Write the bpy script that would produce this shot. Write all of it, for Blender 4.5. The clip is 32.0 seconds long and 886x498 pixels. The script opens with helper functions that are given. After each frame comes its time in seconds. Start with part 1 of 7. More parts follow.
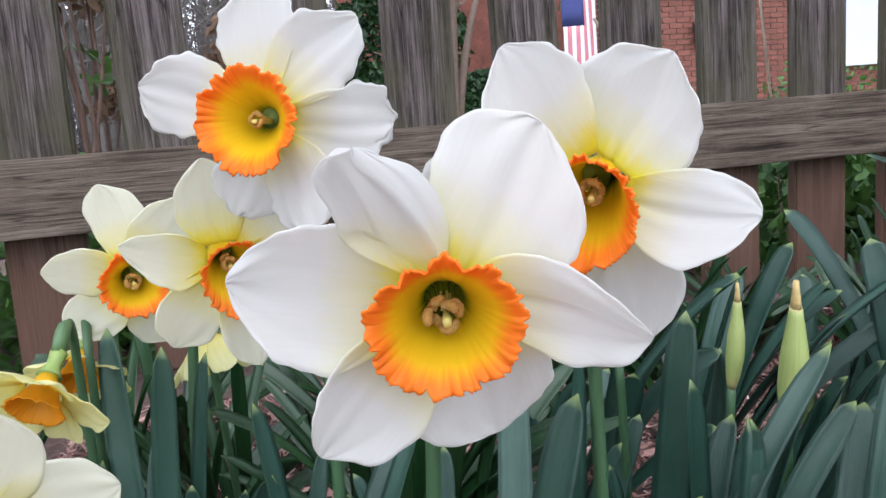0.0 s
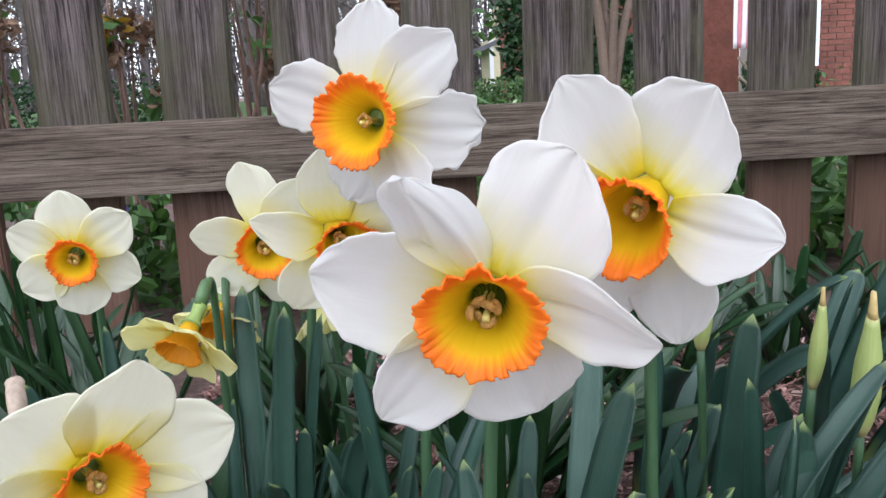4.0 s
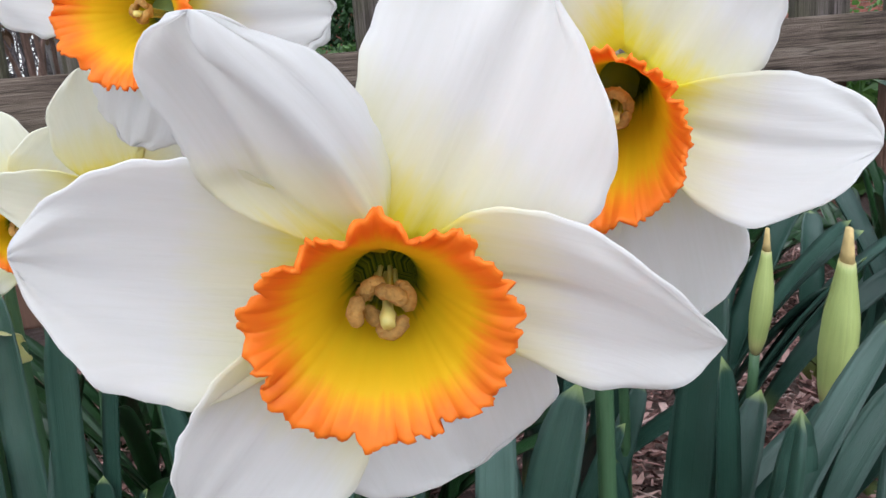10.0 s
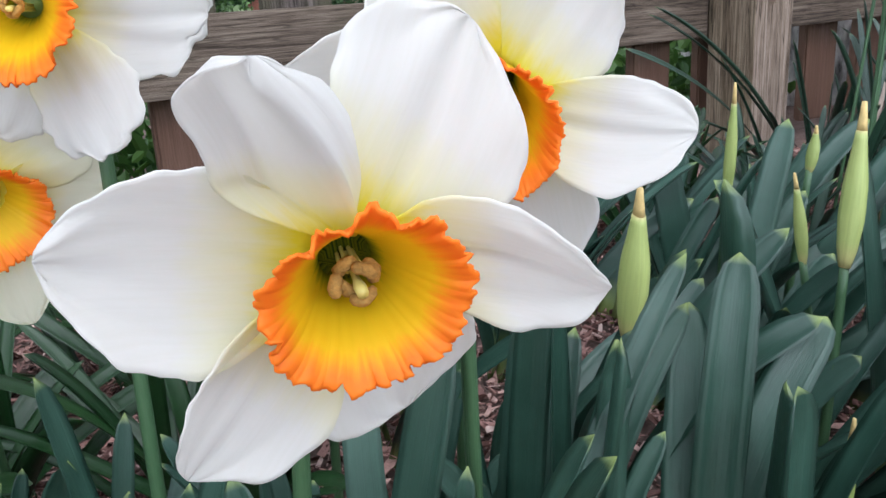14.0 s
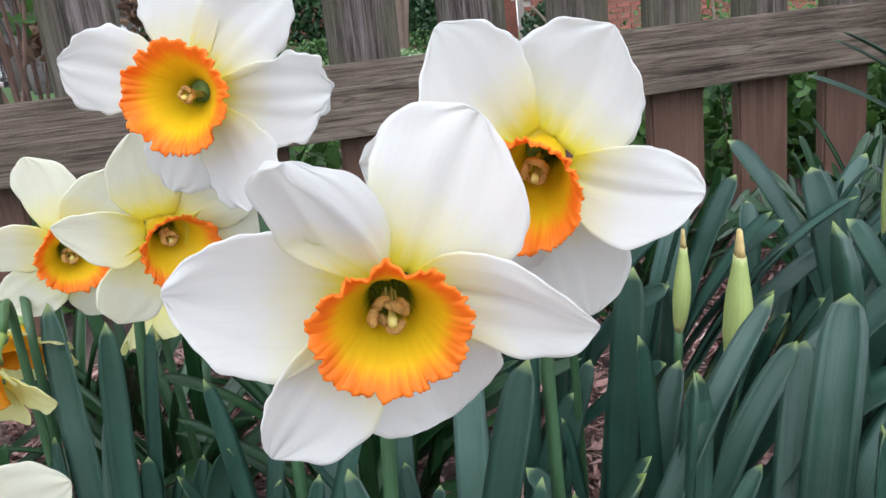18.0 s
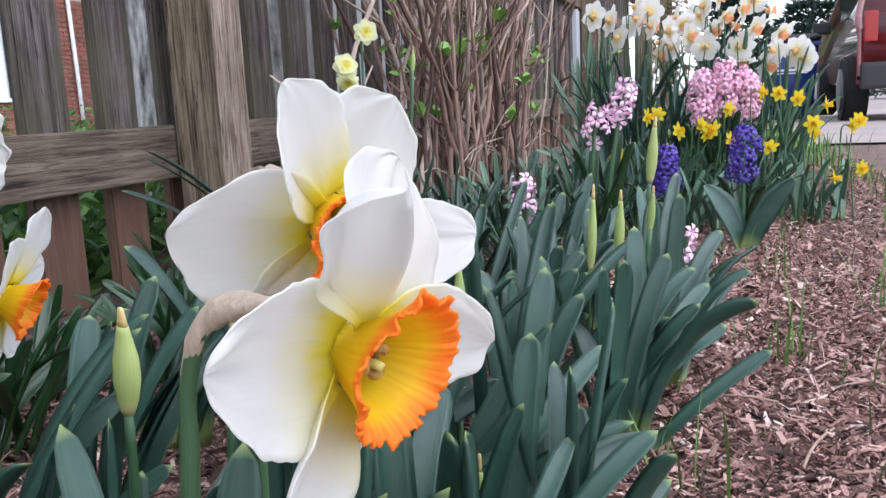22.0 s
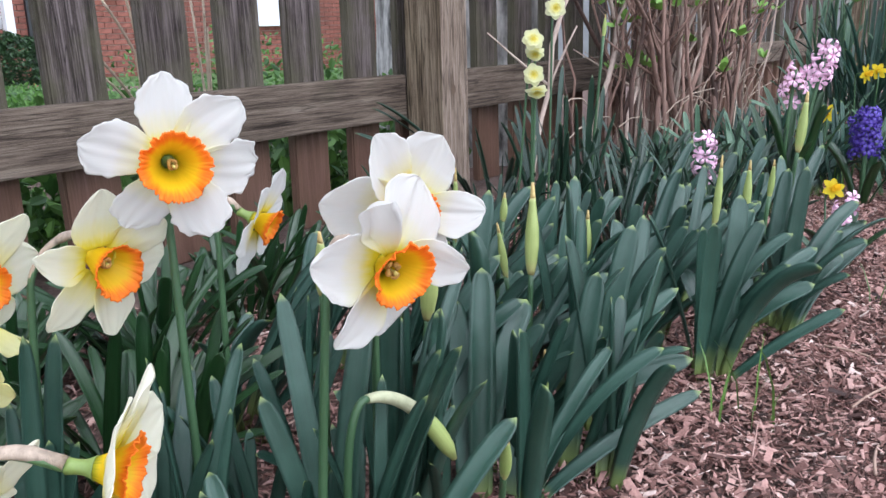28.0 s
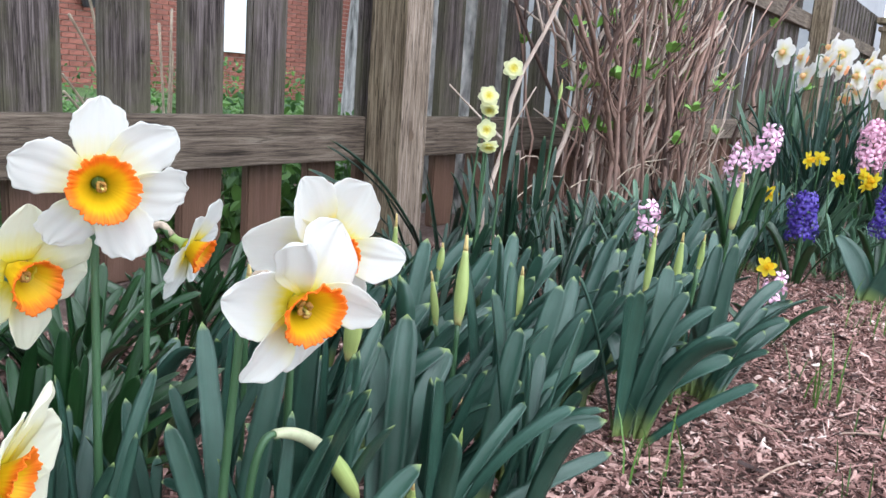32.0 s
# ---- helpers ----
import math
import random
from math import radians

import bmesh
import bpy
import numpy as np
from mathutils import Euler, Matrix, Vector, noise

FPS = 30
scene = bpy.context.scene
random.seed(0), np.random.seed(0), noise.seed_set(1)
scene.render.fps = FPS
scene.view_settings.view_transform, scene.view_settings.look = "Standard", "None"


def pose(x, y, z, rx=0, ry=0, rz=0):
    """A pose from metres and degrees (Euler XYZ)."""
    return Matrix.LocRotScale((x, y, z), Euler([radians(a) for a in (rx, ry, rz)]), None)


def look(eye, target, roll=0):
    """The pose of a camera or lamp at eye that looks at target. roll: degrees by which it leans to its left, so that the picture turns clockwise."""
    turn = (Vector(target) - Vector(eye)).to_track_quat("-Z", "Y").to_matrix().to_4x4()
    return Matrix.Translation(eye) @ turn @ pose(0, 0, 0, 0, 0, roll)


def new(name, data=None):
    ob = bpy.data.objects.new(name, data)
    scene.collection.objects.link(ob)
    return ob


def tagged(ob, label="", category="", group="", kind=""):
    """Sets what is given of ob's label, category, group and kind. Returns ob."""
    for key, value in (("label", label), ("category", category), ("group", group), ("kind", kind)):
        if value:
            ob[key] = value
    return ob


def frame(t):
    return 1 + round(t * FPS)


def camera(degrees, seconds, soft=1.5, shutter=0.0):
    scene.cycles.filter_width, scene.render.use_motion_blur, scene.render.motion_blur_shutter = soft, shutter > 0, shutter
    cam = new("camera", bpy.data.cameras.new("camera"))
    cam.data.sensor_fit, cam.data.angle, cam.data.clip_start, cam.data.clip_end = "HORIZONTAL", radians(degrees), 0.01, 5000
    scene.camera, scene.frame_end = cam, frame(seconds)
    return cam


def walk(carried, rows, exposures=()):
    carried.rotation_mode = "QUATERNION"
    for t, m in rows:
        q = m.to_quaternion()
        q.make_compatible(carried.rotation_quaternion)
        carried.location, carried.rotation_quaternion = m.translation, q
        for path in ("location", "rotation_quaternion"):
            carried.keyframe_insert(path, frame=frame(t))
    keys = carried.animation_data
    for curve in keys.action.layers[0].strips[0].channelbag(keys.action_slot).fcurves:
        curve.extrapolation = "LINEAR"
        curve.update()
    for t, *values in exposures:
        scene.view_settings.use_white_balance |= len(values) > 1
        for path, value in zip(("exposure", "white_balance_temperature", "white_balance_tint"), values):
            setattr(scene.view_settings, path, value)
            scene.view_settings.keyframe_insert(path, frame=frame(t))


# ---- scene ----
cam = camera(56.32, 32.0, soft=1.5)
PATH = [
    (0, (-1.06441, -0.98191, 0.29482), (-0.94283, -0.50315, 0.21726), -4.49),
    (0.5, (-1.05596, -0.99164, 0.29777), (-0.98198, -0.50315, 0.22093), -5.46),
    (1, (-1.05442, -0.99234, 0.29705), (-0.97764, -0.50810, 0.19898), -3.99),
    (1.5, (-1.04475, -1.00041, 0.29820), (-0.95781, -0.52120, 0.18505), -3.90),
    (2, (-1.04892, -1.01405, 0.31265), (-0.99096, -0.52849, 0.20837), -5.24),
    (2.5, (-1.05125, -1.02777, 0.31989), (-1.04319, -0.53887, 0.21542), -5.64),
    (3, (-1.04966, -1.02699, 0.31836), (-1.03484, -0.53714, 0.21926), -3.99),
    (3.5, (-1.05046, -1.02552, 0.31756), (-1.02233, -0.53574, 0.22101), -3.37),
    (5.5, (-1.01657, -0.97026, 0.27843), (-0.97966, -0.47868, 0.19481), -2.11),
    (6, (-1.02018, -0.95238, 0.27719), (-0.97166, -0.45914, 0.21115), -2.72),
    (6.5, (-1.01966, -0.94315, 0.28113), (-0.95665, -0.45126, 0.21730), -3.98),
    (7, (-1.02325, -0.93616, 0.28212), (-0.94850, -0.44944, 0.19544), -3.96),
    (7.5, (-1.02506, -0.93098, 0.28267), (-0.94207, -0.44842, 0.18145), -4.05),
    (8, (-1.02678, -0.92965, 0.28529), (-0.93622, -0.44975, 0.17808), -3.96),
    (8.5, (-1.02805, -0.92883, 0.28531), (-0.93367, -0.44913, 0.18052), -3.90),
    (9, (-1.02997, -0.92538, 0.28293), (-0.93008, -0.44667, 0.17872), -3.99),
    (9.5, (-1.03328, -0.91703, 0.28264), (-0.92312, -0.44282, 0.16866), -4.00),
    (10, (-1.04095, -0.91294, 0.28545), (-0.91267, -0.44449, 0.16673), -4.44),
    (10.5, (-1.04379, -0.91195, 0.29115), (-0.87816, -0.45672, 0.16734), -3.47),
    (11, (-1.05114, -0.91329, 0.28953), (-0.84101, -0.47980, 0.15561), -2.38),
    (11.5, (-1.06190, -0.91343, 0.29349), (-0.81290, -0.50224, 0.15594), -2.38),
    (12, (-1.07414, -0.91051, 0.29405), (-0.80877, -0.51073, 0.15352), -2.71),
    (12.5, (-1.07650, -0.91149, 0.29339), (-0.80446, -0.51669, 0.15153), -2.98),
    (13, (-1.07603, -0.91274, 0.29337), (-0.80379, -0.51843, 0.15053), -3.04),
    (13.5, (-1.07684, -0.91590, 0.29418), (-0.81007, -0.51882, 0.14869), -3.31),
    (14, (-1.07549, -0.92611, 0.29705), (-0.82858, -0.51783, 0.14758), -3.56),
    (14.5, (-1.06218, -0.95576, 0.30247), (-0.85956, -0.52451, 0.15092), -4.34),
    (15, (-1.05845, -0.97399, 0.31089), (-0.88609, -0.52671, 0.16866), -5.18),
    (15.5, (-1.05906, -0.97854, 0.31681), (-0.90048, -0.52138, 0.19086), -6.05),
    (17.5, (-1.05812, -0.98290, 0.31368), (-0.93389, -0.51208, 0.20009), -7.72),
    (18, (-1.059, -0.976, 0.310), (-0.490, 0.874, -0.193), -6.4),
    (18.5, (-1.06723, -0.93707, 0.29354), (-0.83452, -0.51423, 0.16296), -3.82),
    (19, (-1.09101, -0.91591, 0.29910), (-0.80250, -0.52787, 0.17186), -2.73),
    (19.5, (-1.10308, -0.90413, 0.29918), (-0.74027, -0.58604, 0.16808), -1.84),
    (20, (-1.11844, -0.87986, 0.28809), (-0.70451, -0.63153, 0.15772), -2.10),
    (20.5, (-1.12998, -0.87115, 0.29693), (-0.68509, -0.67648, 0.17786), -3.87),
    (21, (-1.14792, -0.86616, 0.30032), (-0.68689, -0.70742, 0.18962), -3.64),
    (21.5, (-1.16495, -0.87931, 0.30467), (-0.69640, -0.73708, 0.20352), -3.08),
    (22, (-1.17526, -0.87941, 0.30536), (-0.71126, -0.71533, 0.21718), -2.83),
    (22.5, (-1.19202, -0.89929, 0.31842), (-0.74216, -0.69151, 0.25167), -2.35),
    (23, (-1.20619, -0.91838, 0.32925), (-0.76525, -0.69180, 0.26422), -1.72),
    (23.5, (-1.22782, -0.94517, 0.33750), (-0.80147, -0.69400, 0.26579), -2.36),
    (24, (-1.24420, -0.95871, 0.34406), (-0.83830, -0.67884, 0.26092), -1.75),
    (24.5, (-1.26979, -0.97327, 0.34978), (-0.89717, -0.65388, 0.25416), -1.77),
    (25, (-1.28025, -0.99529, 0.35725), (-0.91631, -0.66827, 0.25428), -1.80),
    (25.5, (-1.29961, -1.01135, 0.36158), (-0.94078, -0.67989, 0.25493), -1.14),
    (27.5, (-1.32114, -1.04417, 0.35751), (-0.96263, -0.71828, 0.23393), -1.80),
    (28, (-1.31247, -1.05472, 0.35999), (-0.92409, -0.76564, 0.23512), -1.89),
    (28.5, (-1.30682, -1.05898, 0.35614), (-0.89496, -0.80579, 0.22860), -0.97),
    (29, (-1.28691, -1.06244, 0.35634), (-0.85802, -0.83970, 0.22812), -0.77),
    (29.5, (-1.26798, -1.06502, 0.36130), (-0.82308, -0.86362, 0.25408), -0.28),
    (30, (-1.26669, -1.06562, 0.35662), (-0.81481, -0.87095, 0.26768), 1.81),
    (30.5, (-1.28060, -1.06860, 0.35662), (-0.83238, -0.86464, 0.27005), 2.68),
    (31, (-1.28543, -1.07011, 0.35901), (-0.84333, -0.85371, 0.27117), 3.10),
    (31.5, (-1.29909, -1.07205, 0.35988), (-0.86879, -0.83427, 0.26876), 3.65),
    (32, (-1.31199, -1.07941, 0.36628), (-0.90362, -0.80834, 0.26752), 4.01),
]

# ---------------------------------------------------------------- light
EXPOSURES = [(0, 0.62, 5950, 12), (8, 0.54, 6000, 14), (12, 0.60, 5950, 9), (15.5, 0.70, 5950, 11), (19.5, 0.68, 5950, 9), (20.5, 0.74, 5900, 12), (22, 0.70, 5900, 12), (23, 0.56, 5950, 10), (25, 0.68, 5950, 10), (28, 0.74, 5900, 12), (30, 0.94, 5900, 7), (32, 0.92, 5900, 7)]
walk(cam, [(t, look(eye, target, roll)) for t, eye, target, roll in PATH], EXPOSURES)

world = bpy.data.worlds.new("overcast_sky")
scene.world = world
world.use_nodes = True
wn, wl = world.node_tree.nodes, world.node_tree.links
sky = wn.new("ShaderNodeTexSky")
sky.sky_type, sky.sun_disc = "NISHITA", False
sky.sun_elevation, sky.sun_rotation = radians(62), radians(196)
sky.air_density, sky.dust_density, sky.ozone_density = 1.0, 1.5, 1.0
hs = wn.new("ShaderNodeHueSaturation")
hs.inputs["Saturation"].default_value = 0.25
wl.new(sky.outputs[0], hs.inputs["Color"])
wl.new(hs.outputs[0], wn["Background"].inputs["Color"])
wn["Background"].inputs["Strength"].default_value = 0.30
sun = new("sun", bpy.data.lights.new("sun", "SUN"))
sun.data.energy, sun.data.angle, sun.data.color = 0.6, radians(100), (1.0, 0.98, 0.95)
sun.matrix_world = look((-1.0, -3.5, 6.8), (0, 0, 0))

# ---------------------------------------------------------------- helpers
RND = np.random.default_rng(11)


def mesh(name, verts, faces, mat=None, uv=None, smooth=True):
    me = bpy.data.meshes.new(name)
    me.from_pydata([tuple(v) for v in verts], [], [tuple(f) for f in faces])
    if uv is not None:
        lay = me.uv_layers.new(name="UVMap")
        idx = np.empty(len(me.loops), dtype=np.int32)
        me.loops.foreach_get("vertex_index", idx)
        lay.data.foreach_set("uv", np.asarray(uv, dtype=np.float32)[idx].ravel())
    if mat:
        me.materials.append(mat)
    if smooth:
        me.polygons.foreach_set("use_smooth", [True] * len(me.polygons))
    me.update()
    return me


def part(name, me, parent, label=""):
    """Links a mesh as one object under a thing or under a part."""
    ob = new(name, me)
    ob.parent = parent
    return tagged(ob, label) if label else ob


def empty(name, at=(0, 0, 0), **tags):
    ob = new(name)
    ob.empty_display_size = 0.02
    ob.location = at
    return tagged(ob, **tags)


def bm_mesh(name, bm, mat, smooth=False):
    me = bpy.data.meshes.new(name)
    bm.to_mesh(me)
    bm.free()
    me.materials.append(mat)
    if smooth:
        me.polygons.foreach_set("use_smooth", [True] * len(me.polygons))
    return me


def box_mesh(name, size, mat, bevel=0.0, at=(0, 0, 0)):
    bm = bmesh.new()
    bmesh.ops.create_cube(bm, size=1.0, matrix=Matrix.Translation(at) @ Matrix.Diagonal((*size, 1)))
    if bevel:
        bmesh.ops.bevel(bm, geom=list(bm.edges), offset=bevel, segments=2, affect="EDGES", profile=0.7)
    return bm_mesh(name, bm, mat)


def grid_faces(nu, nv, wrap=False):
    out = []
    for i in range(nu - 1):
        for j in range(nv if wrap else nv - 1):
            k = (j + 1) % nv
            out.append((i * nv + j, i * nv + k, (i + 1) * nv + k, (i + 1) * nv + j))
    return out


def unit(v):
    v = np.asarray(v, float)
    return v / np.linalg.norm(v)


def bezier(pts, n):
    """n points along a Bezier curve of three or four control points."""
    s = np.linspace(0, 1, n)[:, None]
    p = [np.asarray(q, float) for q in pts]
    if len(p) == 3:
        return (1 - s) ** 2 * p[0] + 2 * s * (1 - s) * p[1] + s**2 * p[2]
    return (1 - s) ** 3 * p[0] + 3 * s * (1 - s) ** 2 * p[1] + 3 * s**2 * (1 - s) * p[2] + s**3 * p[3]


def tube_data(line, radii, sides=8, flat=1.0, side_dir=None):
    """Vertices, faces and uv of a tube along a line; flat squeezes it along its second axis."""
    line = np.asarray(line, float)
    n = len(line)
    radii = np.broadcast_to(radii, n)
    tan = np.gradient(line, axis=0)
    ref = np.asarray(side_dir if side_dir is not None else (0.31, 0.95, 0.02), float)
    verts, uv = [], []
    for i in range(n):
        t = unit(tan[i])
        a = ref - t * (ref @ t)
        a = unit(a) if np.linalg.norm(a) > 1e-4 else unit(np.cross(t, (0.3, 0.2, 0.9)))
        b = np.cross(t, a)
        for j in range(sides):
            w = 2 * math.pi * j / sides
            verts.append(line[i] + radii[i] * (math.cos(w) * a + flat * math.sin(w) * b))
            uv.append((i / (n - 1), j / sides))
    faces = grid_faces(n, sides, True)
    faces += [tuple(range(sides))[::-1], tuple(range((n - 1) * sides, n * sides))]
    return verts, faces, uv


def tube(name, line, radii, mat, sides=8, flat=1.0, side_dir=None):
    v, f, uv = tube_data(line, radii, sides, flat, side_dir)
    return mesh(name, v, f, mat, uv)


# ---------------------------------------------------------------- materials
def material(name):
    m = bpy.data.materials.new(name)
    m.use_nodes = True
    nt = m.node_tree
    b = nt.nodes["Principled BSDF"]
    return m, nt.nodes, nt.links, b


def nd(nodes, kind, **inputs):
    n = nodes.new(kind)
    for k, v in inputs.items():
        n.inputs[k.replace("_", " ")].default_value = v
    return n


def ramp(nodes, stops):
    r = nodes.new("ShaderNodeValToRGB")
    el = r.color_ramp.elements
    while len(el) < len(stops):
        el.new(0.5)
    for e, (p, c) in zip(el, stops):
        e.position, e.color = p, (*c, 1)
    return r


def noise_tex(nodes, links, vec, scale, detail=4, rough=0.6):
    n = nd(nodes, "ShaderNodeTexNoise", Scale=scale, Detail=detail, Roughness=rough)
    if vec is not None:
        links.new(vec, n.inputs["Vector"])
    return n


def mapped(nodes, links, kind="Object", scale=(1, 1, 1)):
    tc = nodes.new("ShaderNodeTexCoord")
    mp = nodes.new("ShaderNodeMapping")
    mp.inputs["Scale"].default_value = scale
    links.new(tc.outputs[kind], mp.inputs["Vector"])
    return mp.outputs[0]


def bump(nodes, links, b, height, strength, distance):
    n = nd(nodes, "ShaderNodeBump", Strength=strength, Distance=distance)
    links.new(height, n.inputs["Height"])
    links.new(n.outputs[0], b.inputs["Normal"])


def translucent(m, nodes, links, b, col, share):
    out = nodes["Material Output"]
    tr = nodes.new("ShaderNodeBsdfTranslucent")
    links.new(col, tr.inputs["Color"])
    mx = nd(nodes, "ShaderNodeMixShader", Fac=share)
    links.new(b.outputs[0], mx.inputs[1])
    links.new(tr.outputs[0], mx.inputs[2])
    links.new(mx.outputs[0], out.inputs["Surface"])


def petal_material(name, tip, mid, base, spread=0.42):
    """Petal: pigment runs from a yellow base to the pale blade; fine veins along the length."""
    m, n, l, b = material(name)
    uv = mapped(n, l, "UV")
    sep = n.new("ShaderNodeSeparateXYZ")
    l.new(uv, sep.inputs[0])
    wob = noise_tex(n, l, mapped(n, l, "UV", (2, 9, 1)), 1.6, 3)
    add = nd(n, "ShaderNodeMath")
    add.operation = "MULTIPLY_ADD"
    l.new(wob.outputs[0], add.inputs[0])
    add.inputs[1].default_value = 0.22
    l.new(sep.outputs[0], add.inputs[2])
    r = ramp(n, [(0.25, base), (0.42, mid), (spread + 0.26, tip)])
    l.new(add.outputs[0], r.inputs[0])
    veins = noise_tex(n, l, mapped(n, l, "UV", (3.0, 30, 1)), 1.0, 6, 0.62)
    veins.inputs["Distortion"].default_value = 0.35
    vr = ramp(n, [(0.3, (0.968, 0.968, 0.95)), (0.7, (1, 1, 1))])
    l.new(veins.outputs[0], vr.inputs[0])
    mul = n.new("ShaderNodeMixRGB")
    mul.blend_type = "MULTIPLY"
    mul.inputs[0].default_value = 1
    l.new(r.outputs[0], mul.inputs[1])
    l.new(vr.outputs[0], mul.inputs[2])
    l.new(mul.outputs[0], b.inputs["Base Color"])
    b.inputs["Roughness"].default_value = 0.7
    b.inputs["Specular IOR Level"].default_value = 0.12
    bump(n, l, b, veins.outputs[0], 0.35, 0.0004)
    translucent(m, n, l, b, mul.outputs[0], 0.62)
    return m


def corona_material(name, stops):
    m, n, l, b = material(name)
    uv = mapped(n, l, "UV")
    sep = n.new("ShaderNodeSeparateXYZ")
    l.new(uv, sep.inputs[0])
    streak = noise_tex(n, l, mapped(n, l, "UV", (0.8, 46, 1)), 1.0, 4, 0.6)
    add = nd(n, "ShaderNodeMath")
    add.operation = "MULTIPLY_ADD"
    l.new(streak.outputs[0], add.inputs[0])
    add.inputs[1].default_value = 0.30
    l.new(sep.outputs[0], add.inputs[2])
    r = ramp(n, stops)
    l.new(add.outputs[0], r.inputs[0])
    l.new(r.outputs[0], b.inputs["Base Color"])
    b.inputs["Roughness"].default_value = 0.5
    b.inputs["Specular IOR Level"].default_value = 0.3
    bump(n, l, b, streak.outputs[0], 0.16, 0.0005)
    translucent(m, n, l, b, r.outputs[0], 0.45)
    return m


def leaf_material(name, dark, light, pale, rough=0.42):
    m, n, l, b = material(name)
    oi = n.new("ShaderNodeObjectInfo")
    lines = noise_tex(n, l, mapped(n, l, "UV", (1.5, 26, 1)), 1.0, 4, 0.6)
    blot = noise_tex(n, l, mapped(n, l, "Object"), 28, 4)
    mix1 = n.new("ShaderNodeMixRGB")
    mix1.inputs[1].default_value, mix1.inputs[2].default_value = (*dark, 1), (*light, 1)
    ad = n.new("ShaderNodeMath")
    ad.operation = "MULTIPLY_ADD"
    l.new(oi.outputs["Random"], ad.inputs[0])
    ad.inputs[1].default_value = 0.55
    l.new(blot.outputs[0], ad.inputs[2])
    sb = nd(n, "ShaderNodeMath")
    sb.operation = "SUBTRACT"
    sb.inputs[1].default_value = 0.3
    l.new(ad.outputs[0], sb.inputs[0])
    l.new(sb.outputs[0], mix1.inputs[0])
    sep = n.new("ShaderNodeSeparateXYZ")
    l.new(mapped(n, l, "UV"), sep.inputs[0])
    ends = ramp(n, [(0.0, (1, 1, 1)), (0.20, (0, 0, 0)), (0.965, (0, 0, 0)), (1.0, (0.85, 0.85, 0.85))])
    l.new(sep.outputs[0], ends.inputs[0])
    mix2 = n.new("ShaderNodeMixRGB")
    mix2.inputs[2].default_value = (*pale, 1)
    l.new(ends.outputs[0], mix2.inputs[0])
    l.new(mix1.outputs[0], mix2.inputs[1])
    vr = ramp(n, [(0.3, (0.82, 0.84, 0.82)), (0.7, (1.06, 1.06, 1.06))])
    l.new(lines.outputs[0], vr.inputs[0])
    mul = n.new("ShaderNodeMixRGB")
    mul.blend_type = "MULTIPLY"
    mul.inputs[0].default_value = 1
    l.new(mix2.outputs[0], mul.inputs[1])
    l.new(vr.outputs[0], mul.inputs[2])
    l.new(mul.outputs[0], b.inputs["Base Color"])
    b.inputs["Roughness"].default_value = rough
    b.inputs["Specular IOR Level"].default_value = 0.6
    bump(n, l, b, lines.outputs[0], 0.5, 0.0008)
    translucent(m, n, l, b, mul.outputs[0], 0.12)
    return m


def plain(name, col, rough=0.6, var=0.2, scale=40, metal=0.0, bumpy=0.2, dist=0.002, stretch=(1, 1, 1)):
    """A surface with grain and blotches round one base colour."""
    m, n, l, b = material(name)
    v = mapped(n, l, "Object", stretch)
    a = noise_tex(n, l, v, scale, 6)
    c = noise_tex(n, l, v, scale * 0.13, 3)
    ad = n.new("ShaderNodeMath")
    ad.operation = "ADD"
    l.new(a.outputs[0], ad.inputs[0])
    l.new(c.outputs[0], ad.inputs[1])
    oi = n.new("ShaderNodeObjectInfo")
    ad2 = n.new("ShaderNodeMath")
    ad2.operation = "MULTIPLY_ADD"
    l.new(oi.outputs["Random"], ad2.inputs[0])
    ad2.inputs[1].default_value = 0.25
    l.new(ad.outputs[0], ad2.inputs[2])
    lo, hi = [max(0, x * (1 - var)) for x in col], [min(1, x * (1 + var)) for x in col]
    r = ramp(n, [(0.35, lo), (0.65, hi)])
    sc = n.new("ShaderNodeMath")
    sc.operation = "MULTIPLY"
    sc.inputs[1].default_value = 0.45
    l.new(ad2.outputs[0], sc.inputs[0])
    l.new(sc.outputs[0], r.inputs[0])
    l.new(r.outputs[0], b.inputs["Base Color"])
    b.inputs["Roughness"].default_value, b.inputs["Metallic"].default_value = rough, metal
    bump(n, l, b, a.outputs[0], bumpy, dist)
    return m


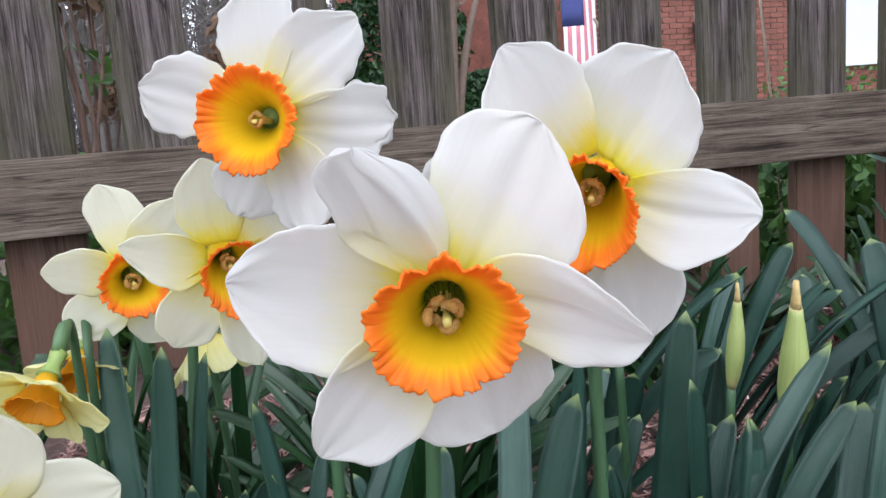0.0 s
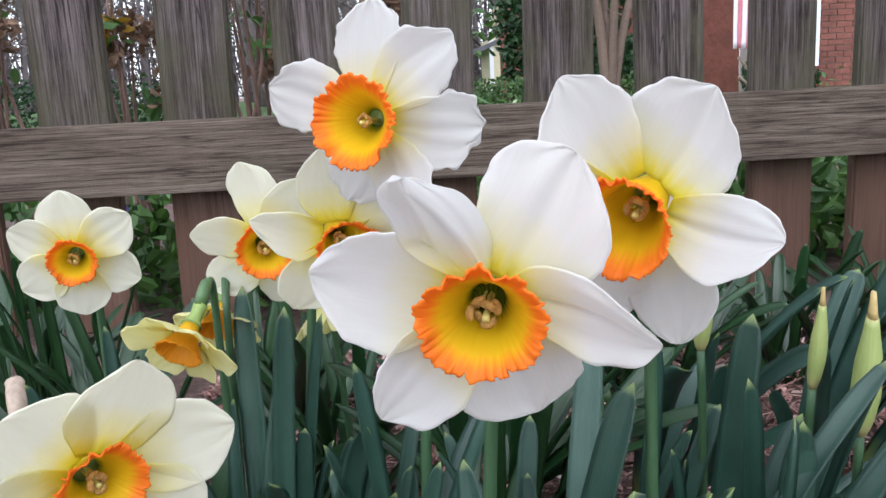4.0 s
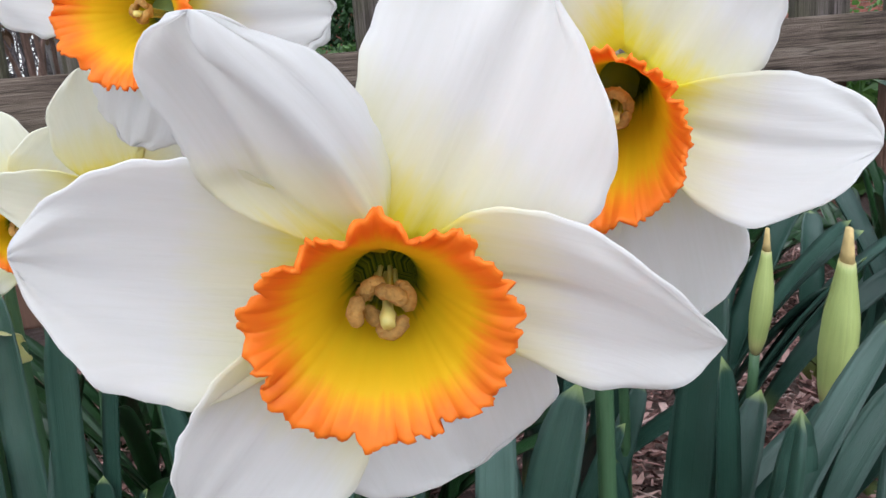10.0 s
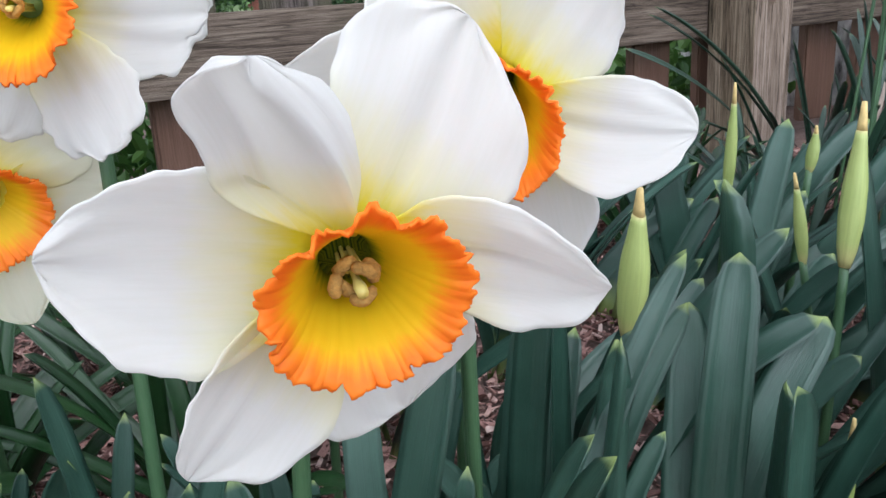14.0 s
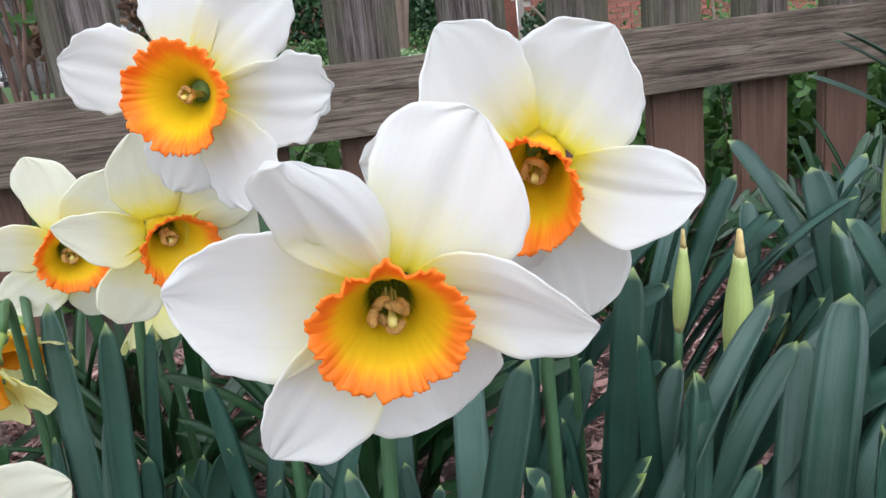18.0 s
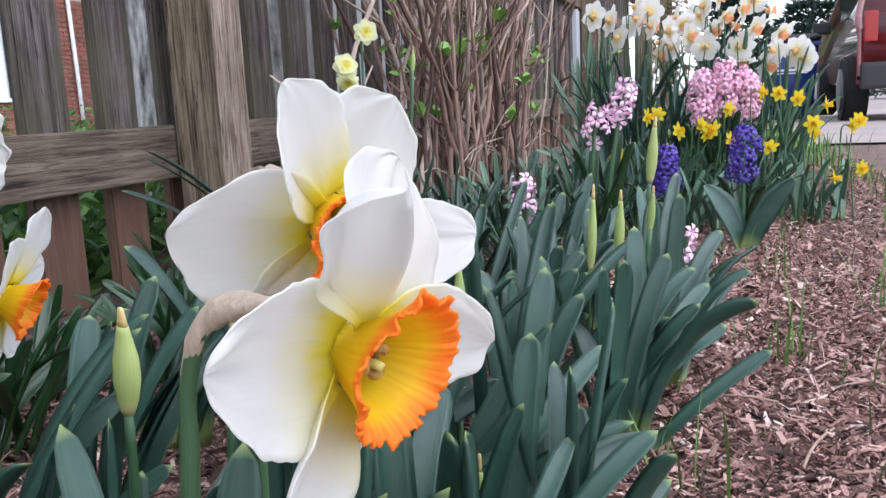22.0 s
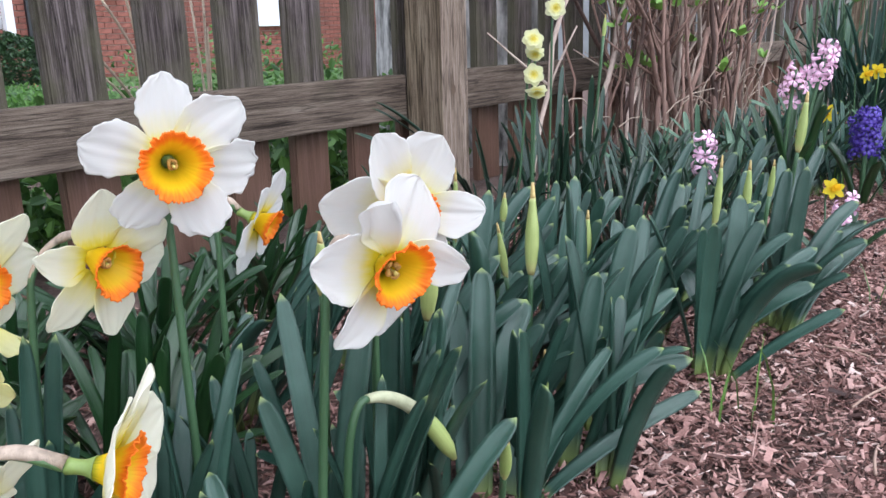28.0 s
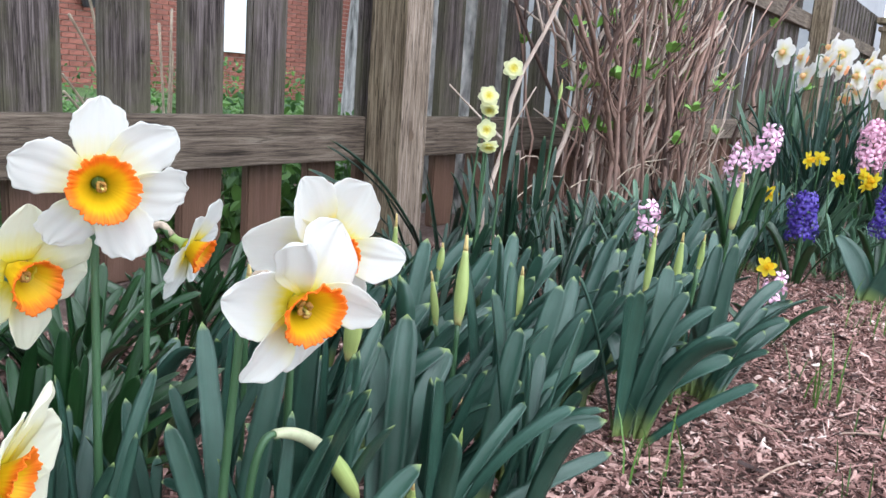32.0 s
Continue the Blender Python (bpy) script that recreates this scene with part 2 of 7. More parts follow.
def wood_material(name, stops, grain_axis=2, moss=0.0, mosscol=(0.072, 0.067, 0.040), foot=None, checks=0.8, edge=False, side=None):
    """Weathered timber: long grain, dark cracks, patches of algae."""
    m, n, l, b = material(name)
    st = [26, 26, 26]
    st[grain_axis] = 1.3
    oi = n.new("ShaderNodeObjectInfo")
    tc = n.new("ShaderNodeTexCoord")
    off = n.new("ShaderNodeVectorMath")
    off.operation = "MULTIPLY_ADD"
    rv = n.new("ShaderNodeCombineXYZ")
    for i in range(3):
        l.new(oi.outputs["Random"], rv.inputs[i])
    l.new(rv.outputs[0], off.inputs[0])
    off.inputs[1].default_value = (7, 5, 9)
    l.new(tc.outputs["Object"], off.inputs[2])
    mp = n.new("ShaderNodeMapping")
    mp.inputs["Scale"].default_value = st
    l.new(off.outputs[0], mp.inputs["Vector"])
    g = noise_tex(n, l, mp.outputs[0], 3.2, 8, 0.7)
    g.inputs["Distortion"].default_value = 0.5
    big = noise_tex(n, l, off.outputs[0], 6.0, 4)
    mp2 = n.new("ShaderNodeMapping")
    mp2.inputs["Scale"].default_value = [s * (1.6 if i == grain_axis else 3.4) for i, s in enumerate(st)]
    l.new(off.outputs[0], mp2.inputs["Vector"])
    fine = noise_tex(n, l, mp2.outputs[0], 5.0, 6, 0.75)
    ad = n.new("ShaderNodeMath")
    ad.operation = "MULTIPLY_ADD"
    l.new(fine.outputs[0], ad.inputs[0])
    ad.inputs[1].default_value = 0.95
    l.new(g.outputs[0], ad.inputs[2])
    sc = n.new("ShaderNodeMath")
    sc.operation = "MULTIPLY_ADD"
    l.new(big.outputs[0], sc.inputs[0])
    sc.inputs[1].default_value = 0.35
    l.new(ad.outputs[0], sc.inputs[2])
    hf = n.new("ShaderNodeMath")
    hf.operation = "MULTIPLY"
    hf.inputs[1].default_value = 0.437
    l.new(sc.outputs[0], hf.inputs[0])
    r = ramp(n, stops)
    l.new(hf.outputs[0], r.inputs[0])
    chk = n.new("ShaderNodeMapping")
    chk.inputs["Scale"].default_value = [s * 0.8 for s in st]
    l.new(off.outputs[0], chk.inputs["Vector"])
    cn = noise_tex(n, l, chk.outputs[0], 2.2, 3, 0.5)
    cr = ramp(n, [(0.488, (1, 1, 1)), (0.498, (0.12, 0.11, 0.10)), (0.502, (0.12, 0.11, 0.10)), (0.512, (1, 1, 1))])
    l.new(cn.outputs[0], cr.inputs[0])
    cm = n.new("ShaderNodeMixRGB")
    cm.blend_type = "MULTIPLY"
    cm.inputs[0].default_value = checks
    l.new(r.outputs[0], cm.inputs[1])
    l.new(cr.outputs[0], cm.inputs[2])
    # a second set of hair-thin splits along the grain
    hp = n.new("ShaderNodeMapping")
    hp.inputs["Scale"].default_value = [s * (0.55 if i == grain_axis else 2.4) for i, s in enumerate(st)]
    l.new(off.outputs[0], hp.inputs["Vector"])
    hn = noise_tex(n, l, hp.outputs[0], 2.2, 4, 0.55)
    hn.inputs["Distortion"].default_value = 0.3
    hr = ramp(n, [(0.490, (1, 1, 1)), (0.498, (0.30, 0.28, 0.26)), (0.502, (0.30, 0.28, 0.26)), (0.510, (1, 1, 1))])
    l.new(hn.outputs[0], hr.inputs[0])
    hm = n.new("ShaderNodeMixRGB")
    hm.blend_type = "MULTIPLY"
    hm.inputs[0].default_value = 0.85
    l.new(cm.outputs[0], hm.inputs[1])
    l.new(hr.outputs[0], hm.inputs[2])
    col = hm.outputs[0]
    if moss:
        mo = noise_tex(n, l, off.outputs[0], 9.0, 6, 0.7)
        if edge:
            sx = n.new("ShaderNodeSeparateXYZ")
            l.new(tc.outputs["Object"], sx.inputs[0])
            ab = n.new("ShaderNodeMath")
            ab.operation = "ABSOLUTE"
            l.new(sx.outputs[0], ab.inputs[0])
            er = ramp(n, [(0.018, (0, 0, 0)), (0.046, (0.18, 0.18, 0.18))])
            l.new(ab.outputs[0], er.inputs[0])
            lr = ramp(n, [(0.28, (0.18, 0.18, 0.18)), (0.48, (0, 0, 0))])
            l.new(sx.outputs[2], lr.inputs[0])
            s1 = n.new("ShaderNodeMath")
            s1.operation = "ADD"
            l.new(er.outputs[0], s1.inputs[0])
            l.new(lr.outputs[0], s1.inputs[1])
            s2 = n.new("ShaderNodeMath")
            s2.operation = "ADD"
            l.new(s1.outputs[0], s2.inputs[0])
            l.new(mo.outputs[0], s2.inputs[1])
            mo = s2
        mr = ramp(n, [(0.62 - moss, (0, 0, 0)), (0.85 - moss * 0.6, (0.75, 0.75, 0.75))])
        l.new(mo.outputs[0], mr.inputs[0])
        mx = n.new("ShaderNodeMixRGB")
        mx.inputs[2].default_value = (*mosscol, 1)
        l.new(mr.outputs[0], mx.inputs[0])
        l.new(col, mx.inputs[1])
        col = mx.outputs[0]
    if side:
        # olive tint plus shade painted into the colour of the -x face
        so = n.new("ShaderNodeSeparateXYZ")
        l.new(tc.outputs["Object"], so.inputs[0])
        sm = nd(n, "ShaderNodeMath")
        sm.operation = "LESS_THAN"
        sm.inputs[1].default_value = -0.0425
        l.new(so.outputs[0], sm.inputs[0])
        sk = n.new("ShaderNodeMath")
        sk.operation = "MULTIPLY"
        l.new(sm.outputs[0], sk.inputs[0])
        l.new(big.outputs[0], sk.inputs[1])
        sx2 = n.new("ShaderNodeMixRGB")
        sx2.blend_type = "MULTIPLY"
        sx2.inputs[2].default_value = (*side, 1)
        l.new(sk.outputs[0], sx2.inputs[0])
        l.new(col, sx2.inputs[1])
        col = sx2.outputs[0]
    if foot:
        # the lower ends blend to reddish brown along an uneven edge
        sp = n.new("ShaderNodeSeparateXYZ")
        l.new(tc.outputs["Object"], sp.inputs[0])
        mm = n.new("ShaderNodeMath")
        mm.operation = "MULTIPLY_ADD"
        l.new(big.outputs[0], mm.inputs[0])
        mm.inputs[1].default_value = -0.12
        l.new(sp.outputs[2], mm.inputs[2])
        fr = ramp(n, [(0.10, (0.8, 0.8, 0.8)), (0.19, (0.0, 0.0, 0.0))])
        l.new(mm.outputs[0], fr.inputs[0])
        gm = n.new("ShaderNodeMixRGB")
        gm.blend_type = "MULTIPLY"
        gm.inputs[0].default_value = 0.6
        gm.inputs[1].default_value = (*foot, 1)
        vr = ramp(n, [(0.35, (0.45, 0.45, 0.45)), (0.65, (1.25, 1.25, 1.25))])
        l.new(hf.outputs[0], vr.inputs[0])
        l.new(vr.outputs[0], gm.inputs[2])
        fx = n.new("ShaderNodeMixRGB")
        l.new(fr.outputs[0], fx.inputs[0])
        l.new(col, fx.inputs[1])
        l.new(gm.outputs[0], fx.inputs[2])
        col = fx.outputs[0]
    l.new(col, b.inputs["Base Color"])
    b.inputs["Roughness"].default_value = 0.85
    b.inputs["Specular IOR Level"].default_value = 0.2
    bump(n, l, b, ad.outputs[0], 0.8, 0.0025)
    return m


WHITE = petal_material("white_petal", (0.83, 0.82, 0.80), (0.83, 0.81, 0.62), (0.82, 0.74, 0.08))
CREAM = petal_material("cream_petal", (0.90, 0.89, 0.78), (0.88, 0.85, 0.52), (0.84, 0.76, 0.08), 0.45)
PALE = petal_material("pale_yellow_petal", (0.87, 0.85, 0.52), (0.86, 0.82, 0.38), (0.76, 0.66, 0.12), 0.6)
YELLOW = petal_material("yellow_petal", (0.86, 0.70, 0.05), (0.85, 0.66, 0.03), (0.80, 0.55, 0.02))
IVORY = petal_material("ivory_petal", (0.86, 0.86, 0.58), (0.86, 0.83, 0.42), (0.84, 0.74, 0.15))
CUP_PALE = corona_material("pale_yellow_cup", [(0.1, (0.7, 0.6, 0.08)), (0.5, (0.84, 0.76, 0.20)), (1.0, (0.86, 0.80, 0.32))])
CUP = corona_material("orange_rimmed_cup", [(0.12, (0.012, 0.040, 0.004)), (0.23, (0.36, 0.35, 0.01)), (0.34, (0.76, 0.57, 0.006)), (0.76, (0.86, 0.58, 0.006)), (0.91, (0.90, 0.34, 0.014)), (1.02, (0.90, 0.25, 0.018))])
CUP_DEEP = corona_material("deep_orange_cup", [(0.1, (0.5, 0.35, 0.01)), (0.4, (0.82, 0.48, 0.01)), (0.9, (0.84, 0.38, 0.012))])
CUP_YEL = corona_material("yellow_cup", [(0.1, (0.5, 0.4, 0.02)), (0.5, (0.80, 0.55, 0.02)), (1.0, (0.80, 0.48, 0.02))])
CUP_PEACH = corona_material("peach_cup", [(0.1, (0.82, 0.60, 0.32)), (0.5, (0.88, 0.52, 0.28)), (1.0, (0.88, 0.41, 0.22))])
ANTHER = plain("tan_anther", (0.44, 0.25, 0.06), 0.85, 0.35, 1500, bumpy=1.0, dist=0.0005)
STYLE = plain("pale_style", (0.62, 0.55, 0.16), 0.5, 0.15, 300)
STEM = leaf_material("green_stem", (0.045, 0.105, 0.045), (0.075, 0.155, 0.07), (0.10, 0.19, 0.07))
OVARY = plain("yellow_green_tube", (0.20, 0.28, 0.07), 0.5, 0.2, 150)
SPATHE = plain("papery_spathe", (0.33, 0.26, 0.20), 0.75, 0.5, 260, bumpy=1.0, dist=0.0015, stretch=(1, 1, 0.3))
LEAF = leaf_material("blue_green_leaf", (0.010, 0.040, 0.026), (0.052, 0.117, 0.086), (0.30, 0.38, 0.10), 0.36)
LEAF_SLIM = leaf_material("slender_green_leaf", (0.006, 0.024, 0.013), (0.029, 0.069, 0.041), (0.10, 0.15, 0.04), 0.34)
LEAF_DARK = leaf_material("dark_green_leaf", (0.008, 0.034, 0.010), (0.026, 0.076, 0.022), (0.04, 0.09, 0.025), 0.30)
BUD = leaf_material("yellow_green_bud", (0.24, 0.34, 0.085), (0.44, 0.50, 0.17), (0.54, 0.47, 0.20), 0.5)
BUDTIP = plain("dry_bud_tip", (0.54, 0.40, 0.16), 0.7, 0.25, 300)
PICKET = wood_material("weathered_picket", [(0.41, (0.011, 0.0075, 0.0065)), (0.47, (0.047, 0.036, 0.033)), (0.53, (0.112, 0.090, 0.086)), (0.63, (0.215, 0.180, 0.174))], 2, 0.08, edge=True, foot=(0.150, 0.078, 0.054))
RAIL = wood_material("weathered_rail", [(0.40, (0.024, 0.017, 0.0125)), (0.465, (0.078, 0.058, 0.044)), (0.53, (0.145, 0.112, 0.086)), (0.63, (0.215, 0.178, 0.143))], 0, 0.05, checks=0.55)
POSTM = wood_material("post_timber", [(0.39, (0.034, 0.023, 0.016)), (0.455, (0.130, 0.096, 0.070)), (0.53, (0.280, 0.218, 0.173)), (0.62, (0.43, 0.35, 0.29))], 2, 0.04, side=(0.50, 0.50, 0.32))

# ---------------------------------------------------------------- setting
def ground_sheet():
    m, n, l, b = material("mulch_soil")
    v = mapped(n, l, "Object")
    a = noise_tex(n, l, v, 90, 8, 0.75)
    c = noise_tex(n, l, v, 14, 5)
    vo = nd(n, "ShaderNodeTexVoronoi", Scale=70.0)
    l.new(v, vo.inputs["Vector"])
    r = ramp(n, [(0.3, (0.04, 0.024, 0.019)), (0.5, (0.14, 0.088, 0.071)), (0.68, (0.27, 0.185, 0.157))])
    mx = n.new("ShaderNodeMath")
    mx.operation = "MULTIPLY_ADD"
    l.new(c.outputs[0], mx.inputs[0])
    mx.inputs[1].default_value = 0.4
    l.new(a.outputs[0], mx.inputs[2])
    sc = n.new("ShaderNodeMath")
    sc.operation = "MULTIPLY"
    sc.inputs[1].default_value = 0.72
    l.new(mx.outputs[0], sc.inputs[0])
    l.new(sc.outputs[0], r.inputs[0])
    l.new(r.outputs[0], b.inputs["Base Color"])
    b.inputs["Roughness"].default_value = 0.95
    bump(n, l, b, a.outputs[0], 1.0, 0.01)
    xs = np.r_[-300, -60, -20, -6, np.linspace(-3, 4, 110), 6, 9, 15, 30, 300]
    ys = np.r_[-300, -40, -12, -4, np.linspace(-2.2, 0.6, 60), 3, 10, 30, 300]
    verts = [(x, y, ground_z(x, y)) for x in xs for y in ys]
    me = mesh("ground", verts, grid_faces(len(xs), len(ys)), m)
    me.flip_normals()
    return tagged(new("ground", me), "bed of brown shredded wood mulch over soil", "ground", kind="structure")


def ground_z(x, y):
    near = math.exp(-((x + 0.3) ** 2 / 8 + (y + 0.8) ** 2 / 3))
    slope = -0.022 * max(0.0, x - 3.0) if x < 15 else -0.264
    return slope + 0.010 * near * (noise.noise((x * 4.1, y * 4.1, 0.3)) + 0.5 * noise.noise((x * 11, y * 11, 2.3))) - 0.004


def fence():
    """Picket fence along y = 0: one rail in front of the pickets, a square post in front of the rail."""
    f = empty("picket_fence", (0, 0, 0), label="weathered grey-brown wooden picket fence behind the flower bed", category="fence", kind="structure")
    pitch, width, first = 0.1487, 0.086, -0.7215
    drift = {-2: 0.004, -1: 0.008, 0: 0.011, 1: 0.008, 2: 0.004}
    for k in range(-14, 52):
        x = first + pitch * k + drift.get(k, 0.0)
        if 4.0 < x < 4.22:
            continue
        w = width + 0.004 * RND.standard_normal()
        bm = bmesh.new()
        bmesh.ops.create_cube(bm, size=1.0, matrix=Matrix.Translation((0, 0, 0.60)) @ Matrix.Diagonal((w, 0.019, 1.16, 1)))
        bmesh.ops.bevel(bm, geom=[e for e in bm.edges], offset=0.003, segments=2, affect="EDGES")
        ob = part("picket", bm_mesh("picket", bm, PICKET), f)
        ob.location = (x + width / 2 + 0.002 * RND.standard_normal(), 0.050, 0.0)
        ob.rotation_euler = (0, radians(0.5 * RND.standard_normal()), radians(0.8 * RND.standard_normal()))
    for x0, x1 in ((-3.3, 0.0), (0.089, 4.06), (4.16, 6.75)):
        me = box_mesh("rail", (x1 - x0, 0.038, 0.087), RAIL, 0.004)
        ob = part("rail", me, f)
        ob.location = ((x0 + x1) / 2, 0.019, 0.2435)
        if x0 > -1:
            up = part("rail", me, f)
            up.location = ((x0 + x1) / 2, 0.019, 0.860)
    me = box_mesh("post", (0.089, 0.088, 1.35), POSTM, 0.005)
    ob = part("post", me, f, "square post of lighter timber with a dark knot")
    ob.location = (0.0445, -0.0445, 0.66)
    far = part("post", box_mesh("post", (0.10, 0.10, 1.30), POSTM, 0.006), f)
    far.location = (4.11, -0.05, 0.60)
    kn = bmesh.new()
    bmesh.ops.create_circle(kn, cap_ends=True, segments=16, radius=0.007, matrix=Matrix.Diagonal((1, 1.6, 1, 1)))
    me = bm_mesh("knot", kn, plain("dark_knot", (0.085, 0.055, 0.035), 0.8, 0.4, 300))
    ob = part("knot", me, f)
    ob.matrix_local = Matrix.Translation((0.037, -0.0889, 0.256)) @ Matrix.Rotation(radians(90), 4, "X")
    return f


# ---------------------------------------------------------------- flowers
def frame_of(n, spin=0.0):
    n = unit(n)
    u = unit(np.cross((0, 0, 1), n))
    v = np.cross(n, u)
    c, s = math.cos(radians(spin)), math.sin(radians(spin))
    return c * u + s * v, c * v - s * u, n


def petal_points(ang, length, width, sweep=0.0, z1=0.0, z2=0.0, channel=0.05, tw0=0.0, tw1=0.0, mid=0.56, blunt=2.6, fold=0.0, ripple=0.0006, seed=0, r0=0.004, crease=0.0, ragged=0.0, notch=0.0, nv0=0.0, vee=0.0, step=0.0, hood=0.0, mucro=0.02, waist=1.15, stepw=0.45, nu=34, nv=27):
    """A tepal in the flower's own axes: x right, y up, z out of the face. ang: degrees from x; z1, z2: rise of its midline towards the tip."""
    rng = np.random.default_rng(seed + 100)
    ph = rng.uniform(0, 6.28, 12)
    start = 0.0034 / length
    q = np.linspace(0, 1, nu)[:, None]
    v = np.sign(np.linspace(-1, 1, nv)) * np.abs(np.linspace(-1, 1, nv)) ** 0.9
    v = v[None, :] + 0 * q
    s = start + (1 - start) * (1 - (1 - q) ** 1.6) + 0 * v
    base = 0.30 + 0.70 * np.sin(math.pi / 2 * np.clip(s / mid, 0, 1)) ** waist
    tipf = np.sqrt(np.clip(1 - np.clip((s - mid) / (1 - mid), 0, 1) ** blunt, 0, 1))
    f = np.where(s < mid, base, tipf)
    soft = np.minimum(1.0, f * 2.5)
    edge = np.abs(v) ** 6
    y = v * width / 2 * f * (1 + 0.02 * np.sin(9 * s + ph[4] + 2 * v) + edge * (0.010 * np.sin(23 * s + ph[8] + 2 * np.sign(v)) + (0.006 + ragged) * np.sin(47 * s + ph[9] + np.sign(v))))
    up = width * f * v * v * (channel + fold * np.clip((s - 0.1) / 0.5, 0, 1) * np.sign(v))
    up += ripple * s * (np.sin(3.2 * v + ph[0] + 3 * s) + 0.7 * np.sin(7 * s + 5 * v + ph[1]) + 0.5 * np.sin(13 * v + 4 * s + ph[5]))
    up += ripple * 1.5 * np.abs(v) ** 4 * s * np.sin(17 * s + ph[2] + 3 * v)
    up -= (0.020 + crease) * width * np.exp(-((v - nv0) / 0.13) ** 2) * (1 - 0.35 * s)
    up += vee * width * f * (np.abs(v - nv0) - 0.3) * np.minimum(1.0, s / 0.35)
    k = np.clip((v - nv0) / stepw, 0, 1)
    up -= step * width * f * k * k * (3 - 2 * k) * np.minimum(1.0, s / 0.4)
    up *= soft
    x = r0 + length * s * (1 - 0.03 * v * v * s * np.minimum(1.0, f * 2)) + length * mucro * np.clip((s - 0.955) / 0.045, 0, 1) ** 1.5
    x += length * (0.005 + ragged) * (np.sin(9 * v + ph[3]) + 0.6 * np.sin(23 * v + ph[6])) * s**5 * np.minimum(1.0, f * 2)
    x -= length * notch * np.exp(-((v - nv0) / 0.16) ** 2) * s**6
    dx = x - r0 - length * mid
    phi = np.arctan2(v * f * width / 2, dx)
    kk = 1 + ragged * 5 * (np.sin(9 * phi + ph[7]) + 0.6 * np.sin(17 * phi + ph[3])) * np.maximum(np.abs(v), s) ** 8 * np.clip((s - 0.3) * 3, 0, 1)
    x, y = r0 + length * mid + dx * kk, y * kk
    tw = np.radians(tw0 + tw1 * s)
    lat = sweep * length * s * s + y * np.cos(tw) - up * np.sin(tw)
    z = z1 * s + z2 * s * s + hood * length * np.clip((s - 0.7) / 0.3, 0, 1) ** 2 + y * np.sin(tw) + up * np.cos(tw)
    a = radians(ang)
    ca, sa = math.cos(a), math.sin(a)
    return np.stack([x * ca - lat * sa, x * sa + lat * ca, z], -1), np.stack([s, 0.5 + v * f / 2], -1)


def petal_mesh(name, mat, ang, length, width, **shape):
    pts, uv = petal_points(ang, length, width, **shape)
    nu, nv = pts.shape[:2]
    return mesh(name, pts.reshape(-1, 3), grid_faces(nu, nv), mat, uv.reshape(-1, 2))


def cup_mesh(name, mat, rim, deep, throat=0.0055, seed=0, frill=1.0, flare=1.5, nv=260, shift=(0.0, 0.0), slits=None, rolls=None, back=0.55):
    """The corona: a flared, pleated trumpet with a ruffled rim."""
    rng = np.random.default_rng(seed + 500)
    nu = 24
    ph = rng.uniform(0, 6.28, 10)
    tears, curls = rng.uniform(0, 6.28, 5), rng.uniform(0, 6.28, 4)
    if slits:
        tears, curls = np.radians(slits), np.radians(rolls)
    verts, uv = [], []
    for i in range(nu):
        s = i / (nu - 1)
        r = throat + (rim - throat) * s**flare * 0.35 + (rim - throat) * 0.65 * s
        z = -back * deep + (1 + back) * deep * (1 - (1 - s) ** 1.25)
        k = s**8
        for j in range(nv):
            w = 2 * math.pi * j / nv
            d = Vector((math.cos(w), math.sin(w), 0.0))
            n1, n2, n3, n4 = (noise.noise(d * q + Vector((0, 0, seed * 3.1 + q))) for q in (2.6, 7.0, 17.0, 41.0))
            m1, m2, m3 = (noise.noise(d * q + Vector((0, 0, seed * 1.7 - q))) for q in (3.2, 6.0, 13.0))
            rip = math.sin(34 * w + 5 * n1 + ph[0]) * (0.5 + 0.7 * n2)
            tear = sum(math.exp(-(((w - c0 + math.pi) % (2 * math.pi) - math.pi) / 0.045) ** 2) for c0 in tears)
            curl = sum(math.exp(-(((w - c0 + math.pi) % (2 * math.pi) - math.pi) / 0.11) ** 2) for c0 in curls)
            pl = 0.004 * rim * s * math.sin(29 * w + 4 * n1 + ph[8])
            rr = r * (1 + 0.05 * n1 * s) + rim * frill * k * (0.04 * n1 + 0.055 * n2 + 0.065 * n3 + 0.030 * n4 + 0.005 * rip - 0.11 * tear - 0.09 * curl + 0.03) + pl
            zz = z + rim * frill * k * (0.07 * m1 + 0.10 * m2 + 0.07 * m3 + 0.10 * curl - 0.05 * tear - 0.02)
            wt = w + frill * k * (0.03 * m2 + 0.02 * m3)
            lean = min(1.6, max(-0.2, 1 - z / deep))
            verts.append((rr * math.cos(wt) + shift[0] * lean, rr * math.sin(wt) + shift[1] * lean, zz))
            uv.append((s * 0.95, j / nv))
    faces = grid_faces(nu, nv, True)
    faces.append(tuple(range(nv))[::-1])
    return mesh(name, verts, faces, mat, uv)


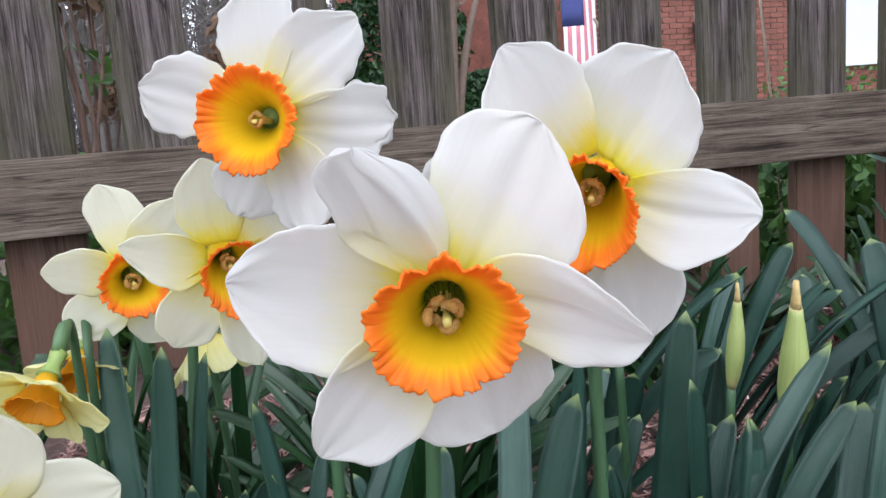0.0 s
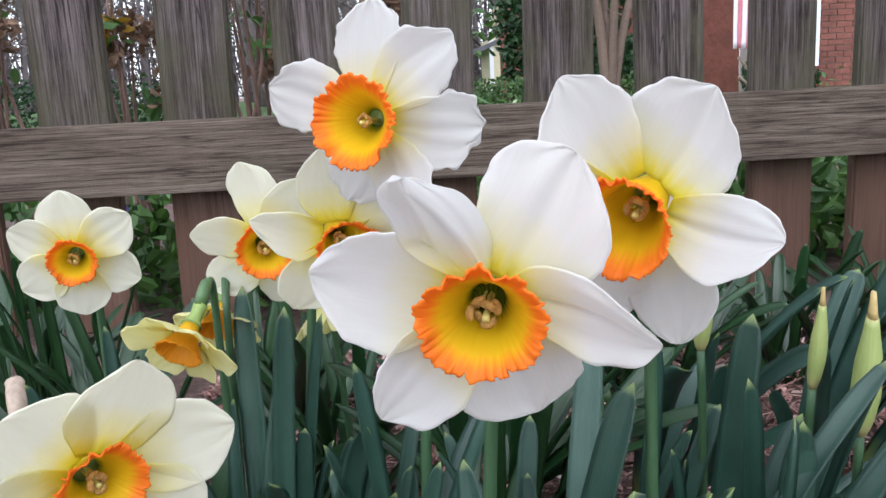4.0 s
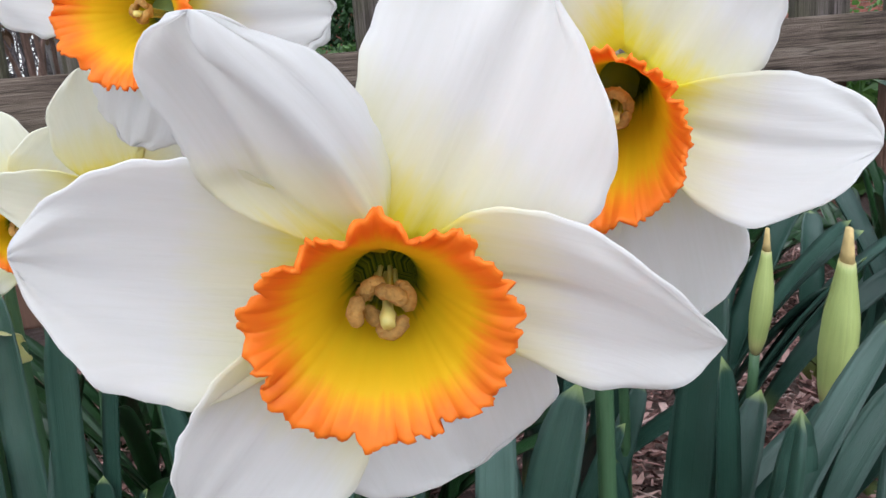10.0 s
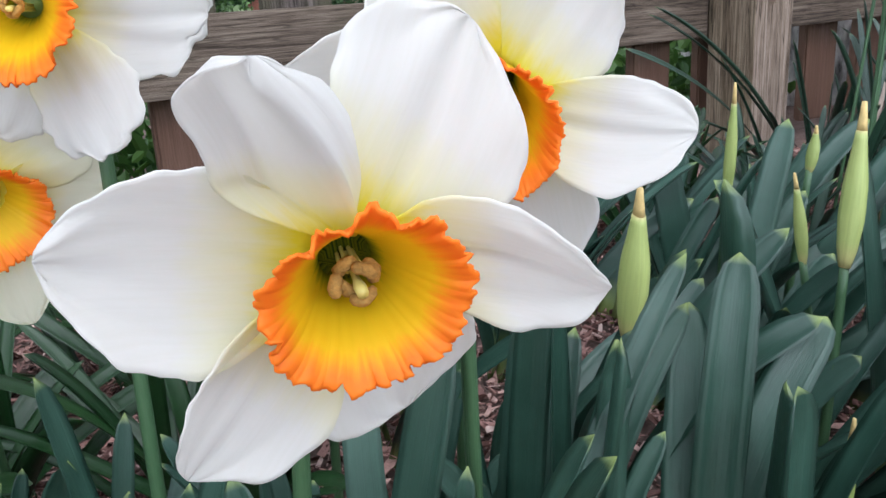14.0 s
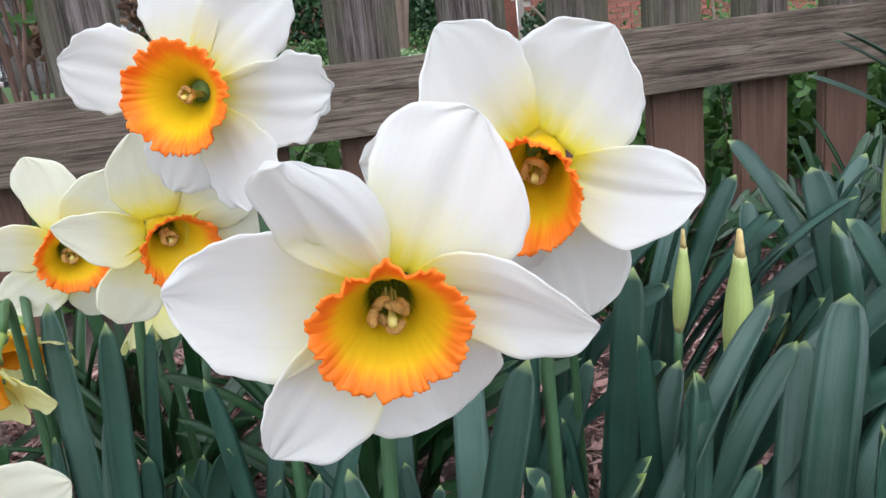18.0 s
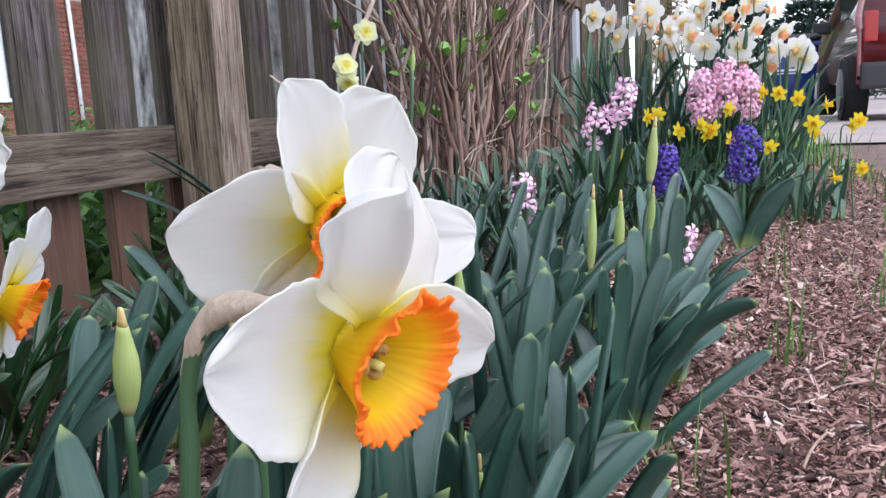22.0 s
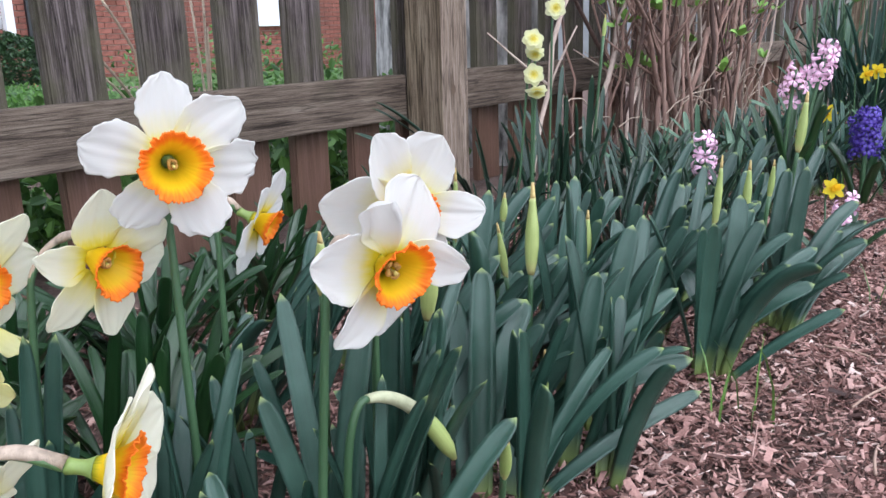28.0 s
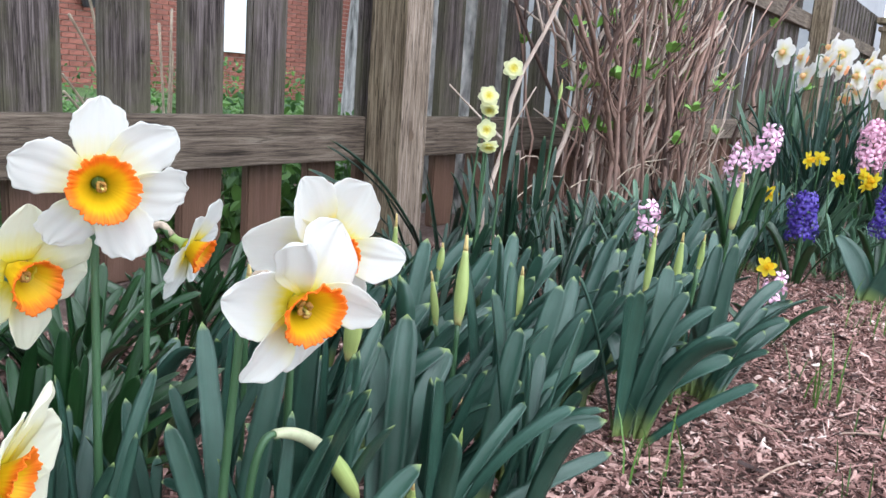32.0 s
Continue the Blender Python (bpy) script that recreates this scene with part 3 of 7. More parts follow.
def stamens(parent, deep, scale=1.0, seed=0, shift=(0.0, 0.0)):
    off = np.array((shift[0] * 0.85, shift[1] * 0.85, 0.0))
    rng = np.random.default_rng(seed + 40)
    for k in range(6):
        w = k * math.pi / 3 + rng.uniform(-0.25, 0.25)
        r = 0.0020 * scale * rng.uniform(0.7, 1.25)
        z0 = deep * (0.20 if k % 2 else 0.06)
        out, tan = np.array((math.cos(w), math.sin(w), 0)), np.array((-math.sin(w), math.cos(w), 0)) * rng.choice((-1, 1))
        mid = out * r * rng.uniform(0.85, 1.15) + np.array((0, 0, z0 + 0.003 * scale))
        arc = np.linspace(-1.8, 1.6 + rng.uniform(-0.4, 0.4), 10)
        line = np.array([mid + 0.00125 * scale * (math.cos(q) * (0.8 * out + np.array((0, 0, 0.6))) + math.sin(q) * tan * 1.2) for q in arc])
        rad = 0.00112 * scale * np.array([0.6, 0.95, 1.1, 0.98, 1.0, 1.12, 1.0, 1.08, 0.9, 0.5])
        part("anther", tube("anther", line + off, rad, ANTHER, 7), parent)
        fil = bezier([(r * 0.5 * math.cos(w), r * 0.5 * math.sin(w), -deep * 0.5), (r * 0.6 * math.cos(w), r * 0.6 * math.sin(w), 0), (r * 0.8 * math.cos(w), r * 0.8 * math.sin(w), z0)], 5)
        part("filament", tube("filament", fil + off, 0.0004 * scale, STYLE, 5), parent)
    line = bezier([(0, 0, -deep * 0.5), (0.0002, -0.0006, deep * 0.2), (0.0006 * scale, -0.0012 * scale, deep * 0.52)], 7)
    part("style", tube("style", line + off, 0.0006 * scale * np.array([1, 1, 1, 1, 1.1, 1.9, 1.7]), STYLE, 7), parent)


def face_matrix(c, n, spin=0.0):
    u, v, w = frame_of(n, spin)
    m = Matrix.Identity(4)
    for i in range(3):
        m[i][0], m[i][1], m[i][2], m[i][3] = u[i], v[i], w[i], c[i]
    return m


def daffodil(c, n, petals, label, foot=None, rim=0.018, deep=0.014, mat=None, cupmat=None, seed=0, spin=0.0, neck=0.034, stem_r=0.0030, frill=1.0, spathe=True, droop=0.03, group="large daffodils", detail=True, flare=1.5, cup_at=None, top_at=None, arch_up=0.012, throat=0.30, slits=None, rolls=None, back=0.55):
    """A daffodil: six tepals, corona with stamens, ovary, neck, papery spathe and stem down to the ground."""
    n = unit(n)
    c = np.asarray(c, float)
    thing = empty("daffodil", (0, 0, 0), label=label, category="flower", group=group)
    fm = face_matrix(c, n, spin)
    for k, p in enumerate(petals):
        me = petal_mesh("petal", mat or WHITE, seed=seed * 10 + k, **p)
        ob = part("petal", me, thing)
        ob.matrix_local = fm @ Matrix.Translation((0, 0, -0.0006 if k % 2 else 0.0004))
        so = ob.modifiers.new("thickness", "SOLIDIFY")
        so.thickness, so.offset = 0.00035, 0
    shift = (0.0, 0.0)
    if cup_at:
        cu, cv, cw = frame_of(cup_at[1], spin)
        rel = c - np.asarray(cup_at[0], float)
        shift, deep = (float(rel @ cu), float(rel @ cv)), max(0.010, float(-(rel @ cw)))
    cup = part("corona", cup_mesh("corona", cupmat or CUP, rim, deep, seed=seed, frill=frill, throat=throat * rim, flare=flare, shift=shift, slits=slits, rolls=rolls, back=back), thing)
    if cup_at:
        cn = unit(cup_at[1])
        cup.matrix_local = face_matrix(np.asarray(cup_at[0], float) - cn * deep, cn, spin)
    else:
        cup.matrix_local = fm
    so = cup.modifiers.new("thickness", "SOLIDIFY")
    so.thickness, so.offset = 0.0006, -1
    if detail:
        stamens(cup, deep, rim / 0.0162 * throat / 0.30, seed, shift)
    # tube and ovary behind the face, then the neck that bends down into the stem
    b1 = c - n * 0.017
    part("perianth_tube", tube("perianth_tube", bezier([c - n * deep * 0.45, c - n * deep * 0.6, b1], 8), np.array([0.0056, 0.0050, 0.0044, 0.0038, 0.0034, 0.0032, 0.0034, 0.0038]), OVARY, 10), thing)
    foot = np.array(foot if foot is not None else (c[0] - n[0] * 0.06, c[1] - n[1] * 0.06, 0.0), float)
    top = b1 - n * neck * 0.75 + np.array((0, 0, -0.004))
    if top_at is not None:
        top = np.array(top_at, float)
    arch = b1 - n * neck * 0.55 + np.array((0, 0, arch_up))
    line = np.concatenate([bezier([b1, arch, top + (0, 0, -0.004), top + (0, 0, -droop)], 14)[:-1], bezier([top + (0, 0, -droop), top * 0.6 + foot * 0.4 + np.array((0.0, 0, 0.0)), foot], 14)])
    rad = np.r_[[0.0040, 0.0042, 0.0038, 0.0032], np.full(9, 0.0026), np.linspace(stem_r, stem_r * 1.25, 14)]
    stem = part("stem", tube("stem", line, rad, STEM, 10, 0.75), thing)
    if spathe:
        sl = line[0:15]
        so = np.array([0, 0, 0.0010])
        wrap = np.interp(np.linspace(0, 1, 15), [0, 0.1, 0.3, 0.5, 0.7, 0.9, 1], [0.5, 0.62, 0.80, 1.0, 1.25, 1.36, 1.3])
        part("spathe", tube("spathe", sl[::-1] + so, 0.0031 * wrap * (1 + 0.09 * np.sin(np.arange(15) * 2.3)), SPATHE, 13, 0.72), stem, "brown papery spathe")
    return thing


def P_(ang, length, width, **k):
    return dict(ang=ang, length=length, width=width, **k)


def regular(L, W, start=30, lift=0.0, rng=None, **k):
    rng = rng or np.random.default_rng(1)
    return [P_(start + 60 * i + rng.uniform(-5, 5), L * rng.uniform(0.93, 1.05), W * rng.uniform(0.92, 1.08), z1=lift + rng.uniform(-0.07, 0.07) * L, sweep=rng.uniform(-0.08, 0.08), tw1=rng.uniform(-14, 14), **k) for i in (0, 2, 4, 1, 3, 5)]


def leaf_mesh(name, base, tip, width, mat, face=None, arch=0.35, thick=0.10, keel=0.25, nseg=15, twist=0.0, taper=0.35):
    """A strap leaf from base to tip: channelled, thick, with a rounded end."""
    base, tip = np.asarray(base, float), np.asarray(tip, float)
    h = np.linalg.norm(tip - base)
    run = 0.5 - 0.35 * arch
    mid = base + (tip - base) * np.array((run, run, 0.5 + 0.5 * arch)) + np.array((0, 0, h * 0.04))
    s = np.linspace(0, 1, nseg)
    s2 = 1 - (1 - s) ** 1.25
    pts = np.array([(1 - q) ** 2 * base + 2 * q * (1 - q) * mid + q * q * tip for q in s2])
    tan = np.gradient(pts, axis=0)
    ref = np.asarray(face if face is not None else (0.2, -1.0, 0.0), float)
    verts, uv = [], []
    m = 8
    for i in range(nseg):
        t = unit(tan[i])
        nrm = ref - t * (ref @ t)
        nrm = unit(nrm) if np.linalg.norm(nrm) > 1e-3 else unit(np.cross(t, (1, 0.2, 0)))
        tw = radians(twist) * s2[i]
        side = np.cross(t, nrm)
        side, nrm = side * math.cos(tw) + nrm * math.sin(tw), nrm * math.cos(tw) - side * math.sin(tw)
        q = s2[i]
        w = width / 2 * (0.72 + 0.28 * min(1, q / 0.4)) * (1 - taper * max(0, q - 0.6)) * math.sqrt(max(0.0, 1 - max(0, (q - 0.84) / 0.16) ** 2.2) + 0.0006)
        for j, (a, up) in enumerate(((-1, 0.5), (-0.6, 0.12), (0, -0.10), (0.6, 0.12), (1, 0.5), (0.55, -0.55), (0, -1), (-0.55, -0.55))):
            verts.append(pts[i] + side * w * a + nrm * w * (keel * a * a + thick * (up - 0.1) * 1.3))
            uv.append((q, 0.5 + a / 2 * (1 if j < 5 else 0.98)))
    faces = grid_faces(nseg, m, True)
    faces += [tuple(range(m))[::-1], tuple(range((nseg - 1) * m, nseg * m))]
    return mesh(name, verts, faces, mat, uv)


def leaf_clump(base, leaves, label, mat=None, spread=0.02, seed=0, name="daffodil_leaves", group="daffodil leaf clumps"):
    """One clump: leaves are (tip x, tip y, tip z, width, arch)."""
    rng = np.random.default_rng(seed + 900)
    bx, by = base
    thing = empty(name, (bx, by, 0), label=label, category="plant", group=group)
    for tx, ty, tz, w, arch in leaves:
        b = np.array((bx + rng.uniform(-1, 1) * spread + 0.12 * (tx - bx), by + rng.uniform(-1, 1) * spread + 0.12 * (ty - by), -0.006))
        out = np.array((tx - b[0], ty - b[1], 0))
        face = (-out[0] + 0.03 * rng.uniform(-1, 1), -out[1] - 0.03, 0.0)
        if np.linalg.norm(face) < 0.03:
            face = (rng.uniform(-0.6, 0.6), -1, 0)
        me = leaf_mesh("leaf", b - np.array((bx, by, 0)), np.array((tx - bx, ty - by, tz)), w, mat or LEAF, face, arch, twist=rng.uniform(-35, 35), keel=rng.uniform(0.15, 0.45))
        part("leaf", me, thing)
    return thing


def random_leaves(base, count, h, seed, reach=0.10, w=(0.011, 0.017), lean=(0, 0)):
    rng = np.random.default_rng(seed + 300)
    out = []
    for _ in range(count):
        a, r = rng.uniform(0, 6.283), reach * math.sqrt(rng.uniform(0.02, 1))
        q = r / max(reach, 1e-6)
        z = h * rng.uniform(0.60, 1.08) * (1 - 0.38 * q**2)
        out.append((base[0] + 1.15 * r * math.cos(a) + lean[0] * (0.4 + 1.4 * rng.random()), base[1] + 1.15 * r * math.sin(a) + lean[1] * (0.4 + 1.4 * rng.random()), z, rng.uniform(*w), rng.uniform(0.04, 0.18) + 0.42 * q * rng.random()))
    return out


def flower_bud(foot, tip, length=0.055, label="yellow-green flower bud in its sheath on a stalk", r=0.0062, mat=None):
    thing = empty("daffodil_bud", (0, 0, 0), label=label, category="flower bud", group="daffodil buds")
    foot, tip = np.asarray(foot, float), np.asarray(tip, float)
    d = unit(tip - foot)
    b = tip - d * length
    line = bezier([foot, (foot + b) / 2 + (0.004, 0.002, 0), b], 10)
    part("stem", tube("stem", line, np.linspace(0.0034, 0.0026, 10), STEM, 8, 0.8), thing)
    bl = bezier([b - d * 0.003, b + d * length * 0.5 + (0.002, 0, 0), tip], 18)
    q = np.linspace(0, 1, 18)
    rad = r * np.interp(q, [0, 0.10, 0.30, 0.50, 0.66, 0.80, 1], [0.45, 0.76, 1.0, 0.93, 0.66, 0.44, 0.20])
    sheath = part("sheath", tube("sheath", bl[:15], rad[:15], mat or BUD, 9, 0.7), thing)
    part("tip", tube("tip", bl[14:], rad[14:] * 1.02, BUDTIP, 8, 0.6), sheath, "dry tan papery tip")
    return thing



ground_sheet()
fence()

# ---------------------------------------------------------------- the large daffodils in front
daffodil((-1.0195, -0.8020, 0.2530), (-0.17, -0.94, -0.29), [
    P_(167.6, 0.0440, 0.0342, sweep=-0.0244, z1=-0.0039, z2=0.0058, channel=0.1955, tw0=14, tw1=-7.072, mid=0.5298, blunt=1.757, fold=0.0265, ragged=0.0025),
    P_(51.2, 0.0403, 0.0391, sweep=0.1084, z1=-0.0041, z2=-0.0071, channel=0.0339, tw0=-0.2763, tw1=-8.458, mid=0.5826, blunt=2.296, fold=-0.0841, crease=0.02, ragged=0.0025),
    P_(-71.3, 0.0374, 0.0357, sweep=-0.03, z1=-0.0011, z2=-0.0026, channel=0.1392, tw0=-1.551, tw1=-2.369, mid=0.543, blunt=2.341, fold=-0.0776, ragged=0.0025),
    P_(91.6, 0.0395, 0.0210, sweep=0.3946, z1=0.0279, z2=-0.0119, channel=-0.2495, tw0=52.07, tw1=-33.04, mid=0.4126, blunt=4, fold=0.0739, vee=0.1018, step=0.6, nv0=0.048, waist=2.2, stepw=0.3, notch=0.07, crease=-0.10, ragged=0.0025),
    P_(13.3, 0.0377, 0.0274, sweep=-0.3962, z1=0.012, z2=0.002, channel=0.1126, tw0=-14.2, tw1=32.41, mid=0.5356, blunt=1.379, fold=-0.1029, crease=0.05, ragged=0.0025),
    P_(-135.6, 0.0412, 0.0260, sweep=0.0445, z1=0.0182, z2=-0.0095, channel=0.2079, tw0=5.175, tw1=-13.08, mid=0.4516, blunt=1.976, fold=0.0442, ragged=0.0025),
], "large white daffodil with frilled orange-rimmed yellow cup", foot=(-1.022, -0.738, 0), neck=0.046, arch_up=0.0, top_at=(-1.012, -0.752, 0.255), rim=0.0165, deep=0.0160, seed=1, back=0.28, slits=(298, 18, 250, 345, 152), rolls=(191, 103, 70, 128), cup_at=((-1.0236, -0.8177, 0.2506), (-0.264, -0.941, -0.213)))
daffodil((-0.9675, -0.7735, 0.2735), (-0.34, -0.90, -0.26), [
    P_(-23.6, 0.0317, 0.0261, sweep=0.4152, z1=0.022, z2=-0.0002, channel=0.1972, tw0=-13.48, tw1=1.608, mid=0.5854, blunt=1.356, fold=-0.15, crease=0.04, ragged=0.0025),
    P_(128.9, 0.0403, 0.0323, sweep=-0.163, z1=0.0052, z2=-0.004, channel=0.1802, tw0=8.109, tw1=-7.139, mid=0.577, blunt=1.784, fold=0.15, ragged=0.0025),
    P_(-120, 0.0390, 0.0340, channel=0.05, ragged=0.0025),
    P_(51.1, 0.0349, 0.0360, sweep=0.1447, z1=-0.0069, z2=0.0055, channel=0.0828, tw0=-16.96, tw1=-20.37, mid=0.4821, blunt=2.329, fold=0.1443, crease=0.03, ragged=0.0025),
    P_(-66.5, 0.0399, 0.0310, sweep=-0.159, z1=0.003, z2=0.0075, channel=0.042, tw0=8.33, tw1=9.674, mid=0.5618, blunt=2.513, fold=0.0507, ragged=0.0025),
    P_(172.6, 0.0438, 0.0368, sweep=0.0772, z1=-0.0056, z2=0, channel=0.1933, tw0=-8.209, tw1=-16.45, mid=0.5726, blunt=2.403, fold=0.1277, ragged=0.0025),
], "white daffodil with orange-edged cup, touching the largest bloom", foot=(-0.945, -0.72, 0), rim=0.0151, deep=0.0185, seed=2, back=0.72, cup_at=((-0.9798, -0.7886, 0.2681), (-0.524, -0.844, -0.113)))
daffodil((-1.0497, -0.683, 0.2994), (-0.48, -0.875, -0.07), [
    P_(156, 0.0409, 0.0300, sweep=0.103, z1=-0.0052, z2=0.0091, channel=0.0, tw0=5, tw1=-15, mid=0.66, blunt=2.6, fold=0.05, ragged=0.007),
    P_(90, 0.0420, 0.0292, sweep=-0.023, z1=-0.0083, z2=0.0007, channel=0.063, tw0=-5, tw1=12, mid=0.65, blunt=2.1, ragged=0.006),
    P_(45, 0.0445, 0.0285, sweep=-0.138, z1=-0.0084, z2=0.0081, channel=0.11, tw0=-5, tw1=-17, blunt=2.1, fold=0.15, ragged=0.006),
    P_(-15, 0.0410, 0.0310, sweep=0.167, z1=0.0007, z2=-0.0064, channel=0.12, tw0=12, tw1=-10, mid=0.72, blunt=3.2, fold=-0.04, ragged=0.012),
    P_(-66, 0.0377, 0.0315, sweep=0.006, z1=-0.0032, z2=0.0110, channel=-0.10, tw0=7, tw1=11, mid=0.70, blunt=3.2, fold=-0.04, ragged=0.009),
    P_(-121, 0.0395, 0.0275, sweep=-0.073, z1=-0.0144, z2=-0.0022, channel=-0.035, tw0=3, tw1=-6, mid=0.65, blunt=3.2, ragged=0.008),
], "tall white daffodil with ragged petals and orange-rimmed cup", foot=(-1.038, -0.66, 0), rim=0.0179, deep=0.0156, seed=3, throat=0.20, cup_at=((-1.0565, -0.6971, 0.2990), (-0.481, -0.875, 0.055)))
daffodil((-1.0680, -0.6330, 0.2450), (-0.30, -0.93, -0.2), [
    P_(95, 0.0401, 0.0285, sweep=-0.136, z1=0.0059, z2=0.0047, channel=0.061, tw0=3, tw1=8, mid=0.47, blunt=2.0),
    P_(172, 0.0330, 0.0250, sweep=-0.25, z1=0.0150, z2=0.0019, channel=0.20, tw0=2, tw1=-10, mid=0.42, blunt=1.5),
    P_(-132, 0.0444, 0.0272, sweep=0.084, z1=0.0098, z2=-0.0104, channel=0.16, tw0=-9, tw1=-10, blunt=2.3, fold=-0.10),
    P_(30, 0.0370, 0.0280, sweep=-0.042, z1=0.0018, z2=0.0033, channel=0.022, tw0=8, mid=0.6, fold=0.08),
    P_(-16, 0.0363, 0.0340, sweep=0.05, z1=-0.0056, z2=-0.0073, channel=0.061),
    P_(-75, 0.0454, 0.0258, sweep=-0.157, z1=0.0012, z2=-0.0021, channel=0.12, tw0=-9, tw1=-18, blunt=2.2),
], "cream daffodil with pointed petals on an arched neck", foot=(-1.105, -0.587, 0), top_at=(-1.086, -0.586, 0.250), rim=0.0153, deep=0.0120, seed=4, mat=CREAM, cup_at=((-1.0626, -0.6443, 0.2372), (0.054, -0.993, -0.102)))
daffodil((-1.1120, -0.5730, 0.2320), (-0.35, -0.9, -0.2), [
    P_(97, 0.0412, 0.0270, sweep=0.069, z1=-0.0150, z2=0.0100, channel=-0.10, tw0=10, mid=0.62),
    P_(160, 0.0330, 0.0275, sweep=0.086, z1=0.0021, z2=0.0110, tw1=-19, mid=0.49, blunt=2.4),
    P_(-138, 0.0415, 0.0268, sweep=-0.128, channel=0.038),
    P_(55, 0.0450, 0.0263, sweep=-0.112, z1=-0.0052, z2=0.0037, tw0=12, tw1=10, fold=0.12),
    P_(5, 0.0340, 0.0297, sweep=0.069, z1=-0.0110, z2=-0.0060, channel=0.018),
    P_(-72, 0.0350, 0.0324, sweep=-0.15, z1=-0.0077, z2=-0.0060, channel=0.084, tw0=-8),
], "cream daffodil with an orange cup and arched brown neck", foot=(-1.130, -0.535, 0), top_at=(-1.130, -0.533, 0.240), rim=0.0154, deep=0.0125, seed=5, mat=CREAM, cup_at=((-1.1100, -0.5850, 0.2302), (0.06, -0.98, -0.12)))
daffodil((-1.237, -0.505, 0.220), (0.10, -0.97, -0.2), regular(0.037, 0.032, 35, rng=np.random.default_rng(8), channel=0.06, blunt=2.2),
    "small cream daffodil with an orange cup near the fence", rim=0.0145, deep=0.012, seed=6, mat=CREAM, foot=(-1.245, -0.455, 0))
daffodil((-1.1480, -0.7560, 0.1905), (0.62, -0.76, -0.15), regular(0.042, 0.037, 12, lift=0.010, rng=np.random.default_rng(12), channel=0.08, blunt=2.1),
    "low cream daffodil with orange cup on a bent spathe", rim=0.0150, deep=0.0115, seed=7, mat=CREAM, foot=(-1.222, -0.735, 0), neck=0.062, droop=0.04)
daffodil((-1.1920, -0.7060, 0.1700), (0.30, -0.70, -0.62), regular(0.040, 0.030, 95, rng=np.random.default_rng(14), channel=0.08, blunt=2.0),
    "white daffodil nodding low on a bent green neck", rim=0.014, deep=0.013, seed=8, mat=CREAM, foot=(-1.16, -0.70, 0), neck=0.05, droop=0.03)
daffodil((-0.9050, -0.5790, 0.2290), (0.40, -0.80, -0.44), regular(0.038, 0.028, 75, lift=0.002, rng=np.random.default_rng(15), channel=0.06, blunt=2.2),
    "small white daffodil with orange cup seen edge-on", rim=0.0140, deep=0.0125, seed=9, foot=(-0.925, -0.547, 0), neck=0.028)


def nodding(c, n, L, W, lab, foot, seed, cup=CUP_DEEP, mat=PALE, rim=0.0105, deep=0.013, lift=0.25, **k):
    rng = np.random.default_rng(seed)
    return daffodil(c, n, regular(L, W, rng.uniform(0, 50), lift=lift * L, rng=rng, channel=0.16, blunt=2.3), lab, foot=foot, rim=rim, deep=deep, seed=seed, mat=mat, cupmat=cup, neck=0.03, droop=0.02, spathe=False, stem_r=0.0026, frill=0.6, group="pale yellow daffodils", **k)


nodding((-1.1470, -0.6170, 0.1975), (-0.30, -0.70, -0.65), 0.0245, 0.0200, "pale yellow daffodil nodding over an orange cup", (-1.138, -0.575, 0), 21, lift=0.42, rim=0.0120, deep=0.0115, top_at=(-1.140, -0.580, 0.214))
nodding((-1.1440, -0.5500, 0.1900), (-0.10, -0.66, -0.74), 0.0230, 0.0200, "pale yellow daffodil with small orange cup, nodding", (-1.141, -0.560, 0), 22, lift=0.45, rim=0.0120, deep=0.0115, top_at=(-1.136, -0.572, 0.214))
nodding((-1.0830, -0.5080, 0.1880), (0.1, -0.25, -0.95), 0.0225, 0.016, "half-closed pale yellow daffodil hanging down", (-1.075, -0.475, 0), 23, cup=CUP_YEL, rim=0.007, deep=0.016, lift=1.1)
nodding((-1.2720, -0.6600, 0.1880), (0.25, -0.55, -0.75), 0.026, 0.021, "pale yellow daffodil at the end of the bed", (-1.262, -0.62, 0), 24, lift=0.5)

# ---------------------------------------------------------------- buds
for foot, tip, ln, r in [((-0.835, -0.665, 0), (-0.8440, -0.6960, 0.2180), 0.050, 0.0070), ((-0.845, -0.63, 0), (-0.8410, -0.6510, 0.2090), 0.038, 0.0048), ((-0.725, -0.705, 0), (-0.6990, -0.6970, 0.2348), 0.060, 0.0060),
        ((-0.535, -0.66, 0), (-0.5220, -0.6620, 0.1737), 0.042, 0.0048), ((-0.635, -0.65, 0), (-0.6547, -0.6311, 0.1829), 0.042, 0.0040), ((-0.38, -0.743, 0), (-0.3640, -0.7520, 0.2175), 0.064, 0.0042),
        ((-0.335, -0.765, 0), (-0.3300, -0.7740, 0.2080), 0.050, 0.0046), ((-0.175, -0.77, 0), (-0.1709, -0.7949, 0.2756), 0.058, 0.0056), ((-0.60, -0.585, 0), (-0.5902, -0.5998, 0.1988), 0.022, 0.0040),
        ((-0.615, -0.545, 0), (-0.6253, -0.5625, 0.2277), 0.060, 0.0042), ((-0.355, -0.79, 0), (-0.3610, -0.8089, 0.2150), 0.032, 0.0032), ((-0.769, -0.743, 0), (-0.7800, -0.7545, 0.1195), 0.046, 0.0038), ((-0.883, -0.61, 0), (-0.8927, -0.6300, 0.2238), 0.036, 0.0062), ((-0.86, -0.76, 0), (-0.885, -0.785, 0.10), 0.03, 0.0042)]:
    flower_bud(foot, tip, ln * 1.3, r=r * 1.25)


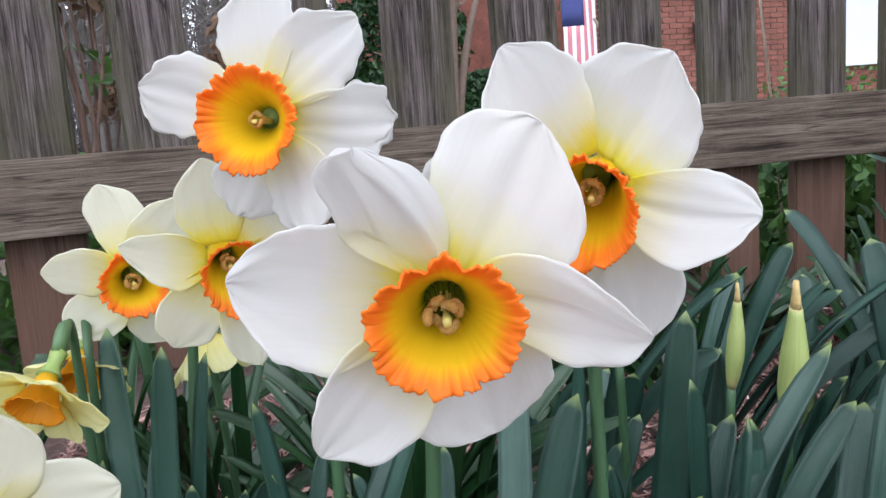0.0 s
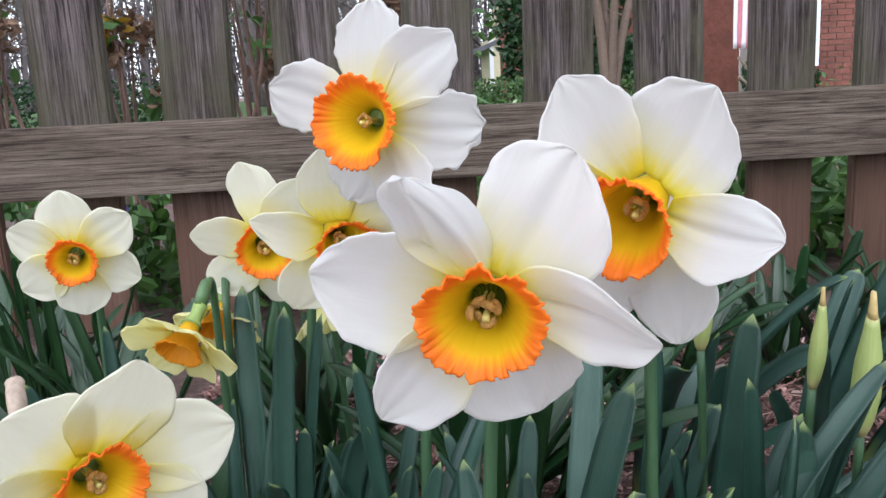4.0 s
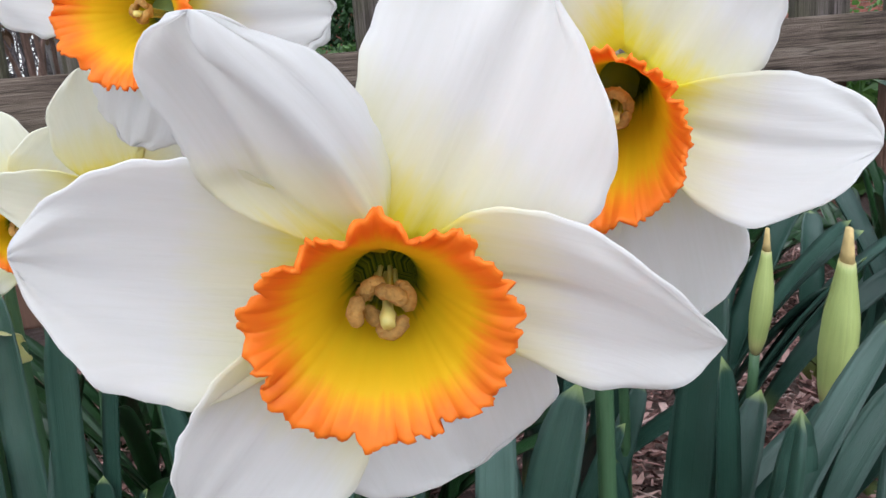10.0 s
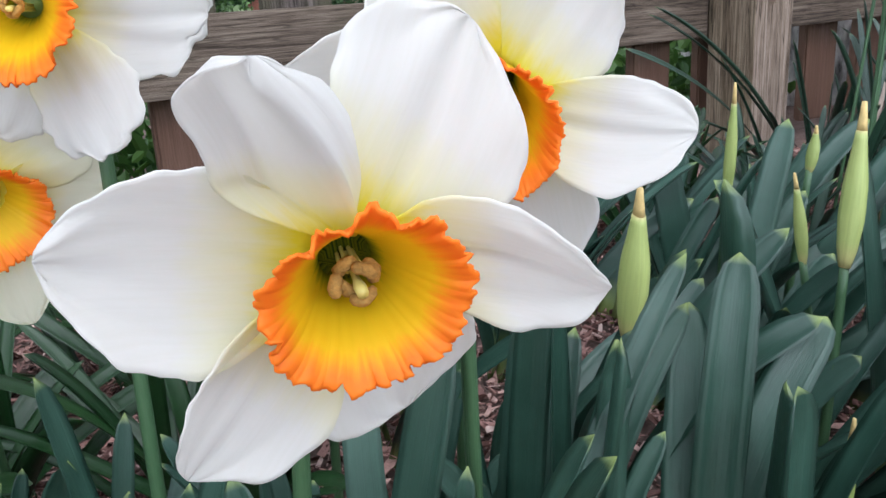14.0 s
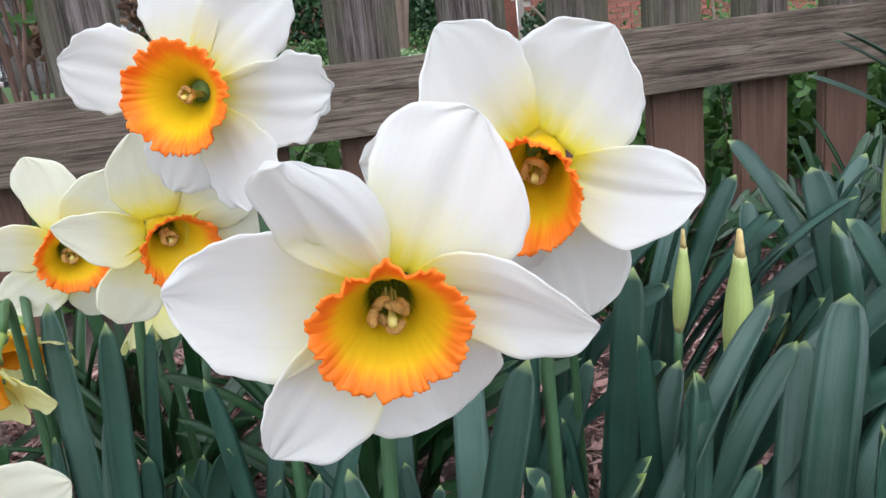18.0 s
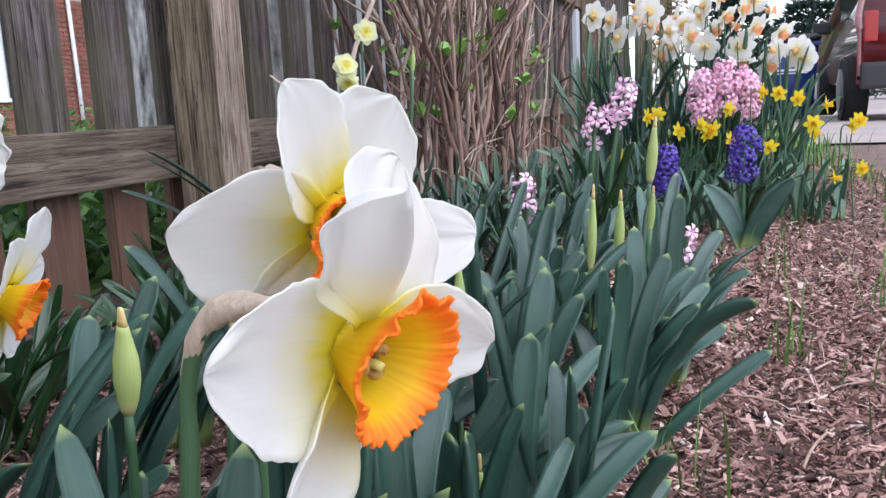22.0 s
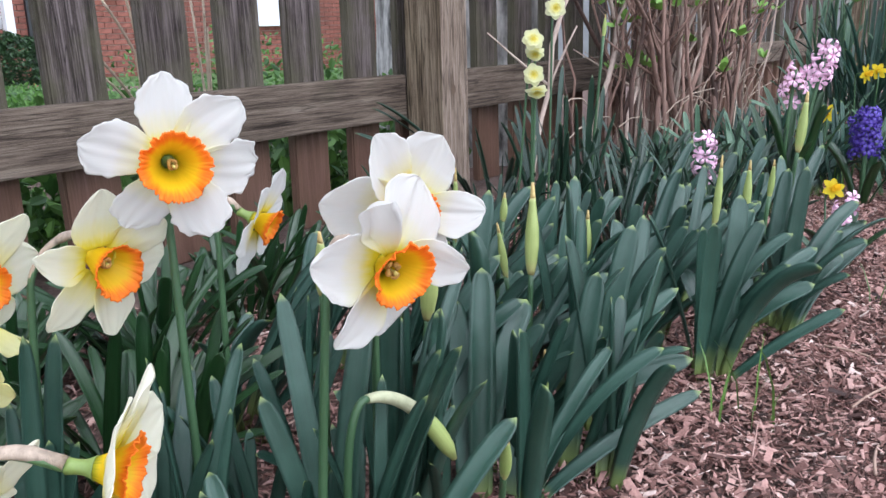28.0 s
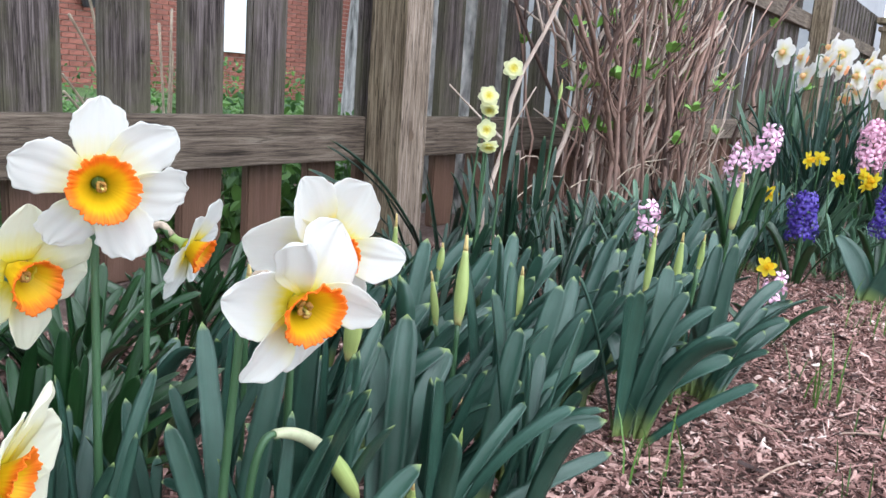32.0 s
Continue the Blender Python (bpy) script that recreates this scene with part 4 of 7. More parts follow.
def nodding_bud():
    thing = empty("nodding_bud", (0, 0, 0), label="drooping daffodil bud with papery sheath and green tip", category="flower bud", group="daffodil buds")
    a, m, t = np.array((-0.984, -0.752, 0.157)), np.array((-0.950, -0.758, 0.154)), np.array((-0.928, -0.772, 0.099))
    part("stem", tube("stem", bezier([(-0.985, -0.735, -0.005), (-1.000, -0.74, 0.10), (-1.000, -0.75, 0.162), a], 16), np.linspace(0.0034, 0.0027, 16), STEM, 9, 0.8), thing)
    line = bezier([a, m, t], 14)
    rad = 0.0078 * np.interp(np.linspace(0, 1, 14), [0, 0.15, 0.4, 0.6, 0.8, 0.95, 1], [0.40, 0.52, 0.64, 0.74, 0.90, 0.68, 0.28])
    part("sheath", tube("sheath", line[:9], rad[:9] * 1.08, plain("pale_sheath", (0.36, 0.37, 0.23), 0.6, 0.3, 200, bumpy=0.5, dist=0.001), 10, 0.8), thing, "dry papery sheath")
    part("bud", tube("bud", line[6:], rad[6:], BUD, 10, 0.85), thing)


nodding_bud()
flower_bud((-0.05, -0.42, 0), (-0.025, -0.442, 0.385), 0.034, "small yellow-green jonquil bud on a slender stalk", 0.0042)

# ---------------------------------------------------------------- leaves, placed clump by clump
L0 = "clump of blue-green strap-shaped daffodil leaves in the mulch"
CLUMPS = [
    ((-0.985, -0.735), [(-0.918, -0.813, 0.134, 0.016, 0.2), (-0.952, -0.649, 0.196, 0.015, 0.1), (-1.020, -0.701, 0.160, 0.014, 0.1), (-0.955, -0.800, 0.19, 0.017, 0.15), (-0.935, -0.77, 0.175, 0.016, 0.2), (-0.975, -0.79, 0.165, 0.013, 0.2), (-1.00, -0.80, 0.12, 0.012, 0.2)], 9),
    ((-0.905, -0.715), [(-0.855, -0.730, 0.203, 0.014, 0.3), (-0.900, -0.705, 0.215, 0.015, 0.2), (-0.909, -0.721, 0.194, 0.012, 0.1), (-0.903, -0.747, 0.188, 0.015, 0.1), (-0.894, -0.736, 0.181, 0.014, 0.15), (-0.870, -0.721, 0.174, 0.013, 0.25), (-0.93, -0.80, 0.16, 0.016, 0.2)], 8),
    ((-0.84, -0.745), [(-0.766, -0.730, 0.153, 0.015, 0.45), (-0.837, -0.766, 0.157, 0.016, 0.1), (-0.798, -0.682, 0.154, 0.013, 0.3), (-0.793, -0.783, 0.155, 0.010, 0.2), (-0.755, -0.800, 0.124, 0.009, 0.2), (-0.80, -0.71, 0.185, 0.015, 0.2), (-0.86, -0.80, 0.13, 0.014, 0.2)], 9),
    ((-0.745, -0.775), [(-0.714, -0.825, 0.144, 0.011, 0.3), (-0.770, -0.855, 0.125, 0.011, 0.35), (-0.70, -0.815, 0.185, 0.017, 0.2), (-0.76, -0.80, 0.165, 0.013, 0.15), (-0.73, -0.745, 0.20, 0.015, 0.1), (-0.72, -0.77, 0.17, 0.014, 0.2)], 7),
    ((-0.66, -0.73), [(-0.68, -0.72, 0.235, 0.020, 0.15), (-0.63, -0.76, 0.19, 0.015, 0.2), (-0.62, -0.70, 0.20, 0.015, 0.2), (-0.565, -0.743, 0.185, 0.014, 0.3), (-0.66, -0.67, 0.21, 0.015, 0.1), (-0.60, -0.78, 0.165, 0.015, 0.3)], 9),
    ((-0.494, -0.785), [(-0.501, -0.779, 0.164, 0.015, 0.1), (-0.533, -0.801, 0.177, 0.014, 0.15), (-0.54, -0.737, 0.18, 0.014, 0.2), (-0.45, -0.80, 0.19, 0.015, 0.2), (-0.40, -0.80, 0.165, 0.014, 0.4), (-0.43, -0.85, 0.15, 0.014, 0.5), (-0.47, -0.83, 0.17, 0.013, 0.3), (-0.53, -0.90, 0.145, 0.013, 0.6), (-0.36, -0.86, 0.12, 0.013, 0.55)], 9),
    ((-0.323, -0.802), [(-0.385, -0.795, 0.161, 0.013, 0.2), (-0.30, -0.90, 0.12, 0.014, 0.65), (-0.24, -0.91, 0.135, 0.013, 0.6), (-0.20, -0.87, 0.145, 0.013, 0.5), (-0.26, -0.80, 0.19, 0.014, 0.2), (-0.22, -0.78, 0.20, 0.012, 0.2), (-0.30, -0.83, 0.20, 0.013, 0.15), (-0.18, -0.82, 0.21, 0.011, 0.3), (-0.06, -0.86, 0.090, 0.015, 0.6), (-0.13, -0.865, 0.078, 0.015, 0.6), (-0.12, -0.78, 0.184, 0.014, 0.3), (-0.24, -0.865, 0.085, 0.014, 0.55)], 9),
    ((-0.42, -0.68), [], 14), ((-0.56, -0.62), [], 15), ((-0.70, -0.60), [], 15), ((-0.83, -0.60), [], 13), ((-0.28, -0.66), [], 13), ((-0.40, -0.54), [], 12), ((-0.14, -0.70), [], 12), ((-0.60, -0.53), [], 12), ((-0.76, -0.68), [(-0.80, -0.70, 0.215, 0.024, 0.15)], 12), ((-0.50, -0.70), [], 12), ((-0.22, -0.58), [], 12), ((-0.02, -0.62), [], 9),
    ((-1.055, -0.655), [(-1.082, -0.647, 0.147, 0.013, 0.1), (-0.996, -0.659, 0.177, 0.012, 0.2), (-0.993, -0.599, 0.148, 0.013, 0.3)], 9),
    ((-1.115, -0.60), [(-1.128, -0.563, 0.208, 0.014, 0.1), (-1.06, -0.66, 0.16, 0.014, 0.3), (-1.10, -0.69, 0.15, 0.013, 0.3)], 10),
    ((-1.19, -0.66), [(-1.15, -0.72, 0.15, 0.015, 0.3), (-1.24, -0.70, 0.14, 0.014, 0.3)], 8), ((-1.23, -0.52), [], 9), ((-1.30, -0.60), [], 9), ((-1.09, -0.75), [(-1.06, -0.70, 0.13, 0.014, 0.4), (-1.12, -0.71, 0.12, 0.013, 0.2)], 6),
    ((-0.99, -0.64), [], 8), ((-0.92, -0.63), [], 8), ((-0.86, -0.47), [], 13), ((-0.73, -0.43), [], 13), ((-0.58, -0.39), [], 13), ((-0.68, -0.53), [], 10),
]
for k, ((bx, by), tips, extra) in enumerate(CLUMPS):
    near = bx < -0.9
    many = int(extra * (1.2 if near else 0.85))
    if not near and bx < -0.68 and by < -0.69:
        many = extra // 3
    lv = [(a, b, c, w * (1.0 if near else 1.45), ar) for a, b, c, w, ar in tips] + random_leaves((bx, by), many, 0.172 if tips or near else 0.20, k, reach=0.055 if near else 0.078, w=(0.0085, 0.0130) if near else (0.0130, 0.0230), lean=(0, 0) if near else (0.058, -0.038))
    leaf_clump((bx, by), lv, L0, seed=k)

# single leaves that stand out: foot, tip, width, arch
LONE = [((-0.90, -0.725), (-0.893, -0.734, 0.180), 0.0145, 0.1), ((-0.80, -0.728), (-0.8275, -0.755, 0.151), 0.024, 0.15), ((-0.87, -0.66), (-0.7725, -0.732, 0.155), 0.018, 0.5), ((-0.90, -0.69), (-0.813, -0.694, 0.161), 0.0135, 0.3),
    ((-0.665, -0.678), (-0.736, -0.641, 0.194), 0.030, 0.2), ((-0.985, -0.745), (-0.856, -0.731, 0.202), 0.0105, 0.25), ((-1.005, -0.728), (-0.957, -0.730, 0.199), 0.017, 0.15), ((-0.92, -0.69), (-0.897, -0.69, 0.1785), 0.0125, 0.1),
    ((-0.56, -0.48), (-0.642, -0.42, 0.203), 0.024, 0.3), ((-0.60, -0.52), (-0.614, -0.48, 0.184), 0.026, 0.2), ((-1.118, -0.60), (-1.101, -0.60, 0.204), 0.0125, 0.05), ((-1.112, -0.595), (-1.082, -0.60, 0.199), 0.0120, 0.1),
    ((-1.042, -0.66), (-1.0645, -0.66, 0.191), 0.013, 0.1), ((-0.588, -0.55), (-0.591, -0.55, 0.167), 0.022, 0.1), ((-0.93, -0.72), (-0.8645, -0.68, 0.159), 0.014, 0.2)]
for k, (ft, tip, w, ar) in enumerate(LONE):
    leaf_clump(ft, [(*tip, w, ar)], "single broad blue-green daffodil leaf standing up", None, 0.002, 200 + k, group="single leaves")
for k, (ft, tip, w) in enumerate([((-0.06, -0.27), (-0.3293, -0.1938, 0.2547), 0.013), ((-0.04, -0.25), (-0.300, -0.175, 0.262), 0.010), ((-0.05, -0.24), (-0.335, -0.16, 0.215), 0.011)]):
    leaf_clump(ft, [(*tip, w, 0.35)], "single slender green leaf leaning before the fence rail", LEAF_SLIM, 0.002, 230 + k, group="single leaves")

for k, (bx, by, cnt, h, r) in enumerate([(-0.98, -0.50, 34, 0.17, 0.13), (-1.10, -0.42, 26, 0.16, 0.12), (-1.28, -0.38, 24, 0.2, 0.12), (-1.36, -0.30, 9, 0.30, 0.07), (-1.30, -0.55, 26, 0.15, 0.12), (-1.18, -0.55, 20, 0.13, 0.10), (-0.42, -0.30, 30, 0.17, 0.13), (-0.62, -0.22, 30, 0.15, 0.13), (-0.80, -0.26, 34, 0.15, 0.14), (-0.98, -0.26, 30, 0.14, 0.13), (-1.15, -0.25, 30, 0.15, 0.13), (-0.30, -0.20, 26, 0.16, 0.12), (-1.40, -0.22, 26, 0.15, 0.13), (-0.50, -0.15, 26, 0.13, 0.12), (-0.90, -0.14, 26, 0.12, 0.12)]):
    leaf_clump((bx, by), random_leaves((bx, by), cnt, h, 60 + k, reach=r, w=(0.0095, 0.0165) if h < 0.3 else (0.004, 0.007)), "clump of narrow dark green arching leaves", LEAF_DARK, 0.03, 60 + k, name="bulb_foliage", group="dark foliage")
for k, (bx, by, cnt, h, r, lean) in enumerate([(-0.12, -0.28, 16, 0.24, 0.16, (-0.05, -0.04)), (-0.20, -0.42, 16, 0.30, 0.09, (0, 0)), (-0.06, -0.40, 18, 0.33, 0.10, (0, 0)), (0.06, -0.46, 16, 0.26, 0.10, (0, 0)), (-0.30, -0.36, 20, 0.17, 0.12, (0, 0)), (-0.12, -0.52, 18, 0.2, 0.11, (0, 0)), (0.14, -0.34, 20, 0.19, 0.13, (0, 0)), (0.30, -0.42, 20, 0.18, 0.13, (0, 0)), (-0.36, -0.46, 20, 0.18, 0.11, (0, 0)), (0.10, -0.66, 18, 0.17, 0.11, (0, 0)), (0.24, -0.24, 16, 0.15, 0.12, (0, 0)), (0.22, -0.52, 18, 0.22, 0.14, (0, 0)), (0.02, -0.58, 14, 0.2, 0.12, (0, 0)), (0.35, -0.62, 18, 0.22, 0.12, (0, 0))]):
    leaf_clump((bx, by), random_leaves((bx, by), cnt, h, 80 + k, reach=r, w=(0.007, 0.012), lean=lean), "clump of slender upright green leaves beside the shrub", LEAF_SLIM, 0.03, 80 + k, name="bulb_foliage", group="slender foliage")


# ---------------------------------------------------------------- small-flowered bulbs further along the bed
LEAF_FAR = leaf_material("grey_green_leaf", (0.055, 0.120, 0.072), (0.125, 0.225, 0.140), (0.12, 0.2, 0.06), 0.45)


def small_flower(thing, c, n, L, W, mat, cupmat, rim, deep, seed, foot, stem_r=0.0018, layers=1):
    rng = np.random.default_rng(seed)
    fm = face_matrix(c, n)
    for lay in range(layers):
        for k, p in enumerate(regular(L * (1 - 0.25 * lay), W, rng.uniform(0, 60), lift=0.002 * lay, rng=rng, blunt=2.0)):
            a = radians(p["ang"])
            rows = []
            for s, w in ((0.08, 0.4), (0.4, 0.9), (0.62, 1.0), (0.86, 0.66), (1.0, 0.05)):
                for v in (-1, 0, 1):
                    x, y = p["length"] * s, v * p["width"] / 2 * w
                    rows.append((x * math.cos(a) - y * math.sin(a), x * math.sin(a) + y * math.cos(a), p["z1"] * s + 0.12 * p["width"] * abs(v) + 0.003 * lay))
            me = mesh("petal", rows, grid_faces(5, 3), mat, [(s, 0.5 + v / 2) for s in (0.1, 0.4, 0.6, 0.85, 1) for v in (-1, 0, 1)])
            part("petal", me, thing).matrix_local = fm
    part("corona", cup_mesh("corona", cupmat, rim, deep, throat=rim * 0.5, seed=seed, frill=0.7, nv=36), thing).matrix_local = fm
    c, n, foot = np.asarray(c, float), unit(n), np.asarray(foot, float)
    back = c - n * deep * 0.7
    top = back - n * 0.014
    line = np.concatenate([bezier([back, top + (0, 0, 0.006), top - (0, 0, 0.016)], 6)[:-1], bezier([top - (0, 0, 0.016), top * 0.5 + foot * 0.5 + (0.004, 0, 0), foot], 8)])
    part("stem", tube("stem", line, stem_r, STEM, 6), thing)


def bulb_group(name, label, category, group, spots, L, W, mat, cupmat, rim, deep, seed0, facing=(-0.75, -0.6, 0.05), layers=1, foot_off=(0.02, 0.02), turn=0.6):
    for k, (x, y, z, *aim) in enumerate(spots):
        rng = np.random.default_rng(seed0 + k)
        thing = empty(name, (0, 0, 0), label=label, category=category, group=group)
        n = (facing[0] + rng.uniform(-1, 1) * turn, facing[1] + rng.uniform(-1, 1) * turn, facing[2] + rng.uniform(-0.45, 0.45) * turn)
        n = aim[0] if aim else n
        small_flower(thing, (x, y, z), n, L * rng.uniform(0.88, 1.1), W, mat, cupmat, rim, deep, seed0 + k, (x + rng.uniform(-1, 1) * foot_off[0], y + rng.uniform(-1, 1) * foot_off[1] + 0.02, -0.004), layers=layers)


bulb_group("jonquil", "pale yellow double jonquil on a slender stem", "flower", "jonquils", [(-0.209, -0.45, 0.393, (-0.7, -0.65, 0.1)), (-0.274, -0.45, 0.350, (-0.62, -0.65, 0.35)), (-0.262, -0.447, 0.333, (-0.6, -0.35, -0.7)), (-0.272, -0.45, 0.302, (-0.8, -0.55, 0.12)), (-0.266, -0.452, 0.280, (-0.45, -0.35, -0.85))], 0.0165, 0.0140, IVORY, CUP_PALE, 0.0060, 0.006, 310, layers=2, turn=0.35)
XW = 1.18
bulb_group("white_daffodil", "white daffodil with a peach-pink cup, far along the bed", "flower", "peach-cupped daffodils",
    [(XW + dx, y, z) for dx, y, z in [(0, -0.515, 0.512), (0.1, -0.545, 0.505), (0.02, -0.63, 0.497), (0.0, -0.67, 0.475), (-0.05, -0.72, 0.455), (0.1, -0.80, 0.525), (0.0, -0.86, 0.488), (0.05, -0.90, 0.505), (0, -0.93, 0.45), (0.1, -0.97, 0.500), (-0.02, -1.03, 0.385), (0, -0.90, 0.425), (0.05, -0.985, 0.395), (0.1, -1.06, 0.375), (0.08, -0.62, 0.535), (0.0, -0.77, 0.44), (0.1, -0.84, 0.545), (0.12, -0.72, 0.50), (0.0, -0.58, 0.45), (0.05, -0.69, 0.43), (0.05, -0.66, 0.515), (0.12, -0.88, 0.47), (0.02, -0.83, 0.455), (0.1, -0.93, 0.53), (0.06, -0.75, 0.48), (0.15, -0.60, 0.49), (0.1, -1.0, 0.44), (0.12, -0.79, 0.50), (-0.03, -0.69, 0.394), (-0.03, -0.725, 0.415), (-0.03, -0.893, 0.404), (-0.03, -0.903, 0.368), (-0.03, -0.975, 0.388), (-0.03, -1.048, 0.366), (-0.03, -0.965, 0.353), (-0.03, -0.81, 0.409)]],
    0.043, 0.035, WHITE, CUP_PEACH, 0.0130, 0.018, 340, facing=(0.30, -0.80, -0.25), foot_off=(0.05, 0.05), turn=1.0)
XY = 0.80
bulb_group("yellow_daffodil", "small bright yellow daffodil with a golden trumpet", "flower", "small yellow daffodils",
    [(XY + dx, y * 0.954 - 0.049, 0.357 + (z - 0.357) * 0.954) for dx, y, z in [(0, -0.676, 0.240), (0.02, -0.700, 0.244), (0, -0.749, 0.203), (-0.1, -0.619, 0.154), (0, -0.829, 0.204), (0, -0.815, 0.195), (0.02, -0.866, 0.178), (0.1, -0.936, 0.286), (0.1, -0.975, 0.280), (0.1, -1.018, 0.267), (0, -0.954, 0.159), (0, -1.045, 0.21), (0.05, -1.05, 0.185), (0.05, -1.075, 0.249), (0.1, -1.137, 0.199), (0.1, -1.152, 0.210), (-0.05, -1.086, 0.09), (0.02, -1.149, 0.105), (0.05, -0.86, 0.25), (0.02, -0.80, 0.215), (-0.60, -0.748, 0.072)]],
    0.0215, 0.0120, YELLOW, CUP_YEL, 0.0066, 0.014, 380, facing=(-0.05, -0.75, -0.05), turn=0.95)
for k, (x, y, h, cnt, r) in enumerate([(1.2, -0.62, 0.50, 50, 0.18), (1.2, -0.82, 0.50, 56, 0.18), (1.15, -0.98, 0.42, 48, 0.15), (1.35, -0.50, 0.50, 40, 0.15), (1.05, -0.70, 0.42, 44, 0.15), (0.85, -0.75, 0.2, 34, 0.14), (0.9, -0.92, 0.2, 36, 0.16), (0.85, -1.06, 0.16, 28, 0.12), (0.6, -0.66, 0.2, 26, 0.12), (0.68, -0.83, 0.16, 22, 0.1), (1.5, -0.8, 0.3, 26, 0.2), (1.0, -0.55, 0.26, 24, 0.15), (0.75, -0.50, 0.22, 26, 0.13), (0.55, -0.45, 0.20, 24, 0.13), (0.42, -0.36, 0.17, 24, 0.14), (0.75, -0.30, 0.14, 24, 0.16), (0.95, -0.38, 0.2, 24, 0.15)]):
    leaf_clump((x, y), random_leaves((x, y), cnt, h, 120 + k, reach=r, w=(0.008, 0.0165)), "clump of narrow green bulb leaves further along the bed", LEAF_FAR if k % 4 else LEAF, 0.05, 120 + k, name="bulb_foliage", group="far bulb foliage")


def hyacinth(at, top, radius, mat, label, seed, count=46, floret=0.011, lean=(0.0, 0.0)):
    """A spike of star-shaped florets round a thick stalk, in a ring of broad leaves."""
    rng = np.random.default_rng(seed)
    x, y = at
    thing = empty("hyacinth", (x, y, 0), label=label, category="flower", group="hyacinths")
    part("stalk", tube("stalk", bezier([(0, 0, -0.005), (0.004, 0, top * 0.5), (lean[0], lean[1], top * 0.97)], 8), np.linspace(0.006, 0.003, 8), STEM, 8), thing)
    # six reflexed lobes on one short tube
    verts, faces = [], []
    for z, r in ((-0.9, 0.16), (0.0, 0.24)):
        for k in range(12):
            q = (k + 0.5) * math.pi / 6
            verts.append((r * math.cos(q) * floret, r * math.sin(q) * floret, z * floret))
    faces += [(i, (i + 1) % 12, 12 + (i + 1) % 12, 12 + i) for i in range(12)]
    for k in range(6):
        q = k * math.pi / 3
        lo, hi = 12 + (2 * k - 1) % 12, 12 + 2 * k
        o = len(verts)
        for r, w, z in ((0.60, 0.25, 0.10), (0.88, 0.20, 0.0), (1.0, 0.05, -0.24)):
            for v in (-1, 1):
                verts.append(((r * math.cos(q) - v * w * math.sin(q)) * floret, (r * math.sin(q) + v * w * math.cos(q)) * floret, z * floret))
        faces += [(lo, hi, o + 1, o), (o, o + 1, o + 3, o + 2), (o + 2, o + 3, o + 5, o + 4)]
    me = mesh("floret", verts, faces, mat, smooth=True)
    low = top * (0.52 if top < 0.25 else 0.66 if count > 30 else 0.76)
    for i in range(count):
        q = (i + 0.5) / count
        w = i * 2.39996 + rng.uniform(-0.3, 0.3)
        r = radius * (0.95 if q < 0.75 else 0.95 - 1.6 * (q - 0.75)) * rng.uniform(0.55, 1.2)
        z = low + (top - low) * q + rng.normal(0, 0.004)
        n = unit((math.cos(w), math.sin(w), 0.05 + 0.9 * max(0, q - 0.8) * 3 + rng.uniform(-0.3, 0.2)))
        ob = part("floret", me, thing)
        ob.matrix_local = face_matrix((r * math.cos(w) + lean[0] * (z / top) ** 2, r * math.sin(w) + lean[1] * (z / top) ** 2, z), n, rng.uniform(0, 60))
    for k in range(5):
        a = k * 1.2566 + rng.uniform(-0.3, 0.3)
        tip = (0.09 * math.cos(a), 0.09 * math.sin(a), top * rng.uniform(0.5, 0.75))
        part("leaf", leaf_mesh("leaf", (0.012 * math.cos(a), 0.012 * math.sin(a), -0.005), tip, 0.02, LEAF_DARK, (-math.cos(a), -math.sin(a), 0.0), 0.35, nseg=10), thing)
    return thing


PURPLE = plain("violet_floret", (0.055, 0.028, 0.25), 0.5, 0.45, 260)
PINK = plain("pink_floret", (0.76, 0.42, 0.56), 0.5, 0.12, 160)
PALEPINK = plain("pale_pink_floret", (0.80, 0.50, 0.66), 0.5, 0.10, 160)
hyacinth((0.5, -0.757), 0.195, 0.031, PURPLE, "deep violet hyacinth spike in the mulch", 1, 44, 0.0125)
hyacinth((0.6, -0.902), 0.222, 0.033, PURPLE, "deep violet hyacinth spike beside broad leaves", 2, 44, 0.0125)
hyacinth((0.93, -0.812), 0.345, 0.033, PINK, "bright pink hyacinth spike", 3, 40, 0.0160)
hyacinth((0.95, -0.860), 0.362, 0.034, PINK, "bright pink hyacinth spike, the tallest", 4, 42, 0.0160)
hyacinth((0.97, -0.908), 0.340, 0.032, PINK, "bright pink hyacinth spike leaning outward", 5, 36, 0.0160)
hyacinth((0.40, -0.625), 0.285, 0.024, PALEPINK, "loose pale pink hyacinth spike by the shrub", 6, 7, 0.0160, lean=(0.006, -0.014))
hyacinth((0.40, -0.655), 0.325, 0.030, PALEPINK, "loose pale pink hyacinth spike with few florets", 7, 11, 0.0165, lean=(0.016, -0.038))
hyacinth((0.15, -0.562), 0.182, 0.026, PALEPINK, "short pale pink hyacinth spike between leaves", 8, 8, 0.0150, lean=(-0.004, 0.010))
hyacinth((0.0, -0.812), 0.112, 0.020, PALEPINK, "short pale pink hyacinth close to the mulch", 9, 8, 0.0125, lean=(0.004, -0.012))

broad = empty("tulip_leaves", (0.45, -0.905, 0), label="pair of broad grey-green tulip leaves in the mulch", category="plant")
for tip, w in (((0.0, 0.075, 0.125), 0.045), ((0.0, -0.085, 0.135), 0.042), ((0.03, 0.0, 0.05), 0.02)):
    part("leaf", leaf_mesh("leaf", (0, 0, -0.005), tip, w, LEAF, (-1.0, -0.4, 0.5), 0.35, keel=0.35, taper=1.6), broad)


